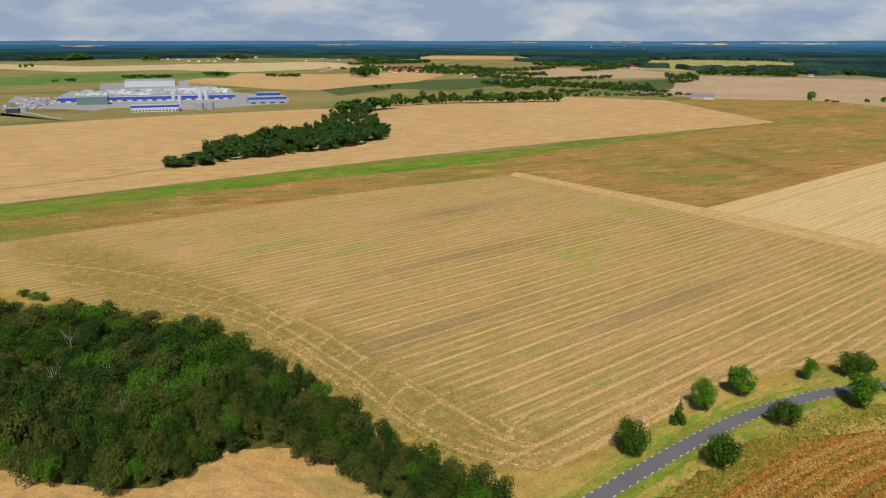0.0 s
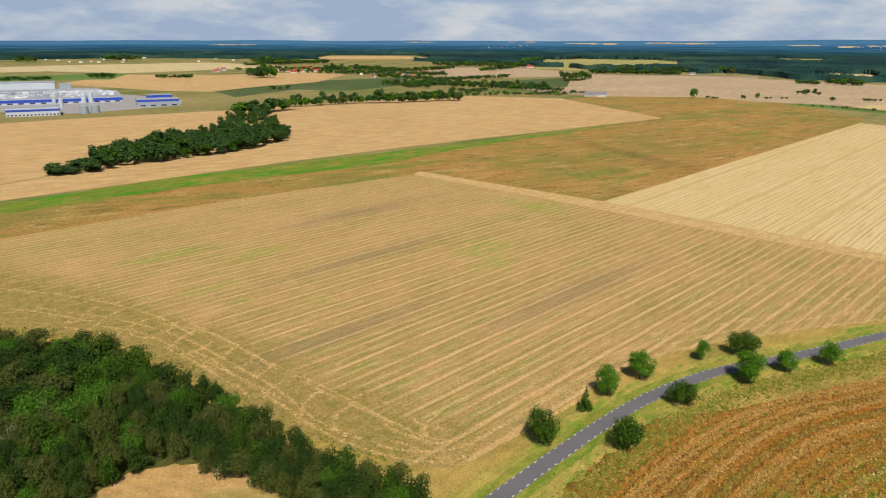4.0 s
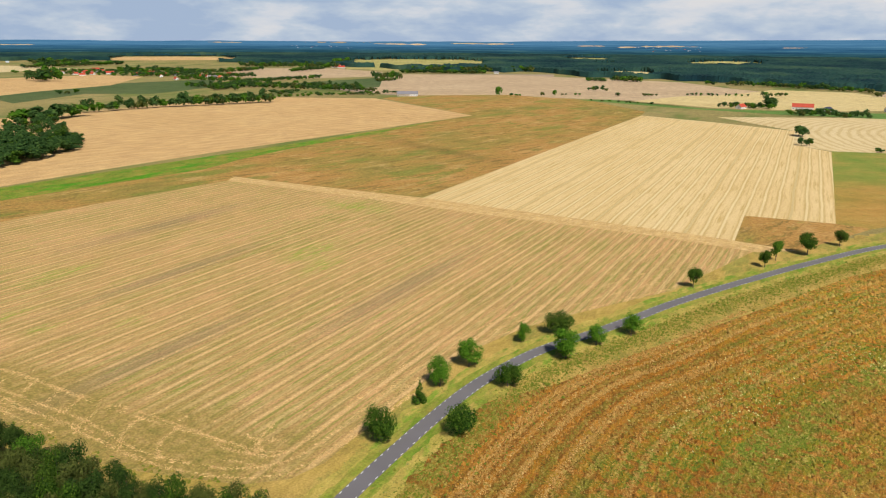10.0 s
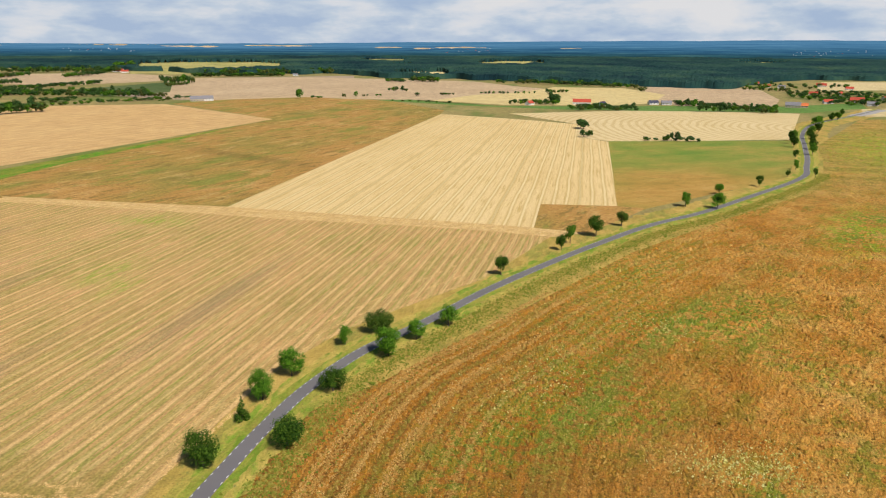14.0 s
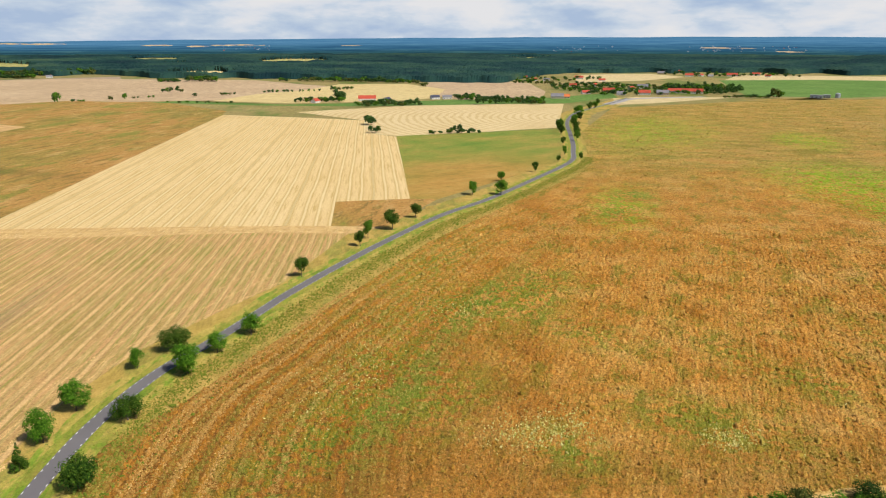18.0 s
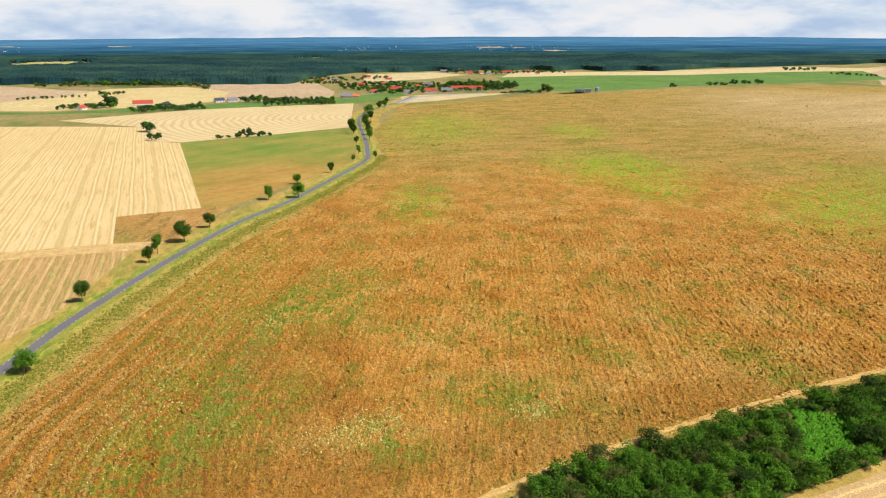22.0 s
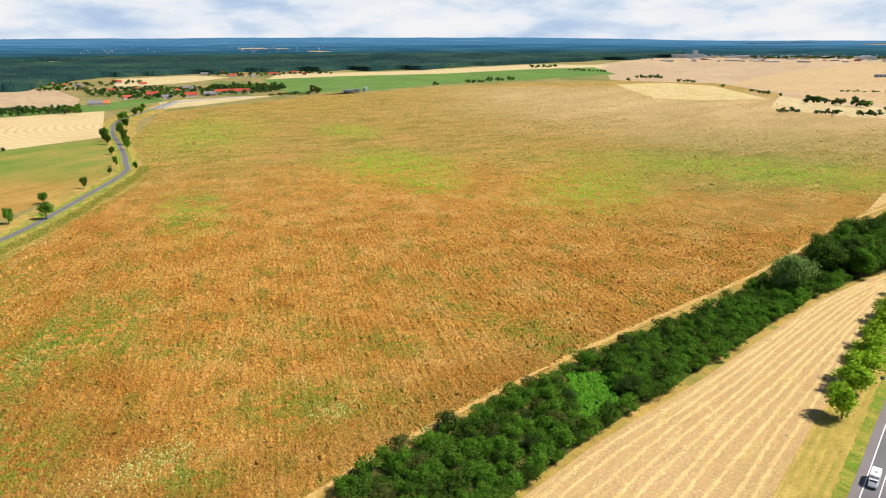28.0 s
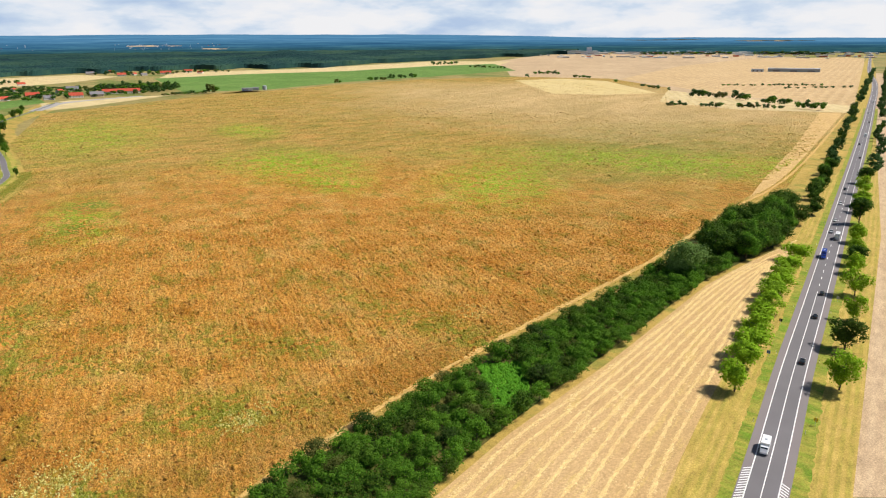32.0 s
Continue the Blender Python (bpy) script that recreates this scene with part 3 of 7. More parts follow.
def land(name, corners, material, h, label, category="field", cell=None):
    """One field or other stretch of ground, a low sheet that follows the land."""
    bm = bmesh.new()
    bm.faces.new([bm.verts.new((x, y, 0)) for x, y in corners])
    bmesh.ops.triangulate(bm, faces=bm.faces[:])
    xs, ys = [c[0] for c in corners], [c[1] for c in corners]
    far = max(math.hypot(*c) for c in corners)
    if cell or far > FLAT:
        step = cell or max(90.0, (max(xs) - min(xs) + max(ys) - min(ys)) / 60)
        for lo, hi, n, i in ((min(xs), max(xs), (1, 0, 0), 0), (min(ys), max(ys), (0, 1, 0), 1)):
            v = lo + step
            while v < hi:
                co = [0, 0, 0]
                co[i] = v
                bmesh.ops.bisect_plane(bm, geom=bm.verts[:] + bm.edges[:] + bm.faces[:], plane_co=co, plane_no=n)
                v += step
    for v in bm.verts:
        v.co = lift(v.co.x, v.co.y, h)
    bmesh.ops.recalc_face_normals(bm, faces=bm.faces[:])
    for f in bm.faces:
        if f.normal.z < 0:
            f.normal_flip()
    return tagged(part(name, bm, material), label, category, kind="structure")


def curve_points(pts, step):
    """Points every so many metres along a smooth line through pts."""
    P = [Vector(p) for p in pts]
    P = [P[0] * 2 - P[1]] + P + [P[-1] * 2 - P[-2]]
    out = []
    for a, b, c, d in zip(P, P[1:], P[2:], P[3:]):
        n = max(1, round((c - b).length / step))
        for i in range(n):
            t = i / n
            out.append(0.5 * (2 * b + (c - a) * t + (2 * a - 5 * b + 4 * c - d) * t * t + (3 * b - a - 3 * c + d) * t ** 3))
    return out + [P[-2]]


def strip(pts, left, right, h, wobble=0.0, seed=0):
    """A band along a line, from left to right metres beside it, as verts and faces."""
    rnd = random.Random(seed)
    vs, fs = [], []
    for i, p in enumerate(pts):
        d = (pts[min(i + 1, len(pts) - 1)] - pts[max(i - 1, 0)]).normalized()
        s = Vector((d.y, -d.x))
        for k in (left, right):
            q = p + s * (k + rnd.uniform(-wobble, wobble))
            vs.append(lift(q.x, q.y, h))
        if i:
            fs.append((2 * i - 2, 2 * i - 1, 2 * i + 1, 2 * i))
    return vs, fs


def sheet_ground():
    rings = [0, 40, 80, 120, 180, 250, 350, 500, 700, 900, 1200, 1600, 2000] + [2400 + 110 * i for i in range(40)]
    rings += [7000 + 500 * i for i in range(14)] + [14500, 16000]
    n = 240
    vs, fs = [(0, 0, 0)], []
    for R in rings[1:]:
        for i in range(n):
            a = 2 * math.pi * i / n
            vs.append(lift(R * math.sin(a), R * math.cos(a)))
    for i in range(n):
        fs.append((0, 1 + (i + 1) % n, 1 + i))
    for k in range(len(rings) - 2):
        for i in range(n):
            a, b = 1 + k * n + i, 1 + k * n + (i + 1) % n
            fs.append((a, b, b + n, a + n))
    return part_of("ground", mesh_of("ground", vs, fs), EARTH, smooth=True)


tagged(sheet_ground(), "wide dry grassland under the patchwork of fields", "ground", kind="structure")

# ---- fields ----
land("dry_margin", [(-470, -60), (-440, 60), (-430, 400), (-5, 415), (-20, 330), (-80, 200), (-80, -50)], DRYGRASS, 0.03, "golden dry grass margins between the fields", "grassland")
land("roadside_margin", [(30, 20), (30, 135), (300, 142), (560, 185), (560, 90), (140, 15)], DRYGRASS, 0.03, "golden dry grass between hedge and main road", "grassland")
land("wheat_field", [(-532, 13), (-531.5, 58), (-525, 210), (-520, 370), (-510, 489), (-445, 939), (-740, 1130), (-920, 1045), (-960, 845), (-965, 621), (-994, 478), (-1022, 335), (-1022, 127), (-1013, 41)],
     WHEAT, 0.06, "pale golden ripe wheat field beside a small wood", "field")
land("fallow_field", [(-440, 7.5), (-524, 57), (-516.5, 124.5), (-522, 257), (-502, 423), (-483, 561), (-445, 939), (-735, 1140), (-705, 1235), (-565, 1350), (-380, 1305), (-235, 1131), (-228, 1070), (-233, 411), (-394.5, 393.5), (-419.5, 231), (-423, 115.5), (-427, 43.5)],
     BROWN, 0.1, "brown and olive fallow field overgrown with weeds", "field")
land("weed_strip", [(-512.5, 25.5), (-524, 57), (-516.5, 124.5), (-522, 257), (-502, 417), (-484, 555), (-466, 700), (-452, 860), (-452, 700), (-462, 560), (-458, 480), (-448, 420), (-464, 330), (-479.5, 245.5), (-484.5, 164.5), (-485, 116), (-478, 68.5), (-473.5, 22.5)],
     GREENEDGE, 0.16, "bright green weed strip along the wheat", "field edge")
land("stubble_field", [(-436, 0), (-427, 43.5), (-423, 115.5), (-419.5, 231), (-410, 306), (-395, 394), (-290, 395), (-180, 391), (-73, 392), (-18, 386), (-44.5, 303), (-71, 261), (-87, 232),
                         (-97, 200), (-99, 169), (-100, 146), (-99.5, 125), (-103, 115), (-112, 107.5), (-120, 105), (-142, 98.5), (-164, 94.5), (-193, 94), (-238.5, 90), (-283.5, 66), (-325, 45), (-358.5, 30), (-400, 2)],
     STUBBLE, 0.12, "mown stubble field with green weeds between the rows", "field")
land("straw_field", [(-228, 1070), (-121, 1029), (-17, 976), (-15, 839), (21, 803), (21, 473.5), (-30, 468.5), (-29, 396), (-56, 400), (-233, 411)],
     STRAW, 0.14, "bright yellow straw stubble with combine rows", "field")
land("rough_corner", [(-30, 468.5), (21, 473.5), (40, 470), (4, 401), (-15.5, 388), (-29, 396)],
     BROWN, 0.1, "brown rough corner beside the straw stubble", "field")
land("pasture", [(21, 808), (225, 860), (194, 718), (162, 614), (104.5, 545.5), (40, 470), (21, 473.5)],
     PASTURE, 0.08, "green and rust-brown weedy pasture by the road", "field")
land("pale_field", [(-126, 1105), (80, 1215), (325, 1215), (227, 872), (131, 838), (21, 808), (-15, 839), (-17, 976)],
     CURVED, 0.09, "pale straw field with curved combine rows", "field")
land("green_strip", [(-400, 1300), (-200, 1224), (-26, 1194), (90, 1204), (230, 1222), (335, 1226), (410, 1300), (465, 1340), (495, 1470), (395, 1395), (300, 1325), (140, 1315), (15, 1270), (-160, 1240), (-300, 1300), (-350, 1340)],
     GREEN, 0.12, "green meadow strip before the village", "field")
land("harvested_field", [(-810, 1235), (-575, 1260), (-450, 1325), (-200, 1350), (-10, 1410), (110, 1520), (-185, 1825), (-335, 2040), (-875, 2160), (-1200, 2000), (-1275, 1970)],
     PALE, 0.06, "wide pale pinkish harvested field", "field")
land("yellow_field", [(-300, 1325), (-150, 1262), (15, 1290), (110, 1360), (155, 1610), (75, 1825), (-95, 1825), (-160, 1605), (-245, 1500)],
     GRAIN, 0.13, "yellow grain field with a hedge across it", "field")
land("village_field", [(115, 1410), (190, 1230), (305, 1300), (365, 1520), (395, 1830), (310, 2015), (140, 1930), (110, 1690)],
     PALE, 0.08, "pale field beside the village", "field")
land("pale_headland", [(450, 1325), (510, 1355), (695, 1325), (475, 1205), (410, 1185)],
     SAND, 0.14, "pale strip at the head of the weed field", "field")
land("green_field", [(740, 1370), (955, 1925), (1240, 1925), (1565, 1815), (2000, 1855), (2330, 1790), (1900, 1370), (1450, 1350), (1175, 1360), (890, 1295)],
     GREEN, 0.1, "green crop field beyond the village", "field")
land("beige_field", [(930, 1865), (1160, 2210), (1585, 2085), (2460, 2215), (2585, 1895), (2065, 1590), (1875, 1690), (1485, 1725), (1165, 1805)],
     SAND, 0.07, "long beige field below the forest", "field")
land("open_field", [(1620, 1185), (2015, 1500), (2540, 1955), (3660, 2440), (4140, 2140), (4420, 1640), (3605, 905), (1645, 395), (1250, 295), (1260, 440), (1370, 605), (1550, 795)],
     PALE, 0.05, "broad beige open field reaching the industrial estate", "field")
land("wheat_stretch", [(1675, 875), (2475, 1075), (3505, 1165), (3890, 850), (3735, 745), (1220, 235), (1280, 355), (1310, 470), (1530, 700)],
     DRYFIELD, 0.08, "golden wheat field beside the main road", "field")
land("clearing", [(515, 1830), (660, 2295), (910, 2335), (945, 2120), (745, 1935)],
     SAND, 0.08, "pale field behind the village roofs", "field")
land("factory_yard", [(-1300, 105), (-1167, 147), (-1210, 155), (-1032, 205), (-1072, 335), (-1031, 535), (-1015, 655), (-1280, 715), (-1625, 715), (-1975, 655), (-1855, 405), (-1655, 215), (-1625, 140)],
     EARTH, 0.05, "grassy factory grounds with paved yards", "yard")
land("far_wheat", [(-1835, 625), (-2175, 940), (-1965, 1105), (-1930, 1425), (-1730, 1430), (-1470, 1120), (-1420, 915), (-1350, 755), (-1440, 695)],
     WHEAT, 0.07, "golden field behind the factory", "field")
land("far_green_field", [(-2300, 305), (-2365, 550), (-2260, 825), (-2240, 985), (-1940, 800), (-2030, 675), (-1900, 415), (-1915, 250)],
     GREEN, 0.08, "dark green field behind the factory", "field")
land("far_beige_field", [(-3035, 710), (-3075, 1100), (-3040, 1710), (-2360, 1685), (-2300, 1290), (-2250, 970), (-2550, 850), (-2555, 545), (-2985, 400), (-3505, 475)],
     SAND, 0.07, "far beige field", "field")
land("far_pale_field", [(R * math.sin(radians(a)), R * math.cos(radians(a))) for a, R in ((-53, 4050), (-50, 3950), (-46, 3980), (-43.6, 4100), (-43.8, 4500), (-46, 4700), (-49, 4800), (-52, 4700))],
     WHEAT, 0.1, "pale golden field among the woods", "field")
land("dull_green_field", [(-1380, 775), (-1455, 940), (-1515, 1195), (-1470, 1450), (-1220, 1185), (-1175, 990), (-1280, 915), (-1190, 715)],
     OLIVE, 0.06, "dull green crop between tree rows", "field")
land("purple_grey_field", [(-955, 1285), (-1010, 1540), (-1185, 2010), (-785, 2285), (-470, 1390), (-555, 1300), (-665, 1230), (-770, 1220)],
     SHADEPALE, 0.04, "wide harvested field with a lone tree", "field")
land("fawn_field", [(-1590, 1565), (-1935, 2090), (-1685, 2260), (-1340, 2105), (-1195, 1820), (-1305, 1575)],
     PALE, 0.08, "fawn field by a hamlet", "field")
land("dark_green_field", [(-1175, 1440), (-1145, 1795), (-910, 1410), (-970, 1265)],
     OLIVE, 0.09, "dark green field between tree rows", "field")
for a0, a1, r0, r1, kind_, words in ((-35.4, -24.6, 2700, 4150, MEADOW, "light yellow-green meadow among the woods"), (-8.6, -3.8, 3500, 4450, MEADOW, "narrow light meadow in the forest"),
                                     (-18.2, -14.6, 4050, 5000, MEADOW, "pale meadow deep in the forest"), (-15.6, -11.0, 2350, 2740, GRAIN, "small pale field beside forest houses"), (10.5, 13.6, 4150, 4850, MEADOW, "thin pale meadow behind the first woods")):
    land("glade", [(R * math.sin(radians(a)), R * math.cos(radians(a))) for a, R in [(a0 + (a1 - a0) * i / 8, r0 + 90 * math.sin(i * 2.1)) for i in range(9)] + [(a1 + (a0 - a1) * i / 8, r1 + 120 * math.sin(i * 1.7)) for i in range(9)]],
         kind_, 0.09, words, "meadow")
land("track_margin", [(450, 114), (642, 131), (824, 163), (1135, 218), (1112, 236), (714, 174), (560, 152), (480, 148)], DRYGRASS, 0.11, "golden dry grass between the field corner and the main road", "grassland")
land("wide_track", [(467, 148), (560, 153), (715, 176), (1072, 231), (1112, 240), (1090, 262), (720, 192), (560, 166)], DIRT, 0.16, "wide pale wheel-worn track at the corner of the weed field", "track")
land("weed_field", [(-96, 144), (-81, 166.5), (-61, 194.5), (-42.5, 232), (-16.5, 281), (25, 362), (87.5, 452), (158.5, 545), (183, 591), (218, 717), (240, 817), (385, 1134), (840, 1300), (665, 1275), (860, 1255), (1085, 1300), (1360, 1285), (1605, 1155), (1670, 905), (1440, 640), (1125, 515), (1069, 372), (1117, 233), (714, 172), (533, 141.5), (491.5, 153), (388.5, 147), (300, 138.5), (191.5, 138.5), (116, 135), (73, 131.5), (59, 124.5), (24, 130), (63, 120), (-20, 121), (-87.5, 128.5)],
     WEEDS, 0.12, "rust-orange dry weed field with green patches", "field")
land("cut_wedge", [(94, 95.5), (104.5, 96), (138, 99), (197, 100), (292, 105), (340.5, 102), (384, 95), (345, 85.5), (300, 79.5), (260, 75), (218.5, 68.5), (188.5, 64), (155.5, 58), (136, 53.5)],
     SWATHS, 0.12, "wedge of cut straw with pale swaths", "field")
land("harrowed_field", [(169, 21.5), (226.5, 30.5), (299, 42.5), (428, 63.5), (832, 143), (1230, 220), (2330, 430), (2140, 215), (1305, -5), (400, -15.5), (185.5, 2)],
     BARE, 0.06, "pinkish beige harrowed field by the main road", "field")
land("road_verge", [(135.5, 54), (188.5, 64), (260, 75), (374.5, 94), (491, 113.5), (727, 156), (1210, 245), (3270, 650), (4760, 920), (2330, 430), (1230, 220), (832, 143), (428, 63.5), (299, 42.5), (226.5, 30.5), (165, 20.5)],
     MOWN, 0.1, "mown dry verge along the main road", "verge")
land("headland_strip", [(-395, 393), (-290, 394), (-180, 390), (-73, 391), (-17, 385), (2, 398), (-29, 403), (-56, 406), (-233, 414), (-330, 410), (-402, 408)],
     DIRT, 0.15, "dry straw-coloured strip between two stubble fields", "field edge")
land("small_stubble", [(-119, 79), (-133, 78.5), (-148, 77), (-161, 59), (-159, 51), (-157, 43), (-157, 38), (-162, 31), (-173, 21), (-187, 12), (-225, -25), (-150, -50), (-60, 10), (-88, 60), (-107, 76)],
     TANCUT, 0.22, "small cut field with curved wheel tracks beside the wood", "field")
land("golden_strips", [(1460, 1055), (1600, 1005), (1570, 860), (1290, 595), (1190, 660), (1160, 750)],
     GRAIN, 0.17, "golden mown strips at the far end of the weed field", "field")
land("beige_margin", [(1125, 515), (1440, 640), (1680, 905), (1550, 795), (1370, 605), (1260, 440), (1250, 295), (1250, 240), (1117, 233), (1069, 372)],
     SAND, 0.03, "beige dry ground between weed field and wheat", "grassland")

vs, fs = strip(curve_points([(-582, 20), (-585, 66), (-585, 102), (-587, 143), (-600, 192)], 6.0), -1.5, 1.5, 0.12, 0.6, 9)
tagged(part_of("field_path", mesh_of("field_path", vs, fs), EARTH), "narrow dark weedy path through the ripe wheat", "path", kind="structure")

# ---- roads ----
LANE = curve_points([(-84, 20), (-86, 80), (-86.3, 124), (-86, 140), (-85.5, 156), (-83.5, 180), (-79, 201), (-72.5, 220), (-62, 240), (-51, 264), (-40, 289),
                     (-19, 329), (7, 374), (39, 424), (76, 468), (122, 535), (160, 592), (180, 630), (191, 670), (205, 720),
                     (228, 818), (252, 920), (286, 1020), (328, 1097), (375, 1165), (425, 1240), (480, 1330)], 4.0)
vs, fs = strip([p for p in LANE if p.y > 60], -20, 28, 0.075, 2.0, 2)
tagged(part_of("lane_margin", mesh_of("lane_margin", vs, fs), DRYGRASS), "golden dry grass margin beside the lane", "verge", kind="structure")
vs, fs = strip(LANE, -9, 9.5, 0.20, 1.2, 3)
tagged(part_of("lane_verge", mesh_of("lane_verge", vs, fs), VERGE), "green and straw-coloured mown verge beside the lane", "verge", kind="structure")
for a, b in ((-5.6, -2.3), (2.3, 5.4)):
    vs, fs = strip(curve_points([tuple(p) for p in LANE], 1.5), a, b, 0.24, 0.45, 4)
    tagged(part_of("grass_edge", mesh_of("grass_edge", vs, fs), FRESHGRASS), "fresh green grass along the asphalt edge", "verge", kind="structure")
vs, fs = strip(LANE, -2.5, 2.5, 0.30)
lane = tagged(part_of("lane", mesh_of("lane", vs, fs), ASPHALT), "narrow grey asphalt lane with white dashed edges", "road", kind="structure")
for side in (-2.2, 2.2):
    dv, df = [], []
    fine = curve_points([tuple(p) for p in LANE[::3]], 1.0)
    for i in range(0, len(fine) - 2, 3):
        v, f = strip(fine[i:i + 2], side - 0.11, side + 0.11, 0.315)
        df += [tuple(q + len(dv) for q in t) for t in f]
        dv += v
    tagged(part_of("edge_dashes", mesh_of("edge_dashes", dv, df), PAINT, lane, "white dashed edge line"), kind="stuff")

MAIN = curve_points([(-150, -17), (0, 10), (154.5, 37.5), (227, 51), (300, 63.5), (439, 87.5), (642, 122.5), (824, 154), (1135, 209), (1795, 330), (2600, 500), (4700, 910)], 12.0)
for a, b in ((-9.0, -5.6), (5.6, 9.6)):
    vs, fs = strip(curve_points([tuple(p) for p in MAIN if p.x < 1200], 1.6), a, b, 0.18, 0.4, 6)
    tagged(part_of("grass_edge", mesh_of("grass_edge", vs, fs), FRESHGRASS), "fresh green grass along the main road", "verge", kind="structure")
vs, fs = strip(MAIN, -5.9, 5.9, 0.24)
main = tagged(part_of("main_road", mesh_of("main_road", vs, fs), SHOULDER), "two-lane grey asphalt main road with worn shoulders", "road", kind="structure")
vs, fs = strip(MAIN, -3.7, 3.7, 0.28)
part_of("carriageway", mesh_of("carriageway", vs, fs), ASPHALT, main)
for off in (-3.6, 3.6):
    vs, fs = strip(MAIN, off - 0.15, off + 0.15, 0.31)
    part_of("edge_line", mesh_of("edge_line", vs, fs), PAINT, main, "white edge line")
vs, fs = strip([p for p in MAIN if p.x < 315], -0.13, 0.13, 0.31)
part_of("centre_line", mesh_of("centre_line", vs, fs), PAINT, main, "white centre line")
mid = curve_points([tuple(p) for p in MAIN if 300 < p.x < 1500], 4.0)
dv, df = [], []
for i in range(0, len(mid) - 2, 3):
    v, f = strip(mid[i:i + 2], -0.13, 0.13, 0.31)
    df += [tuple(q + len(dv) for q in t) for t in f]
    dv += v
tagged(part_of("centre_dashes", mesh_of("centre_dashes", dv, df), PAINT, main, "white dashed centre line"), kind="stuff")
TRACK = curve_points([(20, 122), (57, 126.5), (73, 131), (117, 136), (192, 139.5), (302, 139), (382, 144.5), (440, 149), (537, 150), (714, 172), (1075, 227)], 5.0)
vs, fs = strip(TRACK, -0.9, 1.3, 0.22, 0.5, 5)
tagged(part_of("field_track", mesh_of("field_track", vs, fs), GOLDTRACK), "pale dirt track along the hedge", "track", kind="structure")

# ---- trees ----
def crown_mesh(name, seed, w, h, foot, count, leaf, lobes, material, cone=False):
    """A crown of many bent leaf clumps on uneven lobes, with gaps between them."""
    r = np.random.RandomState(seed)
    mid, tall = (foot + h) / 2, (h - foot) / 2
    C, S = [], []
    for i in range(lobes):
        if cone:
            t = (i + 0.5) / lobes
            a, rad = r.uniform(0, 6.28), w / 2 * (1 - t) * 0.62
            C.append((math.cos(a) * rad, math.sin(a) * rad, foot + (h - foot) * t))
            S.append(w * 0.30 * (1.08 - t))
        else:
            d = r.normal(size=3)
            d /= np.linalg.norm(d)
            k = r.uniform(0.35, 0.78)
            C.append((d[0] * k * w / 2, d[1] * k * w / 2, mid + d[2] * k * tall * 0.9))
            S.append(w * r.uniform(0.15, 0.25))
    C, S = np.array(C), np.array(S)
    own = r.choice(lobes, count, p=S ** 2 / (S ** 2).sum())
    d = r.normal(size=(count, 3))
    d /= np.linalg.norm(d, axis=1)[:, None]
    d[:, 2] = np.abs(d[:, 2]) * np.where(r.rand(count) < 0.72, 1, -0.8)
    P = C[own] + d * (S[own] * r.uniform(0.55, 1.08, count))[:, None] * (1, 1, min(1.2, 0.75 * tall / (w / 2) + 0.3))
    P[:, 2] = np.maximum(P[:, 2], foot * 0.8)
    N = d + r.normal(size=(count, 3)) * 0.28 + (0, 0, 0.4)
    N /= np.linalg.norm(N, axis=1)[:, None]
    U = np.cross(N, r.normal(size=(count, 3)))
    U /= np.linalg.norm(U, axis=1)[:, None]
    V = np.cross(N, U)
    s = (leaf * r.uniform(0.55, 1.25, count))[:, None]
    q = np.stack([P + U * s * 0.6, P + V * s * 0.45 - N * s * 0.16, P - U * s * 0.6, P - V * s * 0.45 - N * s * 0.16], 1).reshape(-1, 3)
    return mesh_of(name, q.tolist(), [(4 * i, 4 * i + 1, 4 * i + 2, 4 * i + 3) for i in range(count)], material)


def limb(vs, fs, a, b, ra, rb, sides=6):
    """Adds a tapered limb from a to b."""
    a, b = Vector(a), Vector(b)
    q = (b - a).to_track_quat("Z", "Y")
    o = len(vs)
    for p, rad in ((a, ra), (b, rb)):
        for i in range(sides):
            t = 2 * math.pi * i / sides
            vs.append(tuple(p + q @ Vector((math.cos(t) * rad, math.sin(t) * rad, 0))))
    for i in range(sides):
        j = (i + 1) % sides
        fs.append((o + i, o + j, o + sides + j, o + sides + i))
    fs.append(tuple(o + sides + i for i in range(sides)))


def trunk_mesh(name, seed, w, h, foot, thick, limbs=6, material=None, twigs=0):
    r = random.Random(seed)
    vs, fs = [], []
    top = Vector((r.uniform(-0.3, 0.3), r.uniform(-0.3, 0.3), foot + (h - foot) * 0.35))
    limb(vs, fs, (0, 0, -0.4), (0, 0, 0.5), thick * 1.45, thick)
    limb(vs, fs, (0, 0, 0.5), top, thick, thick * 0.6)
    limb(vs, fs, top, (top.x * 2, top.y * 2, h * 0.88), thick * 0.6, thick * 0.12)
    for i in range(limbs):
        a = 6.28 * (i + r.random() * 0.6) / limbs
        z = foot * 0.8 + (h * 0.75 - foot * 0.8) * r.random() * 0.7
        end = (math.cos(a) * w * 0.36, math.sin(a) * w * 0.36, min(h * 0.92, z + h * r.uniform(0.15, 0.3)))
        limb(vs, fs, (0, 0, z), end, thick * 0.42, thick * 0.1, 5)
        for _ in range(twigs):
            k = r.uniform(0.4, 1.0)
            m = Vector((0, 0, z)).lerp(Vector(end), k)
            limb(vs, fs, m, m + Vector((r.uniform(-1, 1), r.uniform(-1, 1), r.uniform(0.2, 1.2))) * w * 0.16, thick * 0.14, thick * 0.04, 4)
    return mesh_of(name, vs, fs, material or BARK)


KINDS = {}


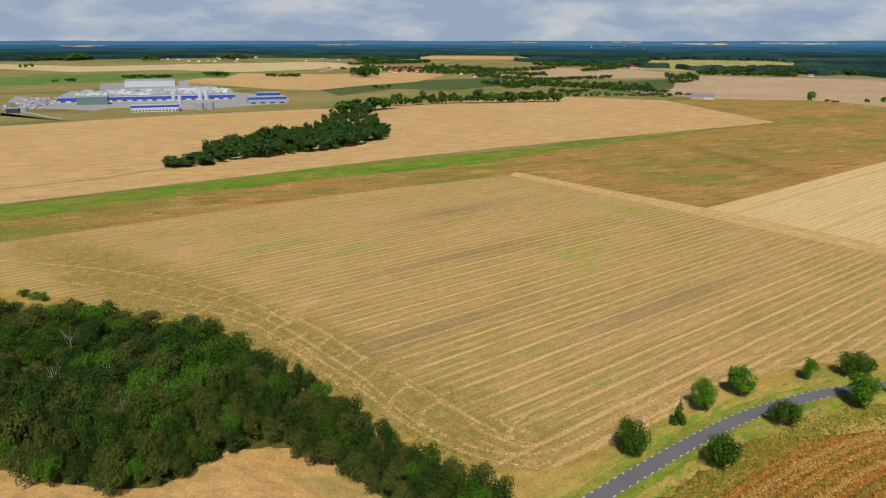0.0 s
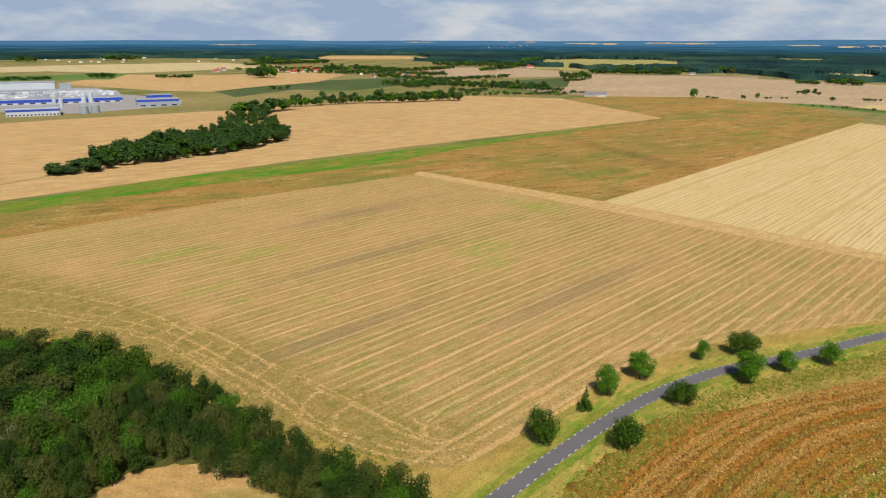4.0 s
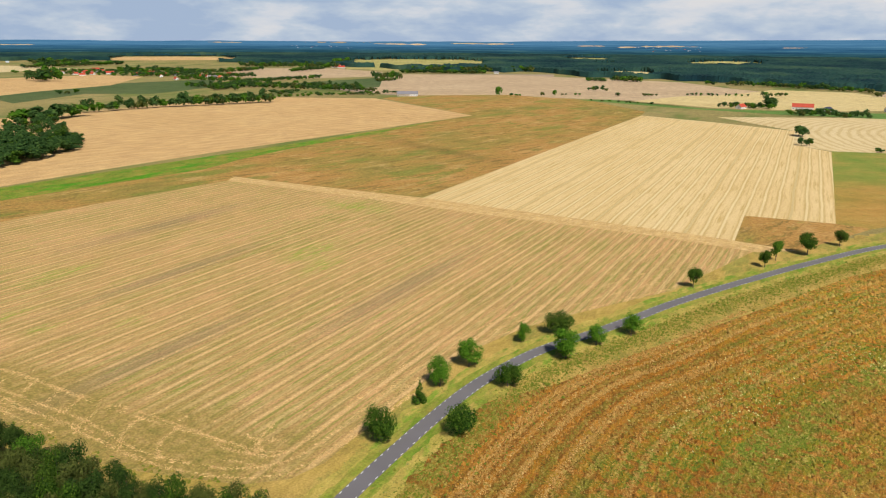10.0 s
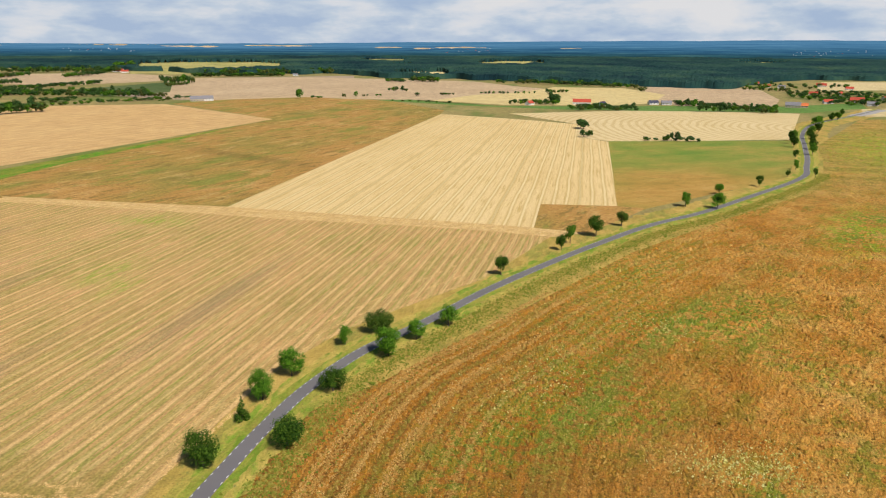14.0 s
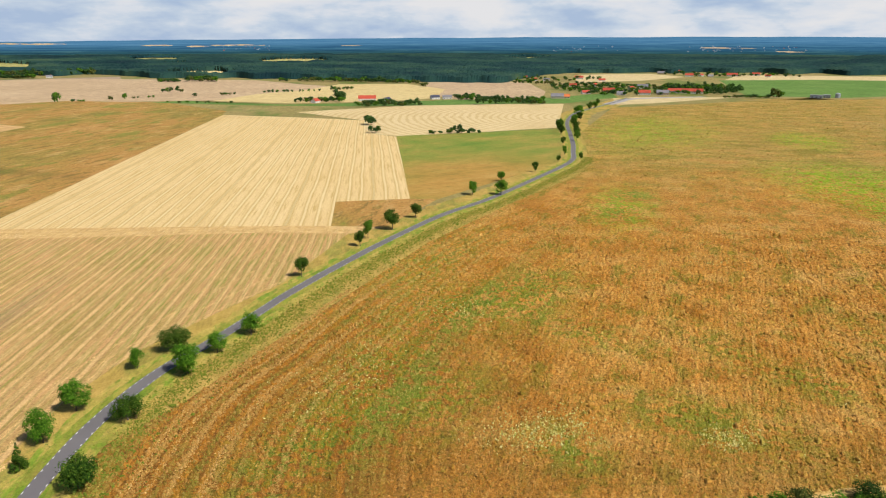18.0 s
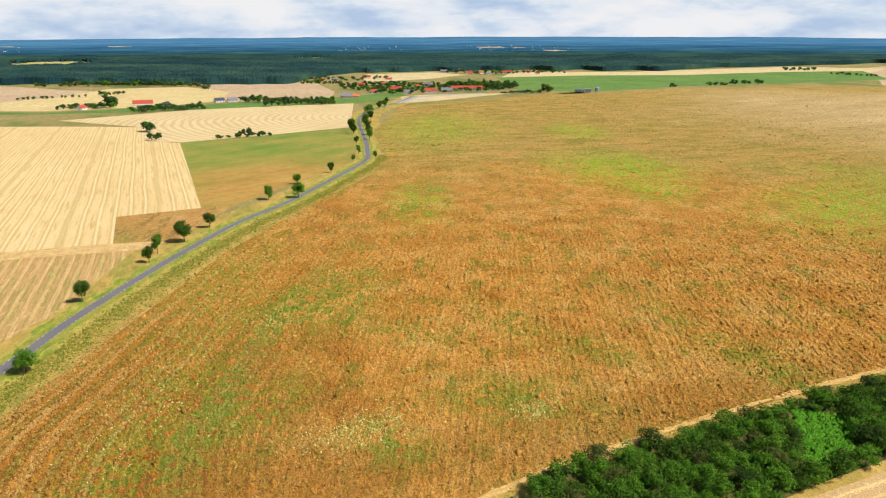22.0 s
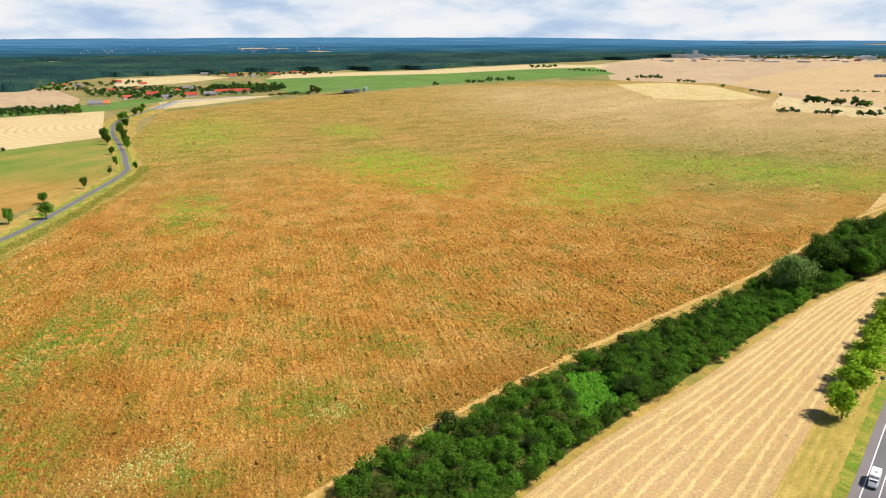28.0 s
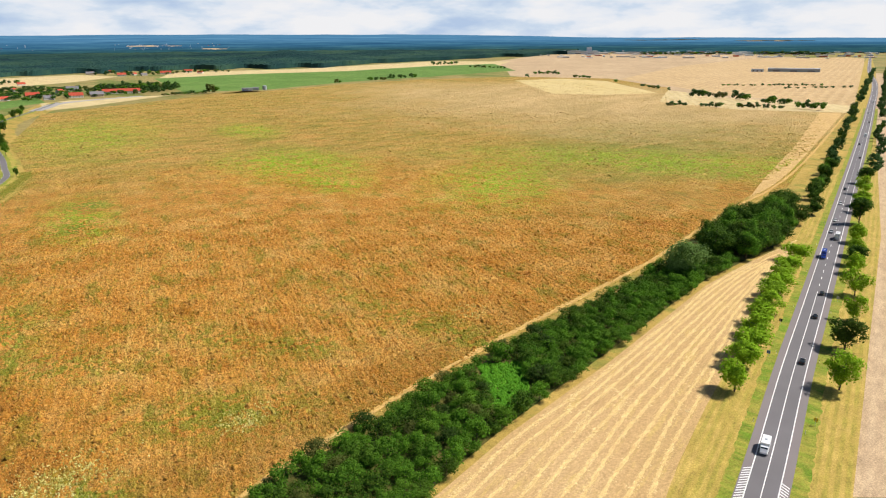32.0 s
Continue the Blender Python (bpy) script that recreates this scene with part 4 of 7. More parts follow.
def breed(kind, n, w, h, foot, count, leaf, lobes, materials, thick, cone=False, limbs=6):
    KINDS[kind] = (w, h, [(trunk_mesh("trunk", 50 + i, w, h, foot, thick, limbs),
                           crown_mesh("crown", 11 * i + len(kind), w, h, foot, count, leaf, lobes, materials[i % len(materials)], cone)) for i in range(n)])


breed("linden", 6, 9.0, 11.0, 0.5, 3400, 0.44, 22, [LEAF_DARK, LEAF_MID, LEAF_DARK], 0.26)
breed("willow", 2, 18.0, 15.0, 0.8, 3600, 0.7, 24, [LEAF_SILVER], 0.4)
breed("lime", 6, 9.0, 11.0, 1.6, 2100, 0.6, 18, [LEAF_DARK, LEAF_MID, LEAF_DARK], 0.26)
breed("fresh", 4, 9.4, 10.6, 0.6, 2000, 0.58, 18, [LEAF_FRESH, LEAF_FRESH], 0.24)
breed("mint", 2, 9.0, 11.0, 0.5, 3400, 0.44, 22, [LEAF_MID], 0.24)
breed("spruce", 2, 4.5, 9.0, 0.6, 1300, 0.42, 16, [LEAF_DARK], 0.14, True)
breed("open", 3, 9.5, 11.0, 1.6, 1700, 0.6, 15, [LEAF_FRESH, LEAF_MID], 0.2, False, 8)
breed("thicket", 8, 9.0, 8.0, 0.3, 1600, 0.45, 18, [LEAF_WOOD, LEAF_WOOD, LEAF_DARK, LEAF_DULL, LEAF_WOOD, LEAF_PLAIN, LEAF_DULL, LEAF_DULL], 0.16, False, 4)
breed("shrub", 8, 6.5, 4.6, 0.2, 950, 0.36, 13, [LEAF_MID, LEAF_PLAIN, LEAF_PLAIN, LEAF_DARK, LEAF_MID, LEAF_DARK, LEAF_PLAIN, LEAF_MID], 0.1, False, 3)
breed("tree", 5, 10.0, 13.0, 1.5, 420, 1.35, 12, [LEAF_FAR, LEAF_FAR, LEAF_DARK], 0.3, False, 4)
breed("clump", 6, 10.0, 10.0, 0.2, 170, 1.7, 9, [LEAF_FAR, LEAF_PLAIN, LEAF_FAR, LEAF_PLAIN, LEAF_DULL], 0.3, False, 3)
breed("bush", 4, 7.0, 5.5, 0.2, 220, 1.05, 8, [LEAF_FAR, LEAF_DARK, LEAF_FAR], 0.15, False, 3)


def plant(kind, x, y, w, h, label, group="", turn=None, pick=None):
    w0, h0, made = KINDS[kind]
    trunk, crown = made[random.randrange(len(made)) if pick is None else pick % len(made)]
    px, py, pz = lift(x, y)
    top = tagged(new("bush" if kind in ("bush", "shrub") else "tree"), label, "bush" if kind in ("bush", "shrub") else "tree", group)
    top.matrix_basis = pose(px, py, pz, 0, 0, random.uniform(0, 360) if turn is None else turn) @ Matrix.Diagonal((w / w0, w / w0, h / h0, 1))
    for name, me in (("trunk", trunk), ("crown", crown)):
        ob = new(name, me)
        ob.parent = top
    return top


def quads(name, V, material):
    """One mesh of loose quads, four rows of V each."""
    n = len(V) // 4
    me = bpy.data.meshes.new(name)
    me.vertices.add(4 * n)
    me.vertices.foreach_set("co", np.ascontiguousarray(V, dtype=np.float32).ravel())
    me.loops.add(4 * n)
    me.loops.foreach_set("vertex_index", np.arange(4 * n, dtype=np.int32))
    me.polygons.add(n)
    me.polygons.foreach_set("loop_start", np.arange(0, 4 * n, 4, dtype=np.int32))
    me.update(calc_edges=True)
    me.materials.append(material)
    return me


def mass(name, items, label, category):
    """Far trees, too many and small to tell apart, joined: items of kind, x, y, w, h."""
    by = {}
    for kind, x, y, w, h in items:
        w0, h0, made = KINDS[kind]
        crown = made[random.randrange(len(made))][1]
        co = np.empty(len(crown.vertices) * 3, np.float32)
        crown.vertices.foreach_get("co", co)
        co = co.reshape(-1, 3) * (w / w0, w / w0, h / h0)
        a = random.uniform(0, 6.28)
        co = co @ np.array(((math.cos(a), -math.sin(a), 0), (math.sin(a), math.cos(a), 0), (0, 0, 1)))
        by.setdefault(crown.materials[0], []).append(co + lift(x, y))
    me = None
    V = np.concatenate([np.concatenate(v) for v in by.values()])
    me = quads(name, V, list(by)[0])
    for m in list(by)[1:]:
        me.materials.append(m)
    idx = np.concatenate([np.full(sum(len(q) for q in v) // 4, i, np.int32) for i, v in enumerate(by.values())])
    me.polygons.foreach_set("material_index", idx)
    return tagged(new(name, me), label, category, kind="stuff")


def inside(p, poly):
    x, y = p
    hit = False
    for (x0, y0), (x1, y1) in zip(poly, poly[1:] + poly[:1]):
        if (y0 > y) != (y1 > y) and x < (x1 - x0) * (y - y0) / (y1 - y0) + x0:
            hit = not hit
    return hit


def scatter(poly, gap, seed, most=9999):
    """Places inside an outline, no two closer than the gap."""
    r = random.Random(seed)
    xs, ys = [p[0] for p in poly], [p[1] for p in poly]
    out, cells = [], {}
    for _ in range(int((max(xs) - min(xs)) * (max(ys) - min(ys)) / gap / gap * 14)):
        p = (r.uniform(min(xs), max(xs)), r.uniform(min(ys), max(ys)))
        c = (int(p[0] // gap), int(p[1] // gap))
        if inside(p, poly) and all(math.hypot(p[0] - q[0], p[1] - q[1]) >= gap for i in (-1, 0, 1) for j in (-1, 0, 1)
                                   for q in cells.get((c[0] + i, c[1] + j), ())):
            cells.setdefault(c, []).append(p)
            out.append(p)
            if len(out) >= most:
                break
    return out


# along the lane
ROUND = "round dark green roadside tree on the mown verge"
for x, y, w, h, kind in ((-92, 140, 9.0, 12.4, "linden"), (-75, 154, 10.6, 10.2, "linden"), (-93, 176, 8.2, 11.6, "linden"), (-91, 193, 9.6, 10.6, "mint"),
                         (-74, 186, 8.8, 9.0, "linden"), (-82, 220, 5.8, 8.2, "mint"), (-73, 234, 11.2, 10.2, "linden"), (-64, 214, 10.6, 12.2, "mint"),
                         (-58, 230, 7.6, 8.6, "mint"), (-49, 245, 8.0, 9.4, "linden")):
    plant(kind, x, y, w, h, ROUND if kind == "linden" else "lighter green roadside tree with a full crown", "trees along the lane")
plant("spruce", -93, 163, 4.4, 8.8, "small pointed dark conifer on the verge", "trees along the lane")
for x, y, w, h in ((-37, 311, 7.2, 10.7), (-11, 359, 6.1, 9.5), (-7, 374, 7.6, 11.8), (7, 393, 10.4, 13.0), (22, 419, 7.6, 10.0), (66, 482, 7.8, 11.0),
                   (86, 480, 9.6, 12.0), (95, 530, 7.6, 9.0), (130, 567, 5.8, 9.6), (162, 616, 4.7, 6.4), (185, 622, 4.8, 8.1), (178, 654, 6.1, 10.1),
                   (196, 728, 6.2, 8.7), (214, 805, 9, 14), (218, 830, 10, 16), (226, 860, 9, 14), (217, 749, 8.3, 13.0), (229, 790, 9, 13), (240, 836, 9.3, 15), (250, 880, 9, 13),
                   (262, 922, 9.4, 12.6), (278, 950, 11, 13), (296, 1030, 12, 14), (306, 1045, 12, 14), (338, 1105, 11, 13), (352, 1122, 11, 13), (383, 1206, 9.3, 10.3)):
    plant("lime", x, y, w, h, "dark green tree on a bare stem beside the lane", "trees along the lane")

# both sides of the main road
for x, y, w, h in ((203, 61, 10, 12.5), (222, 65, 10, 11), (234, 67, 11, 12.5), (248, 70, 9, 10.5), (261, 72, 10, 11.5), (276, 74, 9, 10), (289, 77, 10, 11), (302, 79, 11, 12),
                   (316, 81, 10, 11), (330, 83, 10, 11), (353, 86, 11, 11)):
    plant("fresh", x, y, w * (1.05 if x < 210 else 1.3), h * 0.95, "light green tree at the edge of the cut straw", "trees along the main road")
for x, y, w, h, kind in ((225, 37, 12, 14.5, "open"), (258, 43, 12.5, 13, "lime"), (288, 47, 8.8, 12, "open"), (319, 53, 12.4, 13, "open"), (350, 60, 10, 11, "fresh"), (364, 62, 10, 11, "lime"),
                         (380, 66, 10, 11, "fresh"), (406, 71, 11, 12, "fresh"), (450, 79, 13, 17, "lime"), (480, 84, 12, 11, "open"), (500, 88, 12, 12, "fresh"), (540, 95, 13, 13, "fresh"),
                         (580, 102, 12, 14, "lime")):
    plant(kind, x, y, w, h, "green tree on the grass strip beside the main road", "trees along the main road")
r = random.Random(8)
far = []
for x in range(620, 2500, 34):
    y0 = 122.5 + (x - 642) * 0.1765
    for side in (-1, 1):
        if r.random() < 0.9:
            far.append(("tree", x + r.uniform(-9, 9), y0 + side * r.uniform(13, 18) + (0 if side < 0 else 2), r.uniform(9, 14), r.uniform(9, 15)))
mass("avenue_trees", far, "dark green avenue trees far along the main road", "trees")
for x in range(452, 640, 16):
    plant("lime", x + r.uniform(-4, 4), 87.5 + (x - 439) * 0.1725 + r.uniform(14, 20), r.uniform(8, 12), r.uniform(8, 13), "dark green tree in the avenue of the main road", "trees along the main road")

# the wood and the hedge
WOOD = [(-345, -10), (-325, 8), (-290, 44), (-263, 68), (-242, 78), (-208, 86), (-190, 90), (-168, 90), (-150, 90), (-134, 93), (-119, 95), (-105, 98), (-94, 99), (-104, 82), (-116, 78), (-130, 76), (-156, 68), (-158, 63), (-159, 57), (-157, 49), (-155, 41), (-155, 36), (-160, 29), (-171, 19), (-185, 10), (-225, -25)]
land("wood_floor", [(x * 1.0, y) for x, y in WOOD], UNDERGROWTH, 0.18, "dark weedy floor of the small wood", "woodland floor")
r = random.Random(4)
deep = []
for x, y in [p for p in scatter(WOOD, 5.6, 21, 620) if p[0] < -190] + [p for p in scatter(WOOD, 4.0, 22, 1200) if p[0] >= -190]:
    edge = y > 60 or x > -170
    k = r.uniform(0.8, 1.25)
    spot = ("thicket", x, y, (10.0 if x < -190 else 6.6) * k, (9.4 if edge else 10.6) * (k if x < -190 else 0.5 + 0.5 * k) * r.uniform(0.75, 1.15) * (0.78 if x < -235 else 1.0))
    if math.hypot(x, y) < 225:
        plant(*spot, "dense dark green tree of the small wood", "trees of the wood")
    else:
        deep.append(spot)
mass("wood_growth", deep, "dense dark green crowns deeper in the small wood", "woodland")
DEAD = [trunk_mesh("trunk", 90 + i, 5.0, 9.0, 2.0, 0.16, 9, DEADWOOD, 3) for i in range(3)]
for i, (x, y) in enumerate(((-262, 12), (-222, 30), (-214, 44), (-198, 52), (-250, 40), (-188, 40), (-300, 10))):
    dead = tagged(part_of("dead_tree", DEAD[i % 3], None), "bare bleached dead tree standing in the wood", "dead tree", "dead trees of the wood")
    dead.matrix_basis = pose(x, y, 0, 0, 0, i * 47) @ Matrix.Scale(1.35, 4)
for x, y in ((-326, 38), (-320, 41), (-315, 44)):
    plant("shrub", x, y, 6, 4, "dark green bush at the field edge", "bushes of the wood")
NETTLES = [(148, 110), (158, 108), (174, 120), (164, 129)]
HEDGE = [(78, 98), (92, 96), (106, 98.5), (140, 102), (200, 104), (296, 108), (342, 104), (378, 101), (420, 104), (450, 109), (470, 118), (440, 132), (380, 131), (330, 130), (275, 129), (178, 131.5), (108, 131),
         (80, 129), (66, 120)]
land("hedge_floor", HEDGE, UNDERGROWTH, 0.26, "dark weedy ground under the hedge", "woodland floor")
r = random.Random(5)
belt = []
for x, y in scatter(HEDGE, 3.7, 33, 1200):
    if inside((161 + (x - 161) / 1.2, 118 + (y - 118) / 1.15), NETTLES):
        continue
    k = r.uniform(0.8, 1.3)
    if x > 335:
        if r.random() < 0.33:
            plant("linden", x, y, 12 * k, 12.5 * k, "tall dark green tree in the belt of trees", "trees of the hedge")
    elif x < 235:
        plant("shrub" if r.random() < 0.8 else "thicket", x, y, 7.0 * k, 4.6 * k * r.uniform(0.85, 1.25), "dense green shrub in the broad hedge", "shrubs of the hedge")
    else:
        belt.append(("shrub", x, y, 7.0 * k, 4.8 * k))
mass("hedge_growth", belt, "dense dark green shrubs of the broad hedge", "shrubs")
plant("willow", 296, 118, 21, 19, "large pale silvery green tree standing out of the hedge", "trees of the hedge", 40, 0)
for x, y, w, h in ((330, 117, 17, 18), (352, 113, 16, 18), (312, 111, 9, 9), (345, 124, 15, 16)):
    plant("linden", x, y, w, h, "tall dark tree standing out of the hedge", "trees of the hedge", 40, 0)
W2 = [(-590, 196), (-598, 235), (-600, 290), (-605, 370), (-640, 440), (-690, 478), (-720, 470), (-735, 420), (-710, 330), (-640, 240), (-605, 190)]
far = [("tree", x, y, random.uniform(11, 21), random.uniform(8, 18) * (0.6 if y > 430 or y < 235 else 1)) for x, y in scatter(W2, 9.0, 40, 190)]
far += [("tree", x, y, 13, random.uniform(9, 15)) for x, y in
        scatter([(-735, 430), (-690, 480), (-745, 505), (-900, 590), (-960, 640), (-980, 620), (-900, 540), (-800, 450)], 15, 41, 70)]
mass("copse", far, "dark green copse standing in the ripe wheat", "copse")

# rows and single trees out in the country
ROWS_A = [
    (-914, 641, -888, 533, 5, 23.6, 19.9, "tree"), (-948, 676, -923, 814, 9, 15.1, 18.9, "tree"), (-914, 807, -842, 957, 14, 16.8, 19.8, "tree"),
    (-904, 1043, -767, 1270, 12, 10.1, 7.8, "bush"), (-1743, 1125, -1728, 1145, 3, 40.4, 26.9, "tree"), (-1870, 949, -1847, 982, 3, 23.8, 11.9, "bush"),
    (-2067, 787, -2024, 846, 4, 25.1, 16.2, "bush"), (-1312, 868, -1316, 924, 3, 15.3, 10.2, "bush"), (-1995, 366, -1976, 433, 4, 23.0, 11.5, "bush"),
    (-2952, 450, -3031, 517, 3, 19.4, 17.0, "bush"), (-1253, 1215, -836, 1278, 26, 14.2, 12.8, "bush"), (-1286, 1328, -1257, 1638, 16, 15.0, 12.0, "bush")]
ROWS_B = [
    (-1714, 1584, -1765, 1966, 14, 18.9, 17.1, "bush"), (-2056, 1728, -1752, 1671, 10, 26.2, 17.4, "bush"), (-1156, 1139, -1195, 1293, 7, 15.8, 13.2, "bush"),
    (-1030, 1594, -1027, 1679, 5, 15.4, 12.3, "bush"), (-3857, 808, -4001, 944, 5, 44.8, 28.8, "bush"), (-2569, 1604, -2610, 2058, 16, 29.5, 19.7, "bush"),
    (-1584, 1907, -1632, 2155, 8, 20.1, 16.1, "bush"), (-559, 1297, -557, 1297, 1, 16.0, 22.9, "tree"), (-491, 1363, -490, 1363, 1, 10.6, 11.8, "bush"),
    (-470, 1377, -469, 1377, 1, 10.6, 13.0, "bush"), (-465, 1391, -424, 1420, 4, 7.1, 6.0, "bush"), (-461, 1568, -408, 1568, 5, 11.9, 10.6, "bush")]
ROWS_C = [
    (-358, 1436, -357, 1436, 1, 14.4, 9.6, "bush"), (-316, 1467, -288, 1483, 5, 8.5, 7.3, "bush"), (-542, 1322, -526, 1335, 3, 9.3, 5.8, "bush"),
    (-243, 1517, -121, 1570, 12, 7.5, 7.5, "bush"), (-104, 1589, -54, 1628, 6, 10.3, 9.0, "bush"), (-67, 1299, -66, 1299, 1, 15.8, 21.1, "tree"),
    (-149, 1274, -79, 1286, 7, 8.3, 10.4, "bush"), (-27, 1239, 33, 1262, 9, 10.1, 9.1, "bush"), (-378, 1297, -250, 1273, 8, 6.6, 4.4, "bush"),
    (-13, 928, -8, 921, 2, 15.1, 9.8, "bush"), (-10, 839, 2, 839, 3, 8.9, 9.5, "bush"), (58, 823, 122, 828, 10, 8.0, 5.4, "bush")]
ROWS_D = [
    (84, 828, 101, 833, 3, 6.1, 10.8, "tree"), (-587, 2006, -536, 2006, 4, 17.0, 10.2, "tree"), (-520, 2037, -442, 2038, 7, 17.1, 13.6, "tree"),
    (-1236, 2057, -993, 2193, 18, 23.4, 15.6, "tree"), (114, 1711, 115, 1711, 1, 22.3, 13.9, "bush"), (143, 1299, 183, 1325, 5, 10.6, 12.7, "tree"),
    (171, 1206, 297, 1251, 14, 12.9, 13.8, "tree"), (760, 1302, 778, 1302, 2, 19.6, 22.0, "tree"), (667, 1314, 755, 1302, 12, 10.8, 7.2, "bush"),
    (352, 1828, 443, 1781, 9, 15.1, 13.6, "tree"), (1222, 1341, 1413, 1351, 10, 14.7, 13.3, "bush"), (2093, 1915, 2196, 1872, 7, 18.4, 16.1, "tree")]
ROWS_E = [
    (2013, 1662, 1985, 1466, 10, 12.7, 10.6, "bush"), (1108, 1337, 1135, 1338, 2, 11.3, 11.3, "bush"), (1599, 1118, 1601, 1115, 1, 15.8, 9.5, "bush"),
    (1731, 1187, 1754, 1108, 8, 13.6, 11.9, "bush"), (1656, 1003, 1640, 941, 5, 12.6, 9.4, "bush"), (1536, 816, 1537, 815, 1, 14.1, 9.9, "bush"),
    (1433, 704, 1354, 601, 5, 11.7, 10.4, "bush"), (1059, 472, 1081, 447, 6, 10.4, 7.5, "bush"), (1074, 428, 1089, 398, 6, 10.3, 8.4, "bush"),
    (1093, 381, 1107, 317, 9, 10.3, 9.4, "bush"), (1249, 521, 1249, 451, 8, 14.3, 14.3, "tree"), (1246, 438, 1230, 408, 4, 15.0, 12.9, "tree")]
ROWS_F = [
    (1184, 372, 1186, 328, 6, 15.1, 14.1, "tree"), (1137, 307, 1131, 267, 6, 15.3, 15.3, "tree"), (1557, 582, 1682, 406, 18, 9.4, 5.4, "bush"),
    (1537, 449, 1656, 342, 10, 9.1, 5.2, "bush")]
r = random.Random(12)
far = []
for x0, y0, x1, y1, n, w, h, kind in ROWS_A + ROWS_B + ROWS_C + ROWS_D + ROWS_E + ROWS_F:
    if n > 4 and x0 < -700:
        n, w = int(n * 1.9), w * 1.15
    for i in range(n):
        t = (i + 0.5) / n + r.uniform(-0.4, 0.4) / n
        k = r.uniform(0.75, 1.2) if n > 1 else 1.0
        spot = (kind, x0 + (x1 - x0) * t, y0 + (y1 - y0) * t, w * k * 1.1, h * k * r.uniform(0.85, 1.1))
        if math.hypot(spot[1], spot[2]) < 1000:
            plant(*spot, "dark green bush on a field edge", "field bushes")
        else:
            far.append(("clump",) + spot[1:])
# woods, gardens and thick hedges of the far country: from, to, how many, width, height
WOODS_A = ((-2000, 1556, -1928, 1591, 8, 21, 21), (-1764, 1419, -1624, 1486, 15, 22, 15), (-1558, 1425, -1442, 1574, 27, 15, 16), (-1146, 1113, -1116, 1127, 5, 13, 18), (-1219, 1233, -891, 1302, 42, 14, 16),
           (-2036, 2141, -1662, 2274, 31, 24, 25), (-1937, 2632, -1874, 2667, 4, 32, 31), (-1089, 1647, -1029, 1707, 9, 16, 26), (-1322, 2274, -895, 2384, 36, 22, 22), (-962, 1097, -918, 1117, 5, 18, 10), (-914, 1119, -766, 1185, 12, 10, 5))
WOODS_B = ((-577, 1955, -515, 1940, 6, 20, 10), (-501, 1961, -418, 1940, 8, 22, 17), (-259, 1951, -238, 1946, 2, 22, 11), (-205, 1964, 105, 1813, 31, 19, 15), (-35, 1179, 72, 1194, 17, 11, 10), (-143, 1291, -58, 1270, 10, 16, 10),
           (142, 1320, 282, 1188, 23, 13, 12), (-81, 1348, -61, 1318, 2, 22, 18), (-1757, 1099, -1704, 1157, 6, 23, 39), (-2230, 1450, -2060, 1560, 8, 16, 13), (-1970, 1490, -1800, 1560, 8, 17, 13))
WOODS_C = ((3850, 1900, 4150, 1500, 16, 40, 16), (4250, 1420, 4350, 1050, 14, 44, 18), (-1514, 1366, -1296, 1356, 16, 17, 17), (-1275, 1168, -1086, 1136, 14, 14, 13), (-2955, 1879, -2688, 1944, 13, 29, 26), (-3638, 1474, -3622, 1654, 11, 33, 26), (-3613, 1083, -3563, 1143, 5, 31, 25),
           (-1899, 901, -1859, 988, 11, 17, 10), (-2045, 784, -1999, 835, 6, 21, 16), (-2065, 560, -1996, 672, 14, 21, 10), (-4023, 547, -4039, 694, 9, 39, 23), (-3938, 676, -3908, 895, 13, 39, 19))
for x0, y0, x1, y1, n, w, h in WOODS_A + WOODS_B + WOODS_C:
    for i in range(int(n * 1.6)):
        t = (i + r.uniform(0.0, 1.0)) / int(n * 1.6)
        q = 1.0 + r.uniform(0.0, 0.035)
        k = r.uniform(0.7, 1.2)
        far.append(("clump", (x0 + (x1 - x0) * t) * q, (y0 + (y1 - y0) * t) * q, w * k, h * k * r.uniform(0.75, 1.05)))
mass("field_hedges", far, "dark green hedges, bushes and trees between far fields", "hedges")

# ---- far forest ----
FOREST_AZ = (-100, -82, -67, -50, -41, -30, -19, -17, -7.5, 0.8, 10.5, 13, 15, 27, 39, 41, 48, 56, 62, 76, 100)
FOREST_R = (4200, 4000, 4300, 3900, 3400, 2650, 2550, 2260, 2130, 1920, 1880, 2300, 2480, 2680, 2700, 2900, 3400, 4150, 5200, 6400, 6400)


# glades in the forest: heading, half width in degrees, nearest and farthest metres
GLADES = ((-48.2, 4.6, 3450, 5100), (-29.9, 5.6, 2850, 4300), (-6.2, 2.6, 3450, 4500), (-16.4, 1.9, 4000, 5100), (-13.3, 2.4, 2320, 2760), (12.0, 1.6, 4100, 4900), (-63.0, 3.0, 4300, 5000))


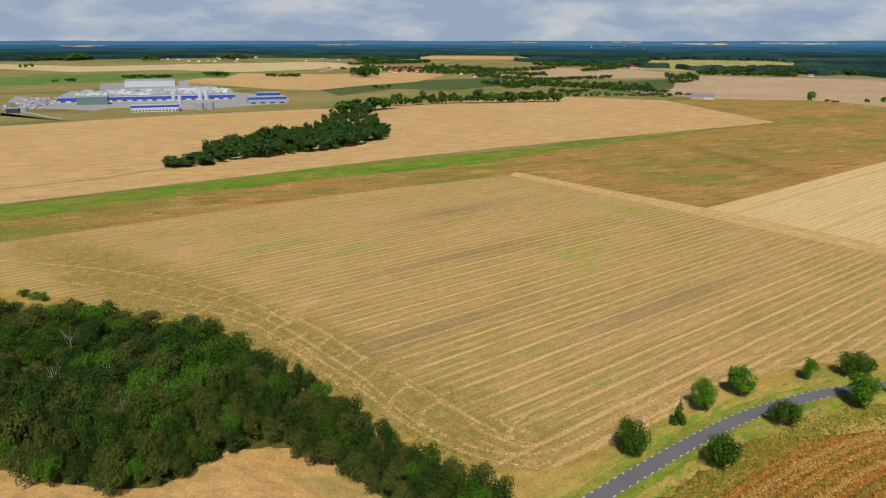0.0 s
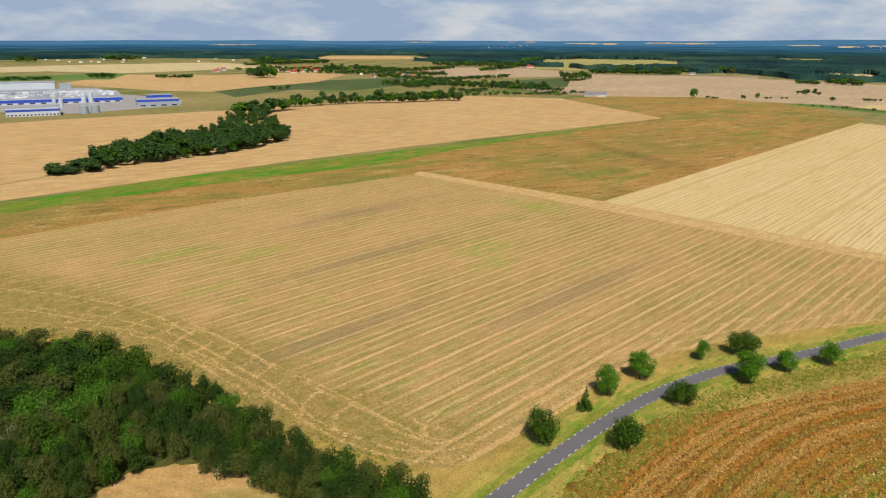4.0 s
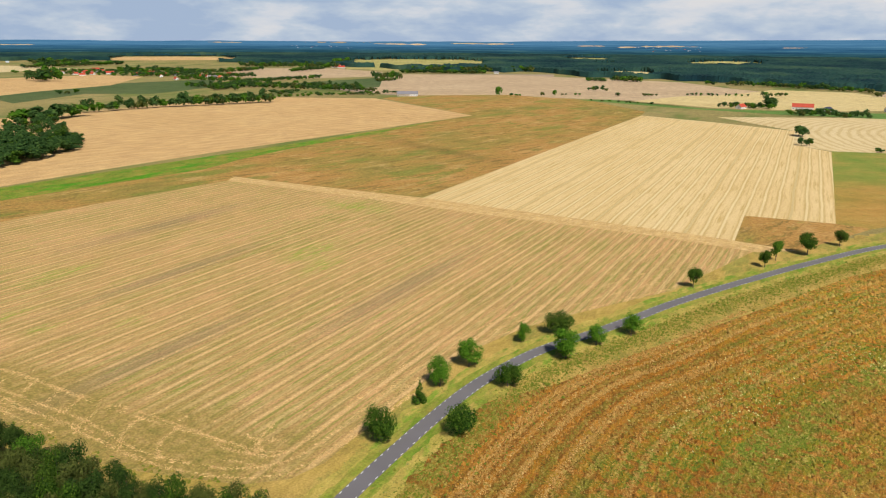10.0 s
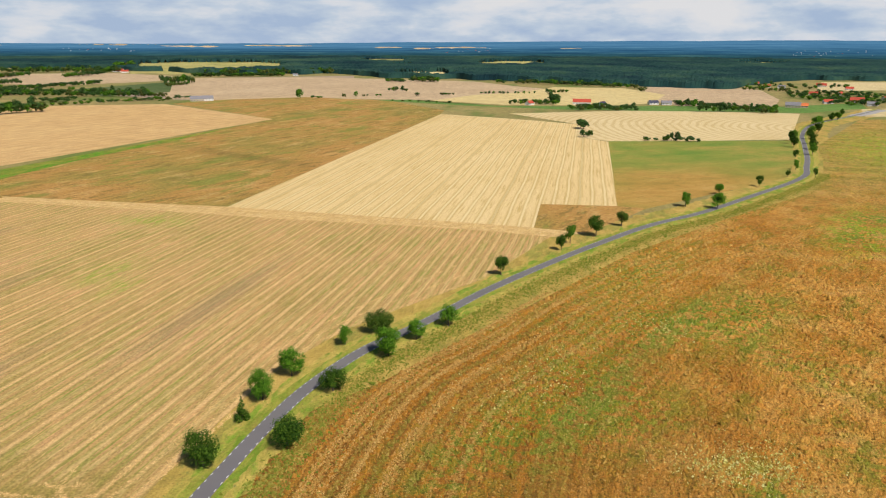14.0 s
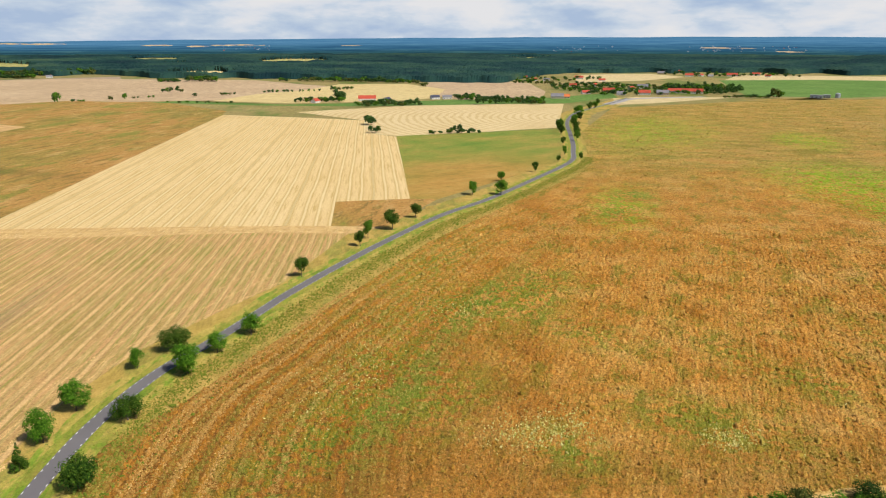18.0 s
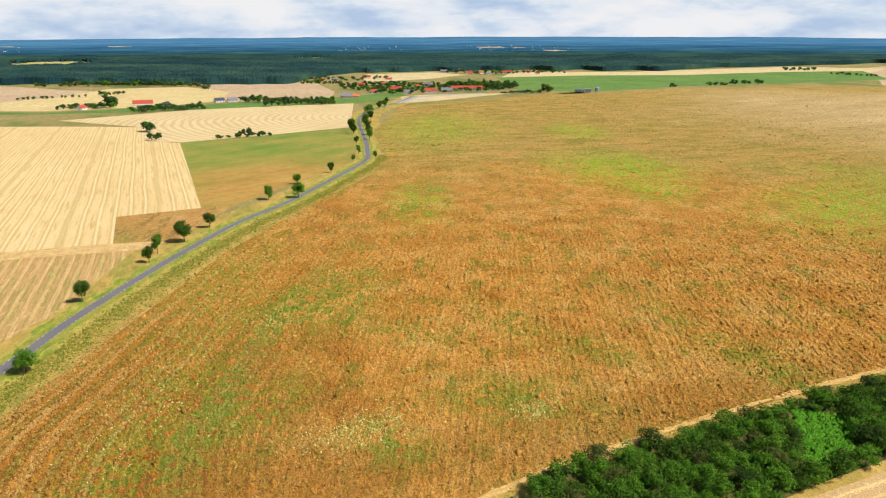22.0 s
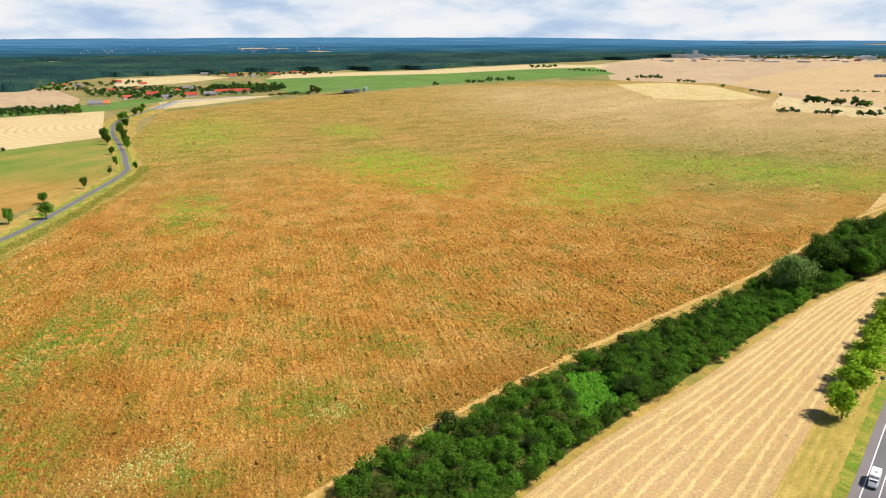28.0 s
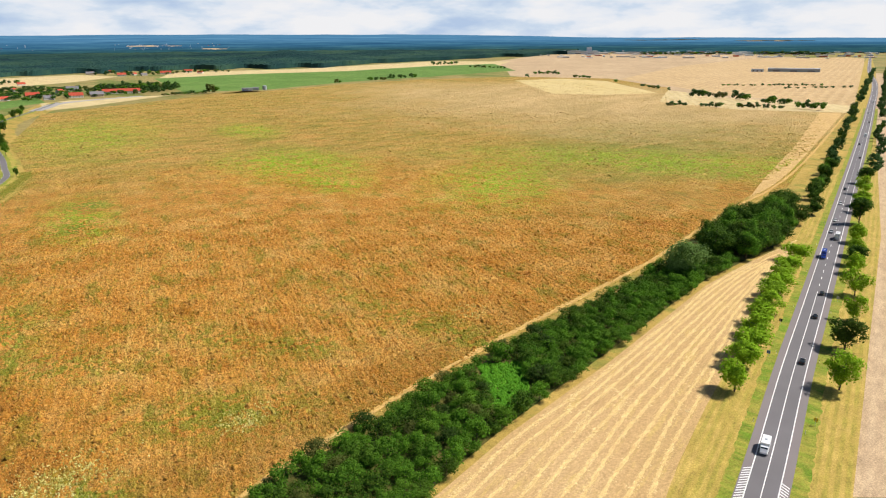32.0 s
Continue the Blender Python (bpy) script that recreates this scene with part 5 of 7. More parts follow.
def forest():
    """Far woods: one rough canopy with glades, stands of different height and a low rise."""
    r = np.random.RandomState(3)
    az = np.arange(-92, 92, 0.11)
    inv = np.linspace(0, 1, 105)
    idx = -np.ones((len(az), len(inv)), int)
    vs, fs, plan = [], [], []
    keep = np.zeros((len(az), len(inv)), bool)
    H = np.zeros(keep.shape)
    RR = np.zeros(keep.shape)
    for i, a in enumerate(az):
        R0 = np.interp(a, FOREST_AZ, FOREST_R)
        R0 *= 1 + 0.05 * noise.noise((a * 0.5, 1.0, 5.0))
        r0 = R0 if R0 < FLAT else FLAT + 2300 * (1 - math.exp((FLAT - R0) / 2300))
        r1 = FLAT + 2300 * (1 - math.exp((FLAT - max(5300.0, R0 + 500)) / 2300))
        rr = r0 + (r1 - r0) * inv
        for j, q in enumerate(rr):
            R = q if q < FLAT else FLAT - 2300 * math.log(max(1e-9, 1 - (q - FLAT) / 2300))
            RR[i, j] = R
            if R0 > 4700:
                continue
            n1 = noise.noise((a * 0.10, math.log(R) * 3.4, 2.0)) + 0.45 * noise.noise((a * 0.4, math.log(R) * 9, 7.0))
            keep[i, j] = n1 > (-0.72 if R > R0 * 1.2 else -1.2)
            for ga, gw, g0, g1 in GLADES:
                u, v = (a - ga) / gw, (2 * R - g0 - g1) / (g1 - g0)
                if u * u + v * v < 1.0 + 0.5 * noise.noise((a * 1.3, R * 0.004, 4.0)):
                    keep[i, j] = False
            stand = 4.5 * noise.noise((a * 0.55, math.log(R) * 14, 8.0))
            rise = 26.0 * math.exp(-((a - 36.2) / 2.0) ** 2 - ((R - 3900) / 500) ** 2)
            H[i, j] = 15 + stand + rise + 2.5 * noise.noise((a * 3, q * 0.02, 0)) + r.uniform(-2.0, 2.0) * min(1.0, (2700 / R) ** 2)
    solid = keep.copy()
    solid[1:-1, 1:-1] &= keep[:-2, 1:-1] & keep[2:, 1:-1] & keep[1:-1, :-2] & keep[1:-1, 2:]
    solid[:, 0] = False
    for i, a in enumerate(az):
        s, c = math.sin(radians(a)), math.cos(radians(a))
        for j in range(len(inv)):
            if keep[i, j]:
                idx[i, j] = len(vs)
                x, y, z = lift(RR[i, j] * s, RR[i, j] * c)
                vs.append((x, y, z + (H[i, j] if solid[i, j] else 0.3)))
                plan.append((a, 30 * math.log2(RR[i, j]), 0))
    for i in range(len(az) - 1):
        for j in range(len(inv) - 1):
            q = (idx[i, j], idx[i, j + 1], idx[i + 1, j + 1], idx[i + 1, j])
            if min(q) >= 0:
                fs.append(q)
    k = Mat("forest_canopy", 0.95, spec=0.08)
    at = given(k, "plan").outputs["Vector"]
    # broad dark and light bands paint cloud shade, the blue tones paint haze
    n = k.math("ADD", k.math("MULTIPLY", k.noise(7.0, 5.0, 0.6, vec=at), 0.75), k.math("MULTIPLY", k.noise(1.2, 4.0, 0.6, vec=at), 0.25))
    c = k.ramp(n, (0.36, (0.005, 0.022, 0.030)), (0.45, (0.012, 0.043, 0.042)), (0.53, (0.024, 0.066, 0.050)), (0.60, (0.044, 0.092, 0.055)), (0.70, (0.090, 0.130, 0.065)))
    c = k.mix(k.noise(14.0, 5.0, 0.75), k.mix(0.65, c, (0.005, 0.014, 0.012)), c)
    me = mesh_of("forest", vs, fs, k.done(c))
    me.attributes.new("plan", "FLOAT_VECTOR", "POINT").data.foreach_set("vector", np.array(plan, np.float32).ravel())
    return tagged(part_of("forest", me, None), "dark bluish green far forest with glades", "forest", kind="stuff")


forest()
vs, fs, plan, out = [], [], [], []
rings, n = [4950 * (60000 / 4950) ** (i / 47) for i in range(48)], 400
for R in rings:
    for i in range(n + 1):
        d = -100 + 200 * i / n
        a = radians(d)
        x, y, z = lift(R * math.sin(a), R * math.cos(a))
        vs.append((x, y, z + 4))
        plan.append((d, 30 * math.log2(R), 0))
        # distance out, steers the painted haze
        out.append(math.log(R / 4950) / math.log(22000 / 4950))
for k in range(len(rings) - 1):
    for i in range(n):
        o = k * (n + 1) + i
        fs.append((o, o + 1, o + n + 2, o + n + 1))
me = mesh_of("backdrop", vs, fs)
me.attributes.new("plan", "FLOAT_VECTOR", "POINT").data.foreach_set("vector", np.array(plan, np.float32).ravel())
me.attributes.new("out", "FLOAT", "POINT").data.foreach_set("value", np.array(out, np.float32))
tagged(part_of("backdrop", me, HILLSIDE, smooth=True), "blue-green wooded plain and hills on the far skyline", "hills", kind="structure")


def out_at(az, up):
    """How far out the land shows at that height angle below the skyline."""
    lo, hi = 5000.0, 58000.0
    for _ in range(30):
        R = math.sqrt(lo * hi)
        x, y, z = lift(R * math.sin(radians(az)), R * math.cos(radians(az)))
        if math.degrees(math.atan2(z + 5 - EYE, math.hypot(x, y))) < up:
            lo = R
        else:
            hi = R
    return lo


# pale fields and settlements far out: first and last heading, height angle, thickness in degrees
STRIPS = ((-38.7, -33.3, -0.17, 0.10), (-33.3, -29.0, -0.27, 0.13), (-27.2, -22.1, -0.22, 0.14), (-45.8, -43.2, -0.22, 0.08), (-17.4, -15.1, -0.33, 0.10), (-14.2, -12.7, -0.39, 0.12), (-12.5, -8.4, -0.31, 0.13),
          (-2.7, -1.0, -0.35, 0.08), (24.8, 28.7, -0.50, 0.08), (30.0, 31.9, -0.74, 0.10), (-78.7, -75.2, -0.53, 0.09), (-60.6, -57.1, -0.45, 0.08), (62.4, 68.4, -0.31, 0.08), (70.3, 75.6, -0.39, 0.09))
pv, pf = [], []
for a0, a1, up, thick in STRIPS:
    steps = max(4, int((a1 - a0) / 0.12))
    o = len(pv)
    for i in range(steps + 1):
        d = a0 + (a1 - a0) * i / steps
        full = math.sin(math.pi * i / steps) ** 0.4 * max(0.05, 0.62 + 0.9 * noise.noise((d * 1.7, up * 9, 2.0)))
        sway = 0.035 * noise.noise((d * 0.6, up * 5, 6.0))
        for e2 in (up + sway - thick / 2 * full, up + sway + thick / 2 * full):
            R = out_at(d, e2)
            x, y, z = lift(R * math.sin(radians(d)), R * math.cos(radians(d)))
            pv.append((x, y, z + 6))
        if i:
            pf.append((o + 2 * i - 2, o + 2 * i, o + 2 * i + 1, o + 2 * i - 1))
tagged(part_of("far_fields", mesh_of("far_fields", pv, pf), PALE), "pale far-off fields among the wooded hills", "fields", kind="structure")

# ---- weeds, straw and low growth ----
def tufts(name, xs, ys, sizes, tall, blades, material, seed, label, category, given=None):
    """Low ragged mounds of weeds standing on the ground, each a ragged star of blades."""
    r = np.random.RandomState(seed)
    n = len(xs)
    a = np.arange(5) * math.pi / 2.5 + r.uniform(-0.4, 0.4, (n, 5)) + r.uniform(0, 6, (n, 1))
    spike = np.array((1.0, 0.45, 1.0, 0.5, 0.8))
    rad = sizes[:, None] * r.uniform(0.6, 1.3, (n, 5)) * 0.75 * spike
    V = np.zeros((n, 6, 3))
    V[:, :5, 0], V[:, :5, 1] = xs[:, None] + np.cos(a) * rad, ys[:, None] + np.sin(a) * rad
    V[:, :5, 2] = r.uniform(0.05, 0.6, (n, 5)) * sizes[:, None] * tall * spike + 0.04
    V[:, 5, 0], V[:, 5, 1], V[:, 5, 2] = xs + r.normal(size=n) * sizes * 0.2, ys + r.normal(size=n) * sizes * 0.2, 0.12 + sizes * tall * r.uniform(0.5, 1.2, n)
    F = (np.arange(n) * 6)[:, None, None] + np.array([(i, (i + 1) % 5, 5) for i in range(5)])[None]
    me = bpy.data.meshes.new(name)
    me.vertices.add(6 * n)
    me.vertices.foreach_set("co", V.astype(np.float32).ravel())
    me.loops.add(15 * n)
    me.loops.foreach_set("vertex_index", F.astype(np.int32).ravel())
    me.polygons.add(5 * n)
    me.polygons.foreach_set("loop_start", np.arange(0, 15 * n, 3, dtype=np.int32))
    me.update(calc_edges=True)
    me.shade_smooth()
    me.materials.append(material)
    for key, values in (given or {}).items():
        me.attributes.new(key, "FLOAT", "POINT").data.foreach_set("value", np.repeat(values, 6).astype(np.float32))
    return tagged(new(name, me), label, category, kind="stuff")


def from_lane(x, y):
    """Distance from the lane."""
    out = np.empty(len(x))
    for i in range(0, len(x), 20000):
        out[i:i + 20000] = np.sqrt(((x[i:i + 20000, None] - LANE_XY[None, ::2, 0]) ** 2 + (y[i:i + 20000, None] - LANE_XY[None, ::2, 1]) ** 2).min(1))
    return out


def in_poly(x, y, poly):
    hit = np.zeros(len(x), bool)
    for (x0, y0), (x1, y1) in zip(poly, poly[1:] + poly[:1]):
        if y0 != y1:
            hit ^= ((y0 > y) != (y1 > y)) & (x < (x1 - x0) * (y - y0) / (y1 - y0) + x0)
    return hit


RS = np.random.RandomState(9)
LANE_XY = np.array([(p.x, p.y) for p in LANE])
FIELD = [(-86, 118), (-93, 144), (-79, 167), (-59, 195), (-40.5, 233), (-14, 281), (29, 360), (92, 450), (163, 545), (190, 600), (400, 700), (700, 420), (740, 175), (533, 143.5), (388, 146), (300, 139.5), (191, 140), (116, 137), (73, 132), (20, 123), (-30, 100)]
x, y = RS.uniform(-95, 480, 1560000), RS.uniform(95, 470, 1560000)
R = np.hypot(x, y)
ok = in_poly(x, y, FIELD) & (RS.rand(len(x)) < np.clip((175.0 / R) ** 2.0, 0, 1) * np.clip((470 - R) / 200, 0, 1))
x, y, R = x[ok], y[ok], R[ok]
# the weeds stand in drill rows: along the lane near it, along the field farther in
gap = from_lane(x, y)
x, y, R, gap = x[gap > 11], y[gap > 11], R[gap > 11], gap[gap > 11]
u = x * math.cos(radians(27)) - y * math.sin(radians(27))
own = np.where(gap < 105, gap, 500 + u)
row = np.floor(own / 2.6).astype(int)
shift = (row + 0.5) * 2.6 - own + RS.normal(0, 0.75, len(x))
x, y = x + shift * math.cos(radians(27)) * 0.8, y - shift * math.sin(radians(27)) * 0.8
BANDS = np.array((0.9, 0.9, 0.5, 0.8, 0.9, 0.9, 0.74, 0.34, 0.46, 0.6, 0.3, 0.74, 0.6, 0.22, 0.84, 0.38, 0.58, 0.3, 0.72, 0.26, 0.5, 0.16, 0.62, 0.34, 0.44, 0.2))
tone = np.where(row < len(BANDS), BANDS[np.clip(row, 0, len(BANDS) - 1)], np.where(RS.rand(4000) < 0.25, 0.78, RS.rand(4000) * 0.66)[row % 4000])
tone = np.clip(tone + RS.normal(0, 0.05, len(x)), 0, 1)
lean = np.clip((110 - gap) / 80, 0.10, 0.48)
tufts("weed_tufts", x, y, np.clip(0.40 * RS.lognormal(0, 0.45, len(x)) * (R / 230) ** 0.9, 0.2, 1.7), 0.95, 3, TUFTS, 1,
      "rust, straw and green tufts of the dry weed field", "weeds", {"tone": tone, "lean": lean})

OUTER = [(163, 545), (190, 600), (225, 720), (250, 830), (400, 1120), (830, 1240), (1090, 1280), (1340, 1260), (1500, 900), (1240, 560), (1050, 240), (730, 178), (500, 158), (420, 300)]
x, y = RS.uniform(160, 1500, 210000), RS.uniform(150, 1280, 210000)
R = np.hypot(x, y)
ok = in_poly(x, y, OUTER) & (RS.rand(len(x)) < np.clip((R - 330) / 250, 0, 1) * np.clip((600.0 / R) ** 1.2, 0, 1) * np.clip((950 - x) / 250, 0.12, 1))
tufts("outer_weeds", x[ok], y[ok], np.clip(1.3 * RS.lognormal(0, 0.45, ok.sum()) * (R[ok] / 600) ** 0.6, 0.6, 4.0), 0.36, 3, TUFTS, 11, "dull green and straw tufts farther out in the weed field", "weeds")

# green belt of tall weeds between the lane's verge and the field
px, py = [], []
for i in range(0, len(LANE) - 1):
    if 90 < LANE[i].y < 640:
        d = (LANE[i + 1] - LANE[i]).normalized()
        for _ in range(130):
            o = RS.normal(13.4, 2.7) if RS.rand() < 0.8 else RS.uniform(9, 28)
            q = LANE[i] + Vector((d.y, -d.x)) * o + d * RS.uniform(0, 4)
            px.append(q.x), py.append(q.y)
px, py = np.array(px), np.array(py)
tufts("weed_belt", px, py, 0.52 * RS.lognormal(0, 0.35, len(px)), 0.75, 3, BELT, 2, "olive green belt of tall weeds beside the lane", "weeds")

# pale umbels in drifts
ux, uy = [], []
for cx, cy, rx, ry, n in ((44, 169, 9, 5, 1300), (95, 161, 4, 3, 500), (200, 165, 6, 4, 360), (52, 180, 6, 6, 120), (166, 315, 10, 6, 160), (-8, 213, 8, 14, 420), (30, 262, 9, 6, 360), (-25, 190, 10, 16, 160), (135, 160, 30, 12, 70), (10, 240, 24, 18, 90)):
    ux.append(RS.normal(cx, rx, n)), uy.append(RS.normal(cy, ry, n))
ux, uy = np.concatenate(ux), np.concatenate(uy)
tufts("umbels", ux, uy, np.clip(0.36 * RS.lognormal(0, 0.4, len(ux)), 0.2, 0.7), 1.0, 2, UMBELS, 3, "drifts of pale yellow-white flowering umbels among the weeds", "flowers")
nx, ny = RS.uniform(138, 186, 4200), RS.uniform(102, 134, 4200)
ok = in_poly(161 + (nx - 161) / 1.25, 118 + (ny - 118) / 1.25, NETTLES)
tufts("nettle_bed", nx[ok], ny[ok], np.full(ok.sum(), 1.2), 1.1, 3, NETTLE, 4, "low bright green nettle bed inside the hedge", "nettles")
# dry golden and green growth on both sides of the hedge track
tx, ty = [], []
for p, q in zip(TRACK, TRACK[1:]):
    if p.x < 640:
        d = (q - p).normalized()
        for _ in range(34):
            o = RS.choice((-1.6, 2.3)) + RS.normal(0, 0.55)
            v = p + d * RS.uniform(0, 5) + Vector((d.y, -d.x)) * o
            tx.append(v.x), ty.append(v.y)
TRACKSIDE = plant_material("trackside_growth", (0.17, 0.17, 0.03), (0.42, 0.28, 0.06), (0.56, 0.36, 0.10))
tufts("trackside_weeds", np.array(tx), np.array(ty), np.clip(0.4 * RS.lognormal(0, 0.35, len(tx)), 0.2, 0.9), 0.8, 3, TRACKSIDE, 14, "golden and olive dry weeds beside the hedge track", "weeds")
# rough green and dry growth along the verges
gx, gy = [], []
for i in range(len(LANE) - 1):
    if 90 < LANE[i].y < 430:
        d = (LANE[i + 1] - LANE[i]).normalized()
        for _ in range(14):
            o = RS.uniform(3.4, 9) * RS.choice((-1, 1))
            q = LANE[i] + Vector((d.y, -d.x)) * o + d * RS.uniform(0, 4)
            gx.append(q.x), gy.append(q.y)
VERGE_TUFT = plant_material("verge_tufts", (0.11, 0.17, 0.025), (0.22, 0.22, 0.05), (0.36, 0.28, 0.10))
tufts("verge_grass", np.array(gx), np.array(gy), 0.6 * RS.lognormal(0, 0.3, len(gx)), 0.35, 2, VERGE_TUFT, 6, "short green and straw-coloured grass tufts on the verge", "grass")
# green weeds at the wood's foot
sx, sy = RS.uniform(-345, -85, 9000), RS.uniform(-10, 112, 9000)
WOOD_RIM = [(x * 1.04 - 2, y * 1.05 + 5) for x, y in WOOD]
ok = in_poly(sx, sy, WOOD_RIM) & ~in_poly(sx, sy, WOOD)
tufts("wood_rim", sx[ok], sy[ok], np.full(ok.sum(), 0.9), 0.8, 3, BELT, 7, "rough weeds along the rim of the wood", "weeds")


def straw_lines(name, lines, label, h=0.135, material=None, rough=0.2):
    """Loose straw lying in narrow curved lines, one heap of strips."""
    vs, fs = [], []
    for k, (pts, width) in enumerate(lines):
        v, f = strip(curve_points(pts, 1.6), -width / 2, width / 2, h + 0.005 * k, width * rough, k)
        fs += [tuple(q + len(vs) for q in t) for t in f]
        vs += v
    return tagged(part_of(name, mesh_of(name, vs, fs), material or STRAWLINE), label, "straw", kind="stuff")


def straw_rows(name, lines, label, per, size, tall, material, seed):
    """Loose straw lying in ragged rows: points and width of each row, so many handfuls a metre."""
    r = np.random.RandomState(seed)
    xs, ys = [], []
    for pts, width in lines:
        line = curve_points(pts, 1.0)
        for a, b in zip(line, line[1:]):
            d = b - a
            m = r.poisson(per * d.length * (0.35 + 0.65 * (noise.noise((a.x * 0.13, a.y * 0.13, 3.0)) > -0.22)))
            t, o = r.rand(m), r.normal(0, width * 0.3, m)
            n = Vector((d.y, -d.x)).normalized()
            xs.append(a.x + d.x * t + n.x * o), ys.append(a.y + d.y * t + n.y * o)
    xs, ys = np.concatenate(xs), np.concatenate(ys)
    return tufts(name, xs, ys, size * r.lognormal(0, 0.3, len(xs)), tall, 3, material, seed, label, "straw")


STRAWTUFT = plant_material("straw_handfuls", (0.46, 0.28, 0.10), (0.58, 0.365, 0.145), (0.67, 0.445, 0.195))
PALETUFT = plant_material("pale_straw_handfuls", (0.52, 0.36, 0.14), (0.62, 0.45, 0.20), (0.70, 0.54, 0.29))
STUBBLE_EDGE = [(-426, 43), (-423, 115), (-419, 231), (-410, 306), (-395, 390), (-290, 391), (-180, 388), (-73, 388), (-30, 380), (-58, 303), (-84, 261), (-100, 232), (-110, 200), (-113, 160), (-113, 135), (-125, 122), (-245, 118), (-262, 104), (-300, 88), (-340, 66), (-380, 34)]
rows = []
for i in range(-48, 0):
    across, run = 9.5 * i, []
    for j in range(0, 84):
        y = 20 + 4.6 * j
        x = across / math.cos(radians(1.5)) + y * math.tan(radians(1.5)) + 0.7 * noise.noise((i * 3.1, y * 0.02, 1.0))
        if inside((x, y), STUBBLE_EDGE):
            run.append((x, y))
        elif len(run) > 3:
            rows.append((run, 0.9))
            run = []
    if len(run) > 3:
        rows.append((run, 0.9))
straw_rows("combine_rows", rows, "pale straw rows left by the combine on the stubble", 2.5, 0.5, 0.2, STRAWTUFT, 21)
lines = [([(-262, 92), (-242, 100), (-211, 103), (-184, 105), (-160, 104), (-140, 103.5), (-124, 106), (-110, 112), (-103, 122), (-102, 145), (-102, 170), (-99, 200), (-88, 232), (-72, 262), (-46, 304)], 1.3),
         ([(-300, 82), (-262, 100), (-228, 108), (-196, 109), (-171, 109), (-147, 106), (-126, 109), (-114, 115), (-107, 126), (-106, 150), (-106, 175), (-102, 204), (-91, 238), (-75, 270), (-52, 312)], 1.2),
         ([(-250, 117), (-229, 117), (-206, 118), (-183, 117), (-157, 118), (-129, 120), (-119, 121)], 1.6),
         ([(-122, 119.5), (-116, 119.5), (-111.5, 124), (-110, 135), (-111, 160), (-110, 185), (-105, 212), (-94, 245), (-79, 280), (-60, 322)], 1.4),
         ([(-124, 134), (-122, 126), (-117.5, 121.5), (-112, 124)], 0.9),
         ([(-380, 20), (-340, 52), (-300, 78), (-268, 92)], 1.4), ([(-395, 35), (-350, 70), (-305, 96), (-262, 110), (-229, 112)], 1.1)]
LOOPS_A = [[(-276, 84), (-273, 88), (-281, 95), (-282, 108), (-284, 129)], [(-271, 82), (-263, 86), (-263, 91), (-270, 99), (-279, 127)], [(-249, 93), (-255, 104), (-255, 117)],
           [(-256, 103), (-248, 97), (-243, 97), (-237, 100), (-239, 107), (-245, 116), (-242, 132)], [(-247, 109), (-235, 114), (-221, 118), (-208, 118), (-189, 118), (-173, 119), (-158, 120), (-130, 120)],
           [(-230, 119), (-231, 112), (-226, 102), (-221, 100), (-210, 101), (-195, 101), (-179, 101), (-172, 100)]]
LOOPS_B = [[(-209, 118), (-204, 110), (-205, 105), (-203, 102), (-196, 103)], [(-217, 104), (-206, 106), (-188, 105), (-174, 106), (-165, 106)], [(-218, 114), (-215, 107), (-217, 104)], [(-187, 119), (-183, 111), (-184, 105)],
           [(-197, 118), (-193, 112), (-194, 107)], [(-175, 116), (-173, 110), (-169, 103)], [(-160, 119), (-158, 111), (-152, 104)], [(-146, 119), (-145, 112), (-138, 105)], [(-125, 113), (-118, 115), (-107, 117), (-102, 126), (-100, 141), (-98, 168)],
           [(-128, 125), (-122, 125), (-115, 128)], [(-124, 127), (-120, 122), (-115, 119), (-111, 125), (-111, 134), (-110, 147)], [(-131, 118), (-123, 118), (-116, 120)]]
straw_rows("straw_swaths", lines + [(p, 1.3) for p in LOOPS_A + LOOPS_B], "loose straw-coloured wheel lines and loops on the headland", 11.0, 0.46, 0.16, STRAWTUFT, 22)
straw_rows("headland_lines", [([(-396 + k, 396 + 3.2 * i), (-300, 397 + 3.1 * i), (-180, 393 + 3.2 * i), (-73, 393.5 + 3.0 * i), (-20 + 4 * i, 389 + 2.6 * i)], 1.0) for i, k in ((0, 0), (1, -3), (2, -5), (3.6, -8))],
            "pale straw lines on the strip between two fields", 5.0, 0.55, 0.2, PALETUFT, 24)
# swaths of the cut wedge: between the hedge edge and the road edge, drawing together at the far end
UPPER = curve_points([(90, 96), (104.5, 95), (138, 98), (197, 99), (292, 103.5), (340.5, 100), (380, 93.5)], 3.0)
LOWER = curve_points([(120, 50), (136, 54.5), (188.5, 65), (260, 76), (300, 80.5), (345, 86.5), (380, 92.5)], 3.0)
rr = random.Random(77)
rows = []
for i in range(10):
    f, pts = (i + 0.45 + rr.uniform(-0.12, 0.12)) / 10, []
    last = rr.uniform(0.80, 0.97)
    for j in range(25):
        s = last * j / 24
        a, b = UPPER[int(s * (len(UPPER) - 1))], LOWER[int(s * (len(LOWER) - 1))]
        q = a.lerp(b, f + 0.008 * math.sin(j * 0.9 + i * 2.1))
        pts.append((q.x, q.y + 0.3 * math.sin(j * 0.37 + i)))
    rows.append((pts, 2.0 - 0.5 * abs(f - 0.5)))
straw_lines("cut_swath_beds", [(p, w * 0.5) for p, w in rows], "flat beds of pale yellow cut straw along the wedge", 0.135, RIDGE, 0.3)
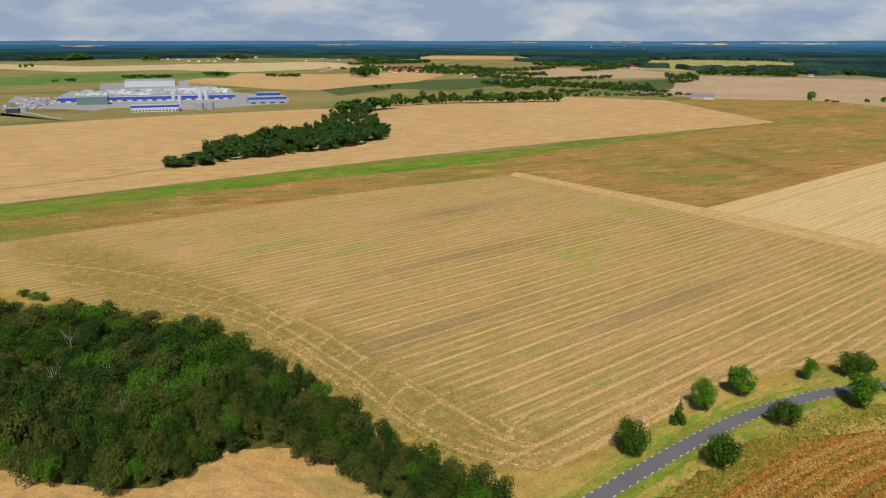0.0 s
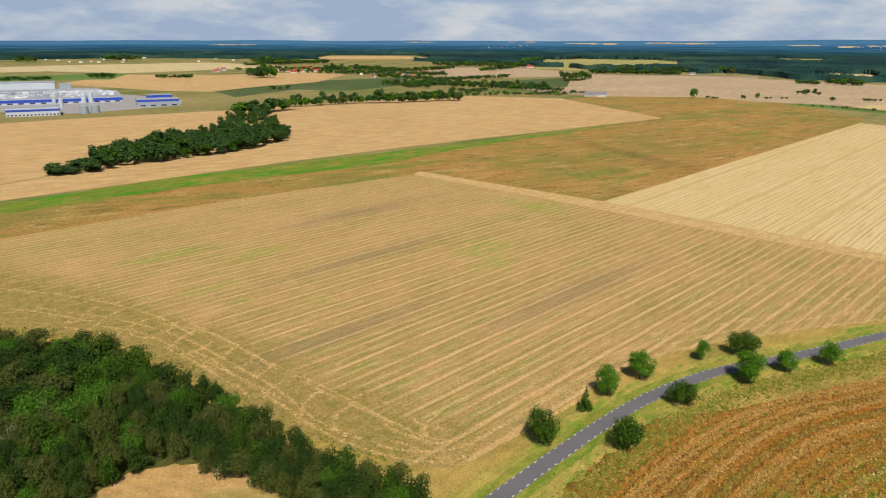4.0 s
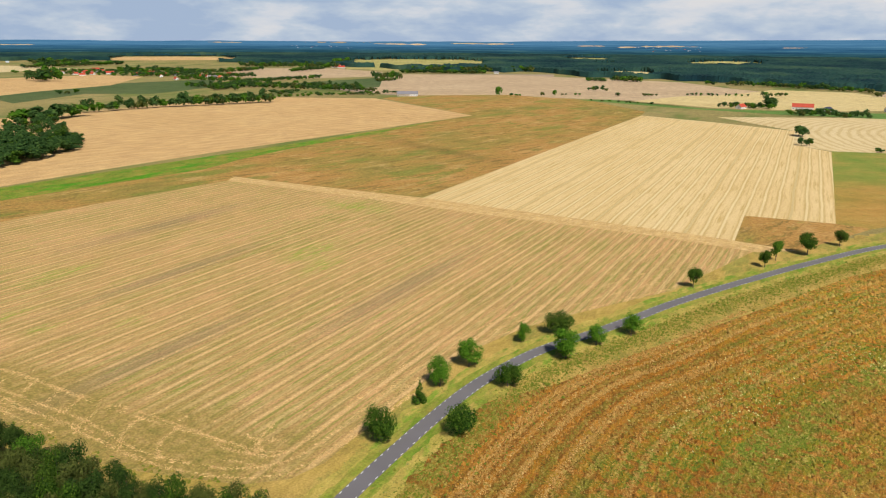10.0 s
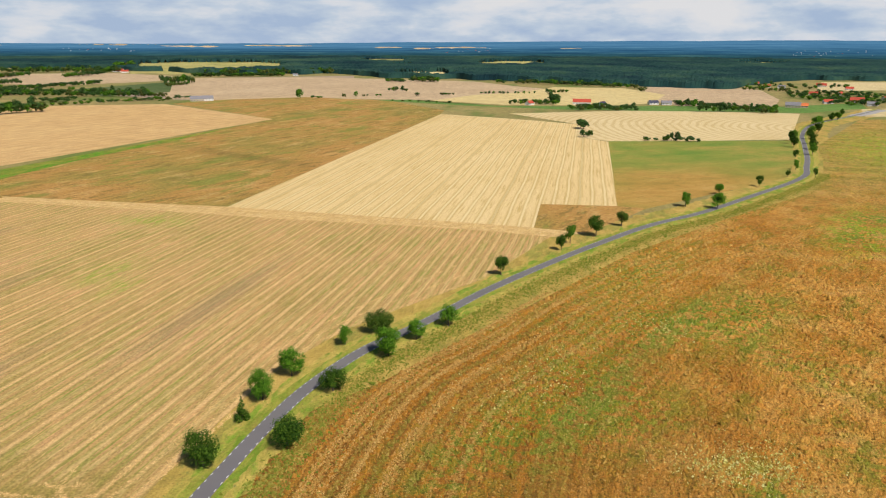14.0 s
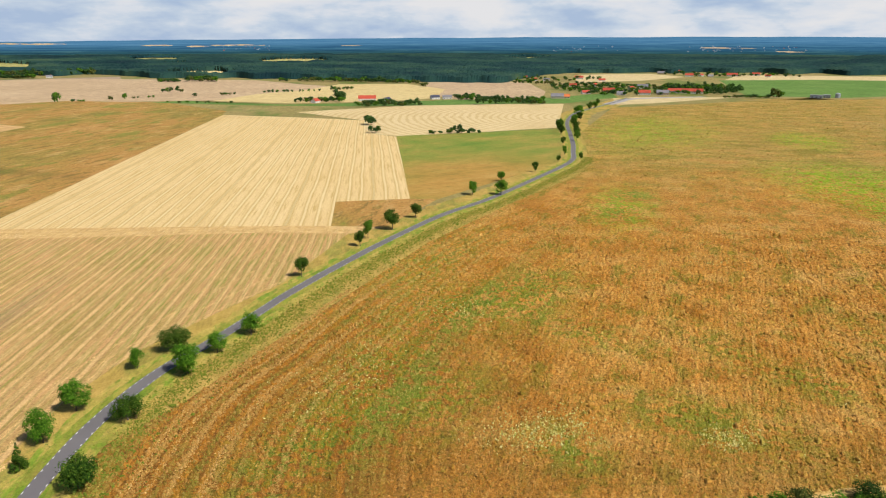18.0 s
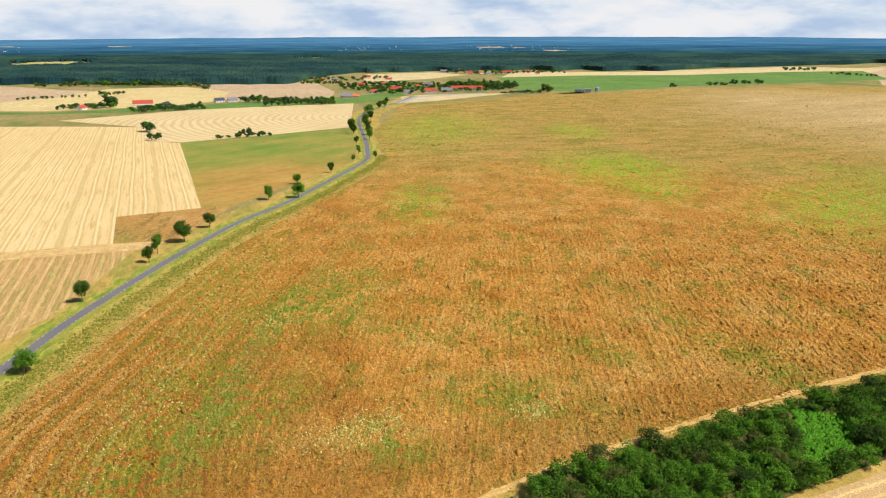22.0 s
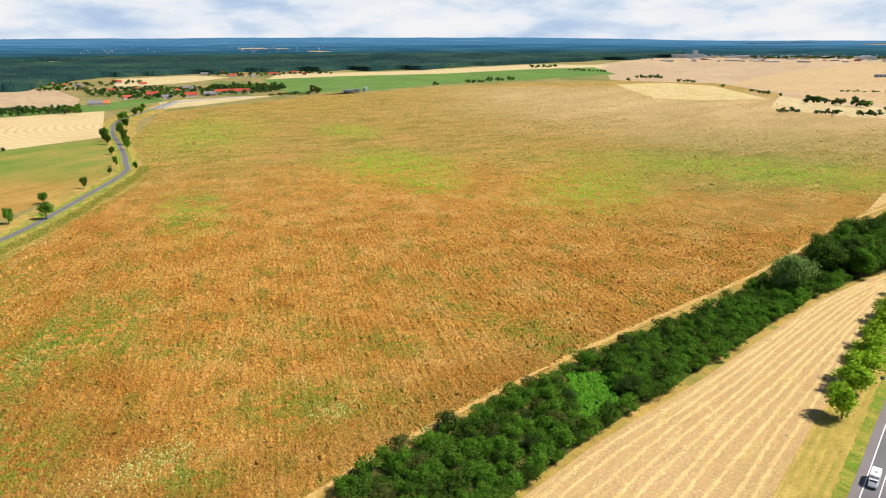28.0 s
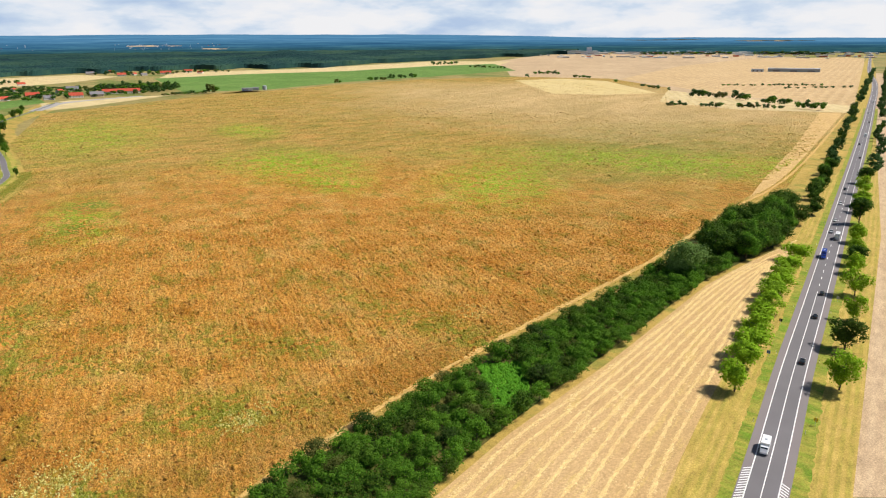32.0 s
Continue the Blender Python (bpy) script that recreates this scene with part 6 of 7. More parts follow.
straw_rows("cut_swaths", [(p, w * 0.95) for p, w in rows], "pale yellow swaths of cut straw along the wedge", 13.0, 0.42, 0.18, PALETUFT, 23)
straw_rows("turn_marks", [([(160, 93.5), (169, 97), (177, 96), (180.5, 91), (177, 85), (168, 82), (157, 82), (134, 79)], 1.5), ([(150, 86), (160, 87.5), (170, 91)], 1.1),
                           ([(300, 101), (330, 97), (352, 90)], 1.3), ([(392, 96), (350, 100), (296, 103), (200, 98), (139, 96), (104, 93)], 1.2), ([(318, 86), (330, 92), (345, 95)], 0.9),
                           ([(-108, 70), (-118, 66), (-130, 63.5), (-140, 65)], 1.6), ([(-147, 73), (-144, 60), (-147, 45), (-156, 28), (-172, 12)], 1.8), ([(-118, 70), (-128, 58), (-136, 40), (-150, 15)], 1.4)],
            "pale curved turning marks on the cut straw", 13.0, 0.45, 0.2, PALETUFT, 25)
fx, fy = [], []
for o, y0, y1 in ((22.5, 120, 300), (27.5, 120, 270), (33, 118, 330), (41, 120, 250)):
    for i in range(0, len(LANE) - 1):
        if y0 < LANE[i].y < y1:
            d = (LANE[i + 1] - LANE[i]).normalized()
            for _ in range(56):
                q = LANE[i] + Vector((d.y, -d.x)) * (o + RS.normal(0, 0.6)) + d * RS.uniform(0, 4)
                fx.append(q.x), fy.append(q.y)
TAN = plant_material("tan_tufts", (0.30, 0.155, 0.032), (0.39, 0.23, 0.065), (0.47, 0.31, 0.11))
tufts("flattened_rows", np.array(fx), np.array(fy), np.clip(0.30 * RS.lognormal(0, 0.35, len(fx)), 0.15, 0.6), 1.1, 3, TAN, 8, "tan dry rows in the weeds along the lane", "weeds")

# ---- buildings ----
WHITEWALL = plain("rendered_wall", (0.72, 0.70, 0.66), 0.8, dirt=0.1, size=1.0)
TAN_WALL = plain("tan_wall", (0.50, 0.42, 0.32), 0.85, dirt=0.15, size=1.0)
TILES = plain("red_roof_tiles", (0.50, 0.075, 0.035), 0.8, dirt=0.25, size=0.8)
ORANGE = plain("orange_roof_tiles", (0.68, 0.18, 0.05), 0.8, dirt=0.2, size=0.8)
SLATE = plain("grey_roof", (0.22, 0.21, 0.22), 0.8, dirt=0.2, size=0.8)
DARKROOF = plain("dark_blue_roof", (0.045, 0.05, 0.085), 0.6, dirt=0.2, size=0.8)
PANE = plain("window_glass", (0.03, 0.04, 0.05), 0.12, spec=0.6, dirt=0.1)
CLAD = plain("white_cladding", (0.52, 0.56, 0.60), 0.45, dirt=0.06, size=2.0)
GREYCLAD = plain("grey_cladding", (0.32, 0.36, 0.39), 0.5, dirt=0.08, size=2.0)
BLUECLAD = plain("blue_cladding", (0.025, 0.07, 0.42), 0.45, dirt=0.08, size=2.0)
FLATROOF = plain("flat_roof", (0.36, 0.37, 0.38), 0.85, dirt=0.15, size=3.0)
CONCRETE = plain("yard_concrete", (0.36, 0.34, 0.32), 0.9, dirt=0.15, size=4.0)
GLAZING = plain("green_glazing", (0.12, 0.20, 0.19), 0.15, spec=0.6, dirt=0.1)


def box(bm, x0, x1, y0, y1, z0, z1):
    v = [bm.verts.new(p) for p in ((x0, y0, z0), (x1, y0, z0), (x1, y1, z0), (x0, y1, z0), (x0, y0, z1), (x1, y0, z1), (x1, y1, z1), (x0, y1, z1))]
    for f in ((3, 2, 1, 0), (4, 5, 6, 7), (0, 1, 5, 4), (1, 2, 6, 5), (2, 3, 7, 6), (3, 0, 4, 7)):
        bm.faces.new([v[i] for i in f])


def box_mesh(name, dims, material, bevel=0.0):
    bm = bmesh.new()
    box(bm, *dims)
    if bevel:
        bmesh.ops.bevel(bm, geom=bm.edges[:], offset=bevel, segments=1, affect="EDGES")
    me = bpy.data.meshes.new(name)
    bm.to_mesh(me)
    bm.free()
    me.materials.append(material)
    return me


def house_meshes(length, depth, eaves, ridge, wall, roof):
    """Shared meshes of one house kind: name, mesh, label."""
    a, b = length / 2, depth / 2
    vs = [(-a, -b, -0.3), (a, -b, -0.3), (a, b, -0.3), (-a, b, -0.3), (-a, -b, eaves), (a, -b, eaves), (a, b, eaves), (-a, b, eaves), (-a, 0, ridge), (a, 0, ridge)]
    fs = [(0, 1, 5, 4), (2, 3, 7, 6), (1, 2, 6, 9, 5), (3, 0, 4, 8, 7), (3, 2, 1, 0), (4, 5, 9, 8), (6, 7, 8, 9)]
    out = [("wall", mesh_of("wall", vs, fs, wall), "")]
    o, t = 0.5, 0.3
    k = (ridge - eaves) / b
    rv = []
    for z in (0.02, t):
        for x in (-a - o, a + o):
            rv += [(x, -b - o, eaves - o * k + z), (x, 0, ridge + z), (x, b + o, eaves - o * k + z)]
    rf = [(6, 9, 10, 7), (7, 10, 11, 8), (0, 1, 4, 3), (1, 2, 5, 4), (0, 3, 9, 6), (2, 8, 11, 5), (0, 6, 7, 1), (1, 7, 8, 2), (3, 4, 10, 9), (4, 5, 11, 10)]
    out.append(("roof", mesh_of("roof", rv, rf, roof), ""))
    out.append(("chimney", box_mesh("chimney", (a * 0.35, a * 0.35 + 0.9, -0.4, 0.4, ridge - 0.8, ridge + 1.1), ORANGE), "brick chimney"))
    n = max(2, int(length / 4.5))
    for s in (-1, 1):
        for i in range(n):
            x = -a + (i + 0.5) * length / n
            out.append(("window", box_mesh("window", (x - 0.6, x + 0.6, s * b - 0.05, s * b + 0.05, 1.0, 2.3), PANE), ""))
    out.append(("door", box_mesh("door", (-a - 0.05, -a + 0.05, -0.5, 0.5, 0, 2.05), DARKROOF), "dark door"))
    return out


HOUSES = {}
LOOKS = {"r": (WHITEWALL, TILES, "rendered house with a red tiled gable roof"), "o": (TAN_WALL, ORANGE, "tan house with an orange tiled roof"),
         "w": (WHITEWALL, SLATE, "white house with a grey gable roof"), "g": (TAN_WALL, SLATE, "long farm building with a grey roof"),
         "d": (WHITEWALL, DARKROOF, "new white house with a dark roof")}


def house(x, y, length, look_key, turn, group="village houses"):
    size = min((12, 17, 24, 32, 70), key=lambda s: abs(s - length))
    key = (size, look_key)
    if key not in HOUSES:
        d = 9.5 if size < 20 else 12.0
        e = 3.6 if size < 20 else 4.5
        HOUSES[key] = house_meshes(size, d, e, e + d * 0.42, LOOKS[look_key][0], LOOKS[look_key][1])
    top = tagged(new("house"), LOOKS[look_key][2] + (" in the village" if group == "village houses" else " out in the fields"), "house", group)
    px, py, pz = lift(x, y)
    top.matrix_basis = pose(px, py, pz, 0, 0, turn)
    for name, me, label in HOUSES[key]:
        ob = new(name, me)
        ob.parent = top
        if label:
            ob["label"] = label


rh = random.Random(77)
VILLAGE_A = [(358, 2004, 17, "w"), (379, 2022, 15, "w"), (435, 2087, 16, "r"), (435, 1954, 19, "r"), (465, 1934, 19, "w"), (470, 1680, 16, "r"), (583, 2025, 21, "r"), (432, 1446, 15, "r"), (528, 1693, 12, "r"),
             (494, 1485, 23, "r"), (612, 1902, 19, "r"), (494, 1406, 15, "w"), (573, 1565, 19, "r"), (616, 1610, 22, "w"), (545, 1412, 27, "r"), (582, 1408, 25, "g"), (648, 1449, 71, "r")]
VILLAGE_B = [(943, 2309, 28, "g"), (1019, 2367, 42, "r"), (966, 2142, 23, "r"), (1012, 2159, 17, "r"), (1017, 2107, 17, "g"), (1106, 2145, 31, "r"), (1204, 2183, 28, "r"), (1191, 2086, 16, "r"),
             (360, 1337, 15, "o"), (343, 1332, 25, "g"), (-109, 1274, 15, "r"), (-18, 1311, 30, "r"), (18, 1286, 15, "d"), (109, 1338, 17, "d"), (132, 1338, 17, "w")]
for x, y, w, key in VILLAGE_A + VILLAGE_B:
    house(x, y, w, key, -math.degrees(math.atan2(x, y)) + rh.choice((0, 10, -20, 25, 60)) * (0 if w > 20 else 1))
for x, y, w, key in ((-709, 1215, 23, "w"), (-722, 1204, 23, "g"), (-969, 2229, 16, "w"), (-606, 2400, 16, "w"), (-2091, 1421, 17, "r"), (-1995, 1402, 17, "r"), (-2090, 1506, 17, "r"), (-2195, 1621, 24, "r"), (-1940, 1480, 24, "r"),
                     (-1916, 1369, 17, "r"), (-1840, 1547, 24, "r"), (-1757, 1524, 17, "r"), (-1799, 1465, 24, "r"), (-1765, 1581, 17, "r"), (-1737, 2377, 32, "r"), (-1654, 2296, 24, "r"), (-1714, 2340, 32, "r")):
    house(x, y, w, key, -math.degrees(math.atan2(x, y)) + rh.choice((0, 15, -20)), "far farmsteads")

for i in range(34):
    az, R0 = (rh.uniform(-60.5, -52.5), rh.uniform(2350, 2700)) if i < 20 else (rh.uniform(-50, -43.5), rh.uniform(2020, 2300))
    house(R0 * math.sin(radians(az)), R0 * math.cos(radians(az)), rh.choice((12, 17, 24)), rh.choice("rrrowg"), rh.uniform(0, 180), "far farmsteads")
# village gardens
green = []
for x, y in scatter([(440, 1400), (480, 1390), (700, 1400), (760, 1440), (700, 1640), (560, 1760), (440, 1760), (400, 1600)], 17, 51):
    green.append(("clump", x, y, rh.uniform(11, 17), rh.uniform(6, 10)))
for x, y in scatter([(640, 1480), (760, 1440), (800, 1500), (740, 1600), (660, 1590)], 14, 53):
    green.append(("clump", x, y, rh.uniform(13, 18), rh.uniform(12, 17)))
for x, y in scatter([(330, 1900), (480, 1880), (640, 1960), (620, 2060), (360, 2080)], 27, 52):
    green.append(("clump", x, y, rh.uniform(11, 16), rh.uniform(7, 12)))
for x, y in scatter([(930, 2250), (1000, 2120), (1300, 2070), (1320, 2180), (1060, 2380)], 30, 54):
    green.append(("clump", x, y, rh.uniform(12, 18), rh.uniform(8, 13)))
for x, y in scatter([(-2250, 1350), (-1750, 1400), (-1700, 1620), (-2150, 1720)], 27, 55):
    green.append(("clump", x, y, rh.uniform(13, 20), rh.uniform(8, 13)))
mass("village_gardens", green, "dark green garden trees round the village houses", "trees")

# the factory
FU = Vector((math.sin(radians(20)), math.cos(radians(20))))      # along its front
FV = Vector((-math.cos(radians(20)), math.sin(radians(20))))     # away from the front


def block(name, x, y, length, depth, height, wall, label, band=None, roof=None, windows=0, bandz=(0.35, 0.85)):
    """A works building: walls, parapet roof, a coloured band, window strip and doors. (x, y): middle of its front."""
    top = tagged(new(name), label, "factory building", "factory buildings")
    top.matrix_basis = pose(x, y, 0, 0, 0, 70.0)
    a = length / 2
    part_of("wall", box_mesh("wall", (-a, a, 0, depth, -0.3, height), wall), None, top)
    part_of("roof", box_mesh("roof", (-a - 0.3, a + 0.3, -0.3, depth + 0.3, height, height + 0.5), roof or FLATROOF), None, top)
    if band:
        for dims in ((-a - 0.15, a + 0.15, -0.15, 0.05, height * bandz[0], height * bandz[1]), (a - 0.05, a + 0.15, 0.06, depth, height * bandz[0], height * bandz[1])):
            part_of("band", box_mesh("band", dims, band), None, top, "blue cladding band")
    for i in range(windows):
        x0 = -a + (i + 0.25) * length / windows
        part_of("window", box_mesh("window", (x0, x0 + length / windows * 0.5, -0.2, 0.02, 1.0, min(3.0, height * 0.32)), PANE), None, top)
    return top


block("hall", -1283, 389, 287, 150, 9.5, CLAD, "long white factory hall with a blue band", BLUECLAD, windows=18)
block("glass_foyer", -1265, 292, 46, 30, 12.5, GLAZING, "green glazed entrance building of the factory", roof=GREYCLAD)
block("high_bay", -1480, 453, 94, 60, 24, CLAD, "tall white windowless warehouse block of the factory")
block("tower_annex", -1455, 512, 20, 30, 21, GREYCLAD, "grey tower annex of the tall warehouse")
block("grey_hall", -1531, 395, 46, 50, 15, GREYCLAD, "grey factory hall behind the long hall")
block("office", -1088, 336, 66, 35, 12, CLAD, "white office building with a blue band and windows", BLUECLAD, windows=14, bandz=(0.55, 0.8))
block("blue_shed", -1110, 528, 63, 40, 11, GREYCLAD, "pale grey shed with a blue upper part", BLUECLAD, windows=4, bandz=(0.7, 1.0))
block("blue_upper", -1140, 545, 38, 22, 15.5, BLUECLAD, "blue upper storey of the grey shed")
block("dark_shed", -1192, 166, 16, 14, 6.5, DARKROOF, "dark shed beside the car park")
block("rear_hall", -1420, 470, 170, 50, 12, CLAD, "white rear hall of the factory", windows=8)


def silo(x, y, d, h, label, material):
    top = tagged(new("silo"), label, "silo", "factory silos")
    top.matrix_basis = pose(x, y, 0)
    for name, r1, r2, z0, z1 in (("shell", d / 2, d / 2, -0.3, h), ("cap", d / 2, d * 0.12, h, h + d * 0.16)):
        bm = bmesh.new()
        bmesh.ops.create_cone(bm, cap_ends=True, segments=20, radius1=r1, radius2=r2, depth=z1 - z0, matrix=Matrix.Translation((0, 0, (z0 + z1) / 2)))
        part(name, bm, material, top)
    for z in (h * 0.33, h * 0.66):
        bm = bmesh.new()
        bmesh.ops.create_cone(bm, cap_ends=True, segments=20, radius1=d / 2 + 0.12, radius2=d / 2 + 0.12, depth=0.35, matrix=Matrix.Translation((0, 0, z)))
        part("hoop", bm, GREYCLAD, top)


for x, y, d, h in ((-1077, 400, 12, 11), (-1077, 416, 12, 11), (-1198, 402, 6, 14), (-1193, 410, 6, 14), (-1255, 468, 8, 17), (-1251, 478, 8, 17), (-1193, 182, 11, 8)):
    silo(x, y, d, h, "pale grey round steel silo of the factory", GREYCLAD if d > 10 else CLAD)
# roof plant: many small white units on the halls
vs, fs = [], []
for i in range(260):
    u, v = rh.uniform(-120, 135), rh.uniform(8, 140)
    c = Vector((-1283, 389)) + FU * u + FV * v
    s, hh = rh.uniform(1.5, 6), rh.uniform(1.0, 4.5)
    o = len(vs)
    for z in (9.9, 9.9 + hh):
        for p, q in ((-1, -1), (1, -1), (1, 1), (-1, 1)):
            e2 = c + FU * p * s + FV * q * s * 0.6
            vs.append((e2.x, e2.y, z))
    fs += [tuple(o + k for k in f) for f in ((4, 5, 6, 7), (0, 1, 5, 4), (1, 2, 6, 5), (2, 3, 7, 6), (3, 0, 4, 7))]
k = Mat("roof_units", 0.6)
UNITS = k.done(k.ramp(k.island(), (0.0, (0.22, 0.25, 0.28)), (0.5, (0.45, 0.48, 0.50)), (1.0, (0.72, 0.72, 0.72))))
tagged(part_of("roof_units", mesh_of("roof_units", vs, fs), UNITS), "white and grey ventilation units on the factory roofs", "roof units", kind="stuff")
land("factory_yard_paving", [(-1150, 275), (-1105, 330), (-1085, 410), (-1100, 560), (-1190, 610), (-1300, 615), (-1420, 590), (-1450, 310), (-1390, 230), (-1250, 215)], CONCRETE, 0.2, "grey concrete yard round the factory", "yard")
land("factory_lawn", [(-1070, 225), (-1115, 230), (-1190, 300), (-1170, 330), (-1100, 300), (-1060, 290)], EARTH, 0.35, "dry lawn in front of the factory", "lawn")
land("car_park", [(-1210, 240), (-1330, 262), (-1460, 262), (-1540, 225), (-1400, 190), (-1260, 200)], CONCRETE, 0.4, "grey car park beside the factory", "car park")
vs, fs = strip(curve_points([(-1055, 205), (-1110, 195), (-1230, 178), (-1500, 140)], 20), -4, 4, 0.45)
tagged(part_of("factory_road", mesh_of("factory_road", vs, fs), CONCRETE), "pale concrete access road of the factory", "road", kind="structure")

# works and halls out on the plain, and the far town
vs, fs = [], []


def rough_block(x, y, length, depth, height, az):
    px, py, pz = lift(x, y)
    u, v = Vector((math.sin(az), math.cos(az))), Vector((-math.cos(az), math.sin(az)))
    o = len(vs)
    for z in (pz - 3, pz + height):
        for p, q in ((-1, -1), (1, -1), (1, 1), (-1, 1)):
            c = Vector((px, py)) + u * p * length / 2 + v * q * depth / 2
            vs.append((c.x, c.y, z))
    fs.extend(tuple(o + k for k in f) for f in ((4, 5, 6, 7), (0, 1, 5, 4), (1, 2, 6, 5), (2, 3, 7, 6), (3, 0, 4, 7)))


for i in range(150):
    az = radians(rh.uniform(56, 80))
    R0 = rh.uniform(3700, 5200)
    rough_block(R0 * math.sin(az), R0 * math.cos(az), rh.uniform(10, 40), rh.uniform(10, 25), rh.uniform(3, 7), az + 1.57)
for i in range(26):
    az = radians(rh.uniform(56, 76))
    rough_block(4600 * math.sin(az), 4600 * math.cos(az), rh.uniform(50, 130), 40, rh.uniform(5, 10), az + 1.57)
for lo, hi, n, Ra, Rb in ((-72, -58, 16, 3500, 4300), (-13, -8, 20, 8000, 13000), (14, 19, 24, 7000, 12000), (24, 32, 50, 7500, 12000), (-40, -34, 14, 9000, 14000)):
    for i in range(n):
        az = radians(rh.uniform(lo, hi))
        R0 = rh.uniform(Ra, Rb)
        rough_block(R0 * math.sin(az), R0 * math.cos(az), rh.uniform(9, 16) * (0.55 if Ra > 5000 else 1), 10, rh.uniform(3, 6) + (1 if Ra > 5000 else 0), az + 1.57)
k = Mat("town_walls", 0.8)
TOWN = k.done(k.ramp(k.island(), (0.0, (0.40, 0.10, 0.05)), (0.14, (0.50, 0.14, 0.07)), (0.18, (0.55, 0.53, 0.50)), (0.7, (0.75, 0.75, 0.74)), (1.0, (0.45, 0.50, 0.56))))
tagged(part_of("far_town", mesh_of("far_town", vs, fs), TOWN), "white and red far-off town and industrial halls", "town", kind="stuff")
for (x, y), length, depth, height, wall, label in (((2300, 640), 140, 45, 9, GREYCLAD, "long low grey hall alone on the plain"), ((2250, 728), 34, 20, 7, CLAD, "small white annex beside the long hall"),
                                                   ((3935, 2365), 200, 60, 15, CLAD, "large white works building on the skyline"), ((4020, 2335), 26, 26, 32, CLAD, "tall white works tower on the skyline"),
                                                   ((846, 1301), 22, 12, 5, CLAD, "low white pump house in the green field"), ((866, 1299), 12, 9, 5.5, GREYCLAD, "small grey shed beside the pump house")):
    top = tagged(new("works_hall"), label, "hall", "halls on the plain")
    px, py, pz = lift(x, y)
    top.matrix_basis = pose(px, py, pz, 0, 0, -math.degrees(math.atan2(x, y)))
    part_of("wall", box_mesh("wall", (-length / 2, length / 2, -depth / 2, depth / 2, -3, height), wall), None, top)
    part_of("roof", box_mesh("roof", (-length / 2 - 0.5, length / 2 + 0.5, -depth / 2 - 0.5, depth / 2 + 0.5, height, height + 0.8), FLATROOF), None, top)
    for i in range(3):
        w = length / 3
        part_of("door", box_mesh("door", (-length / 2 + w * (i + 0.3), -length / 2 + w * (i + 0.7), -depth / 2 - 0.3, -depth / 2 + 0.2, 0, min(4.5, height * 0.6)), SLATE), None, top)
silo(888, 1299, 9, 8, "grey slurry tank in the green field", GREYCLAD)
# road mouth at the village
vs, fs = strip(curve_points([(395, 1195), (430, 1245), (470, 1300), (540, 1330), (640, 1345)], 12), -9, 12, 0.25)
tagged(part_of("village_road", mesh_of("village_road", vs, fs), CONCRETE), "pale road mouth at the edge of the village", "road", kind="structure")

# ---- traffic on the main road, at rest ----
def paint_of(name, colour):
    return plain(name, colour, 0.25, spec=0.6, dirt=0.05)


CARPAINT = {"black": paint_of("black_paint", (0.012, 0.012, 0.014)), "white": paint_of("white_paint", (0.78, 0.78, 0.78)), "blue": paint_of("blue_paint", (0.02, 0.06, 0.35)), "silver": paint_of("silver_paint", (0.45, 0.46, 0.48))}
RUBBER = plain("rubber", (0.02, 0.02, 0.02), 0.9)
RIM = plain("alloy_rim", (0.5, 0.5, 0.52), 0.3, 0.9)
LIGHTGLASS = plain("headlight_glass", (0.7, 0.7, 0.7), 0.15, spec=0.6)
REARGLASS = plain("rear_light", (0.35, 0.01, 0.01), 0.2, spec=0.6)


def loft(sections, material, name):
    """A body from cross-sections: x, half width low, half width high, floor, top."""
    bm = bmesh.new()
    rings = []
    for x, wl, wh, z0, z1 in sections:
        rings.append([bm.verts.new(p) for p in ((x, -wl, z0), (x, wl, z0), (x, wl * 1.02, (z0 + z1) / 2), (x, wh, z1), (x, -wh, z1), (x, -wl * 1.02, (z0 + z1) / 2))])
    for a, b in zip(rings, rings[1:]):
        for i in range(6):
            bm.faces.new((a[i], a[(i + 1) % 6], b[(i + 1) % 6], b[i]))
    bm.faces.new(rings[0][::-1]), bm.faces.new(rings[-1])
    bmesh.ops.recalc_face_normals(bm, faces=bm.faces[:])
    me = bpy.data.meshes.new(name)
    bm.to_mesh(me)
    bm.free()
    me.materials.append(material)
    return me


def wheel_mesh(r, w, material, name):
    bm = bmesh.new()
    bmesh.ops.create_cone(bm, cap_ends=True, segments=18, radius1=r, radius2=r, depth=w, matrix=Matrix.Rotation(math.pi / 2, 4, "X"))
    me = bpy.data.meshes.new(name)
    bm.to_mesh(me)
    bm.free()
    me.materials.append(material)
    return me


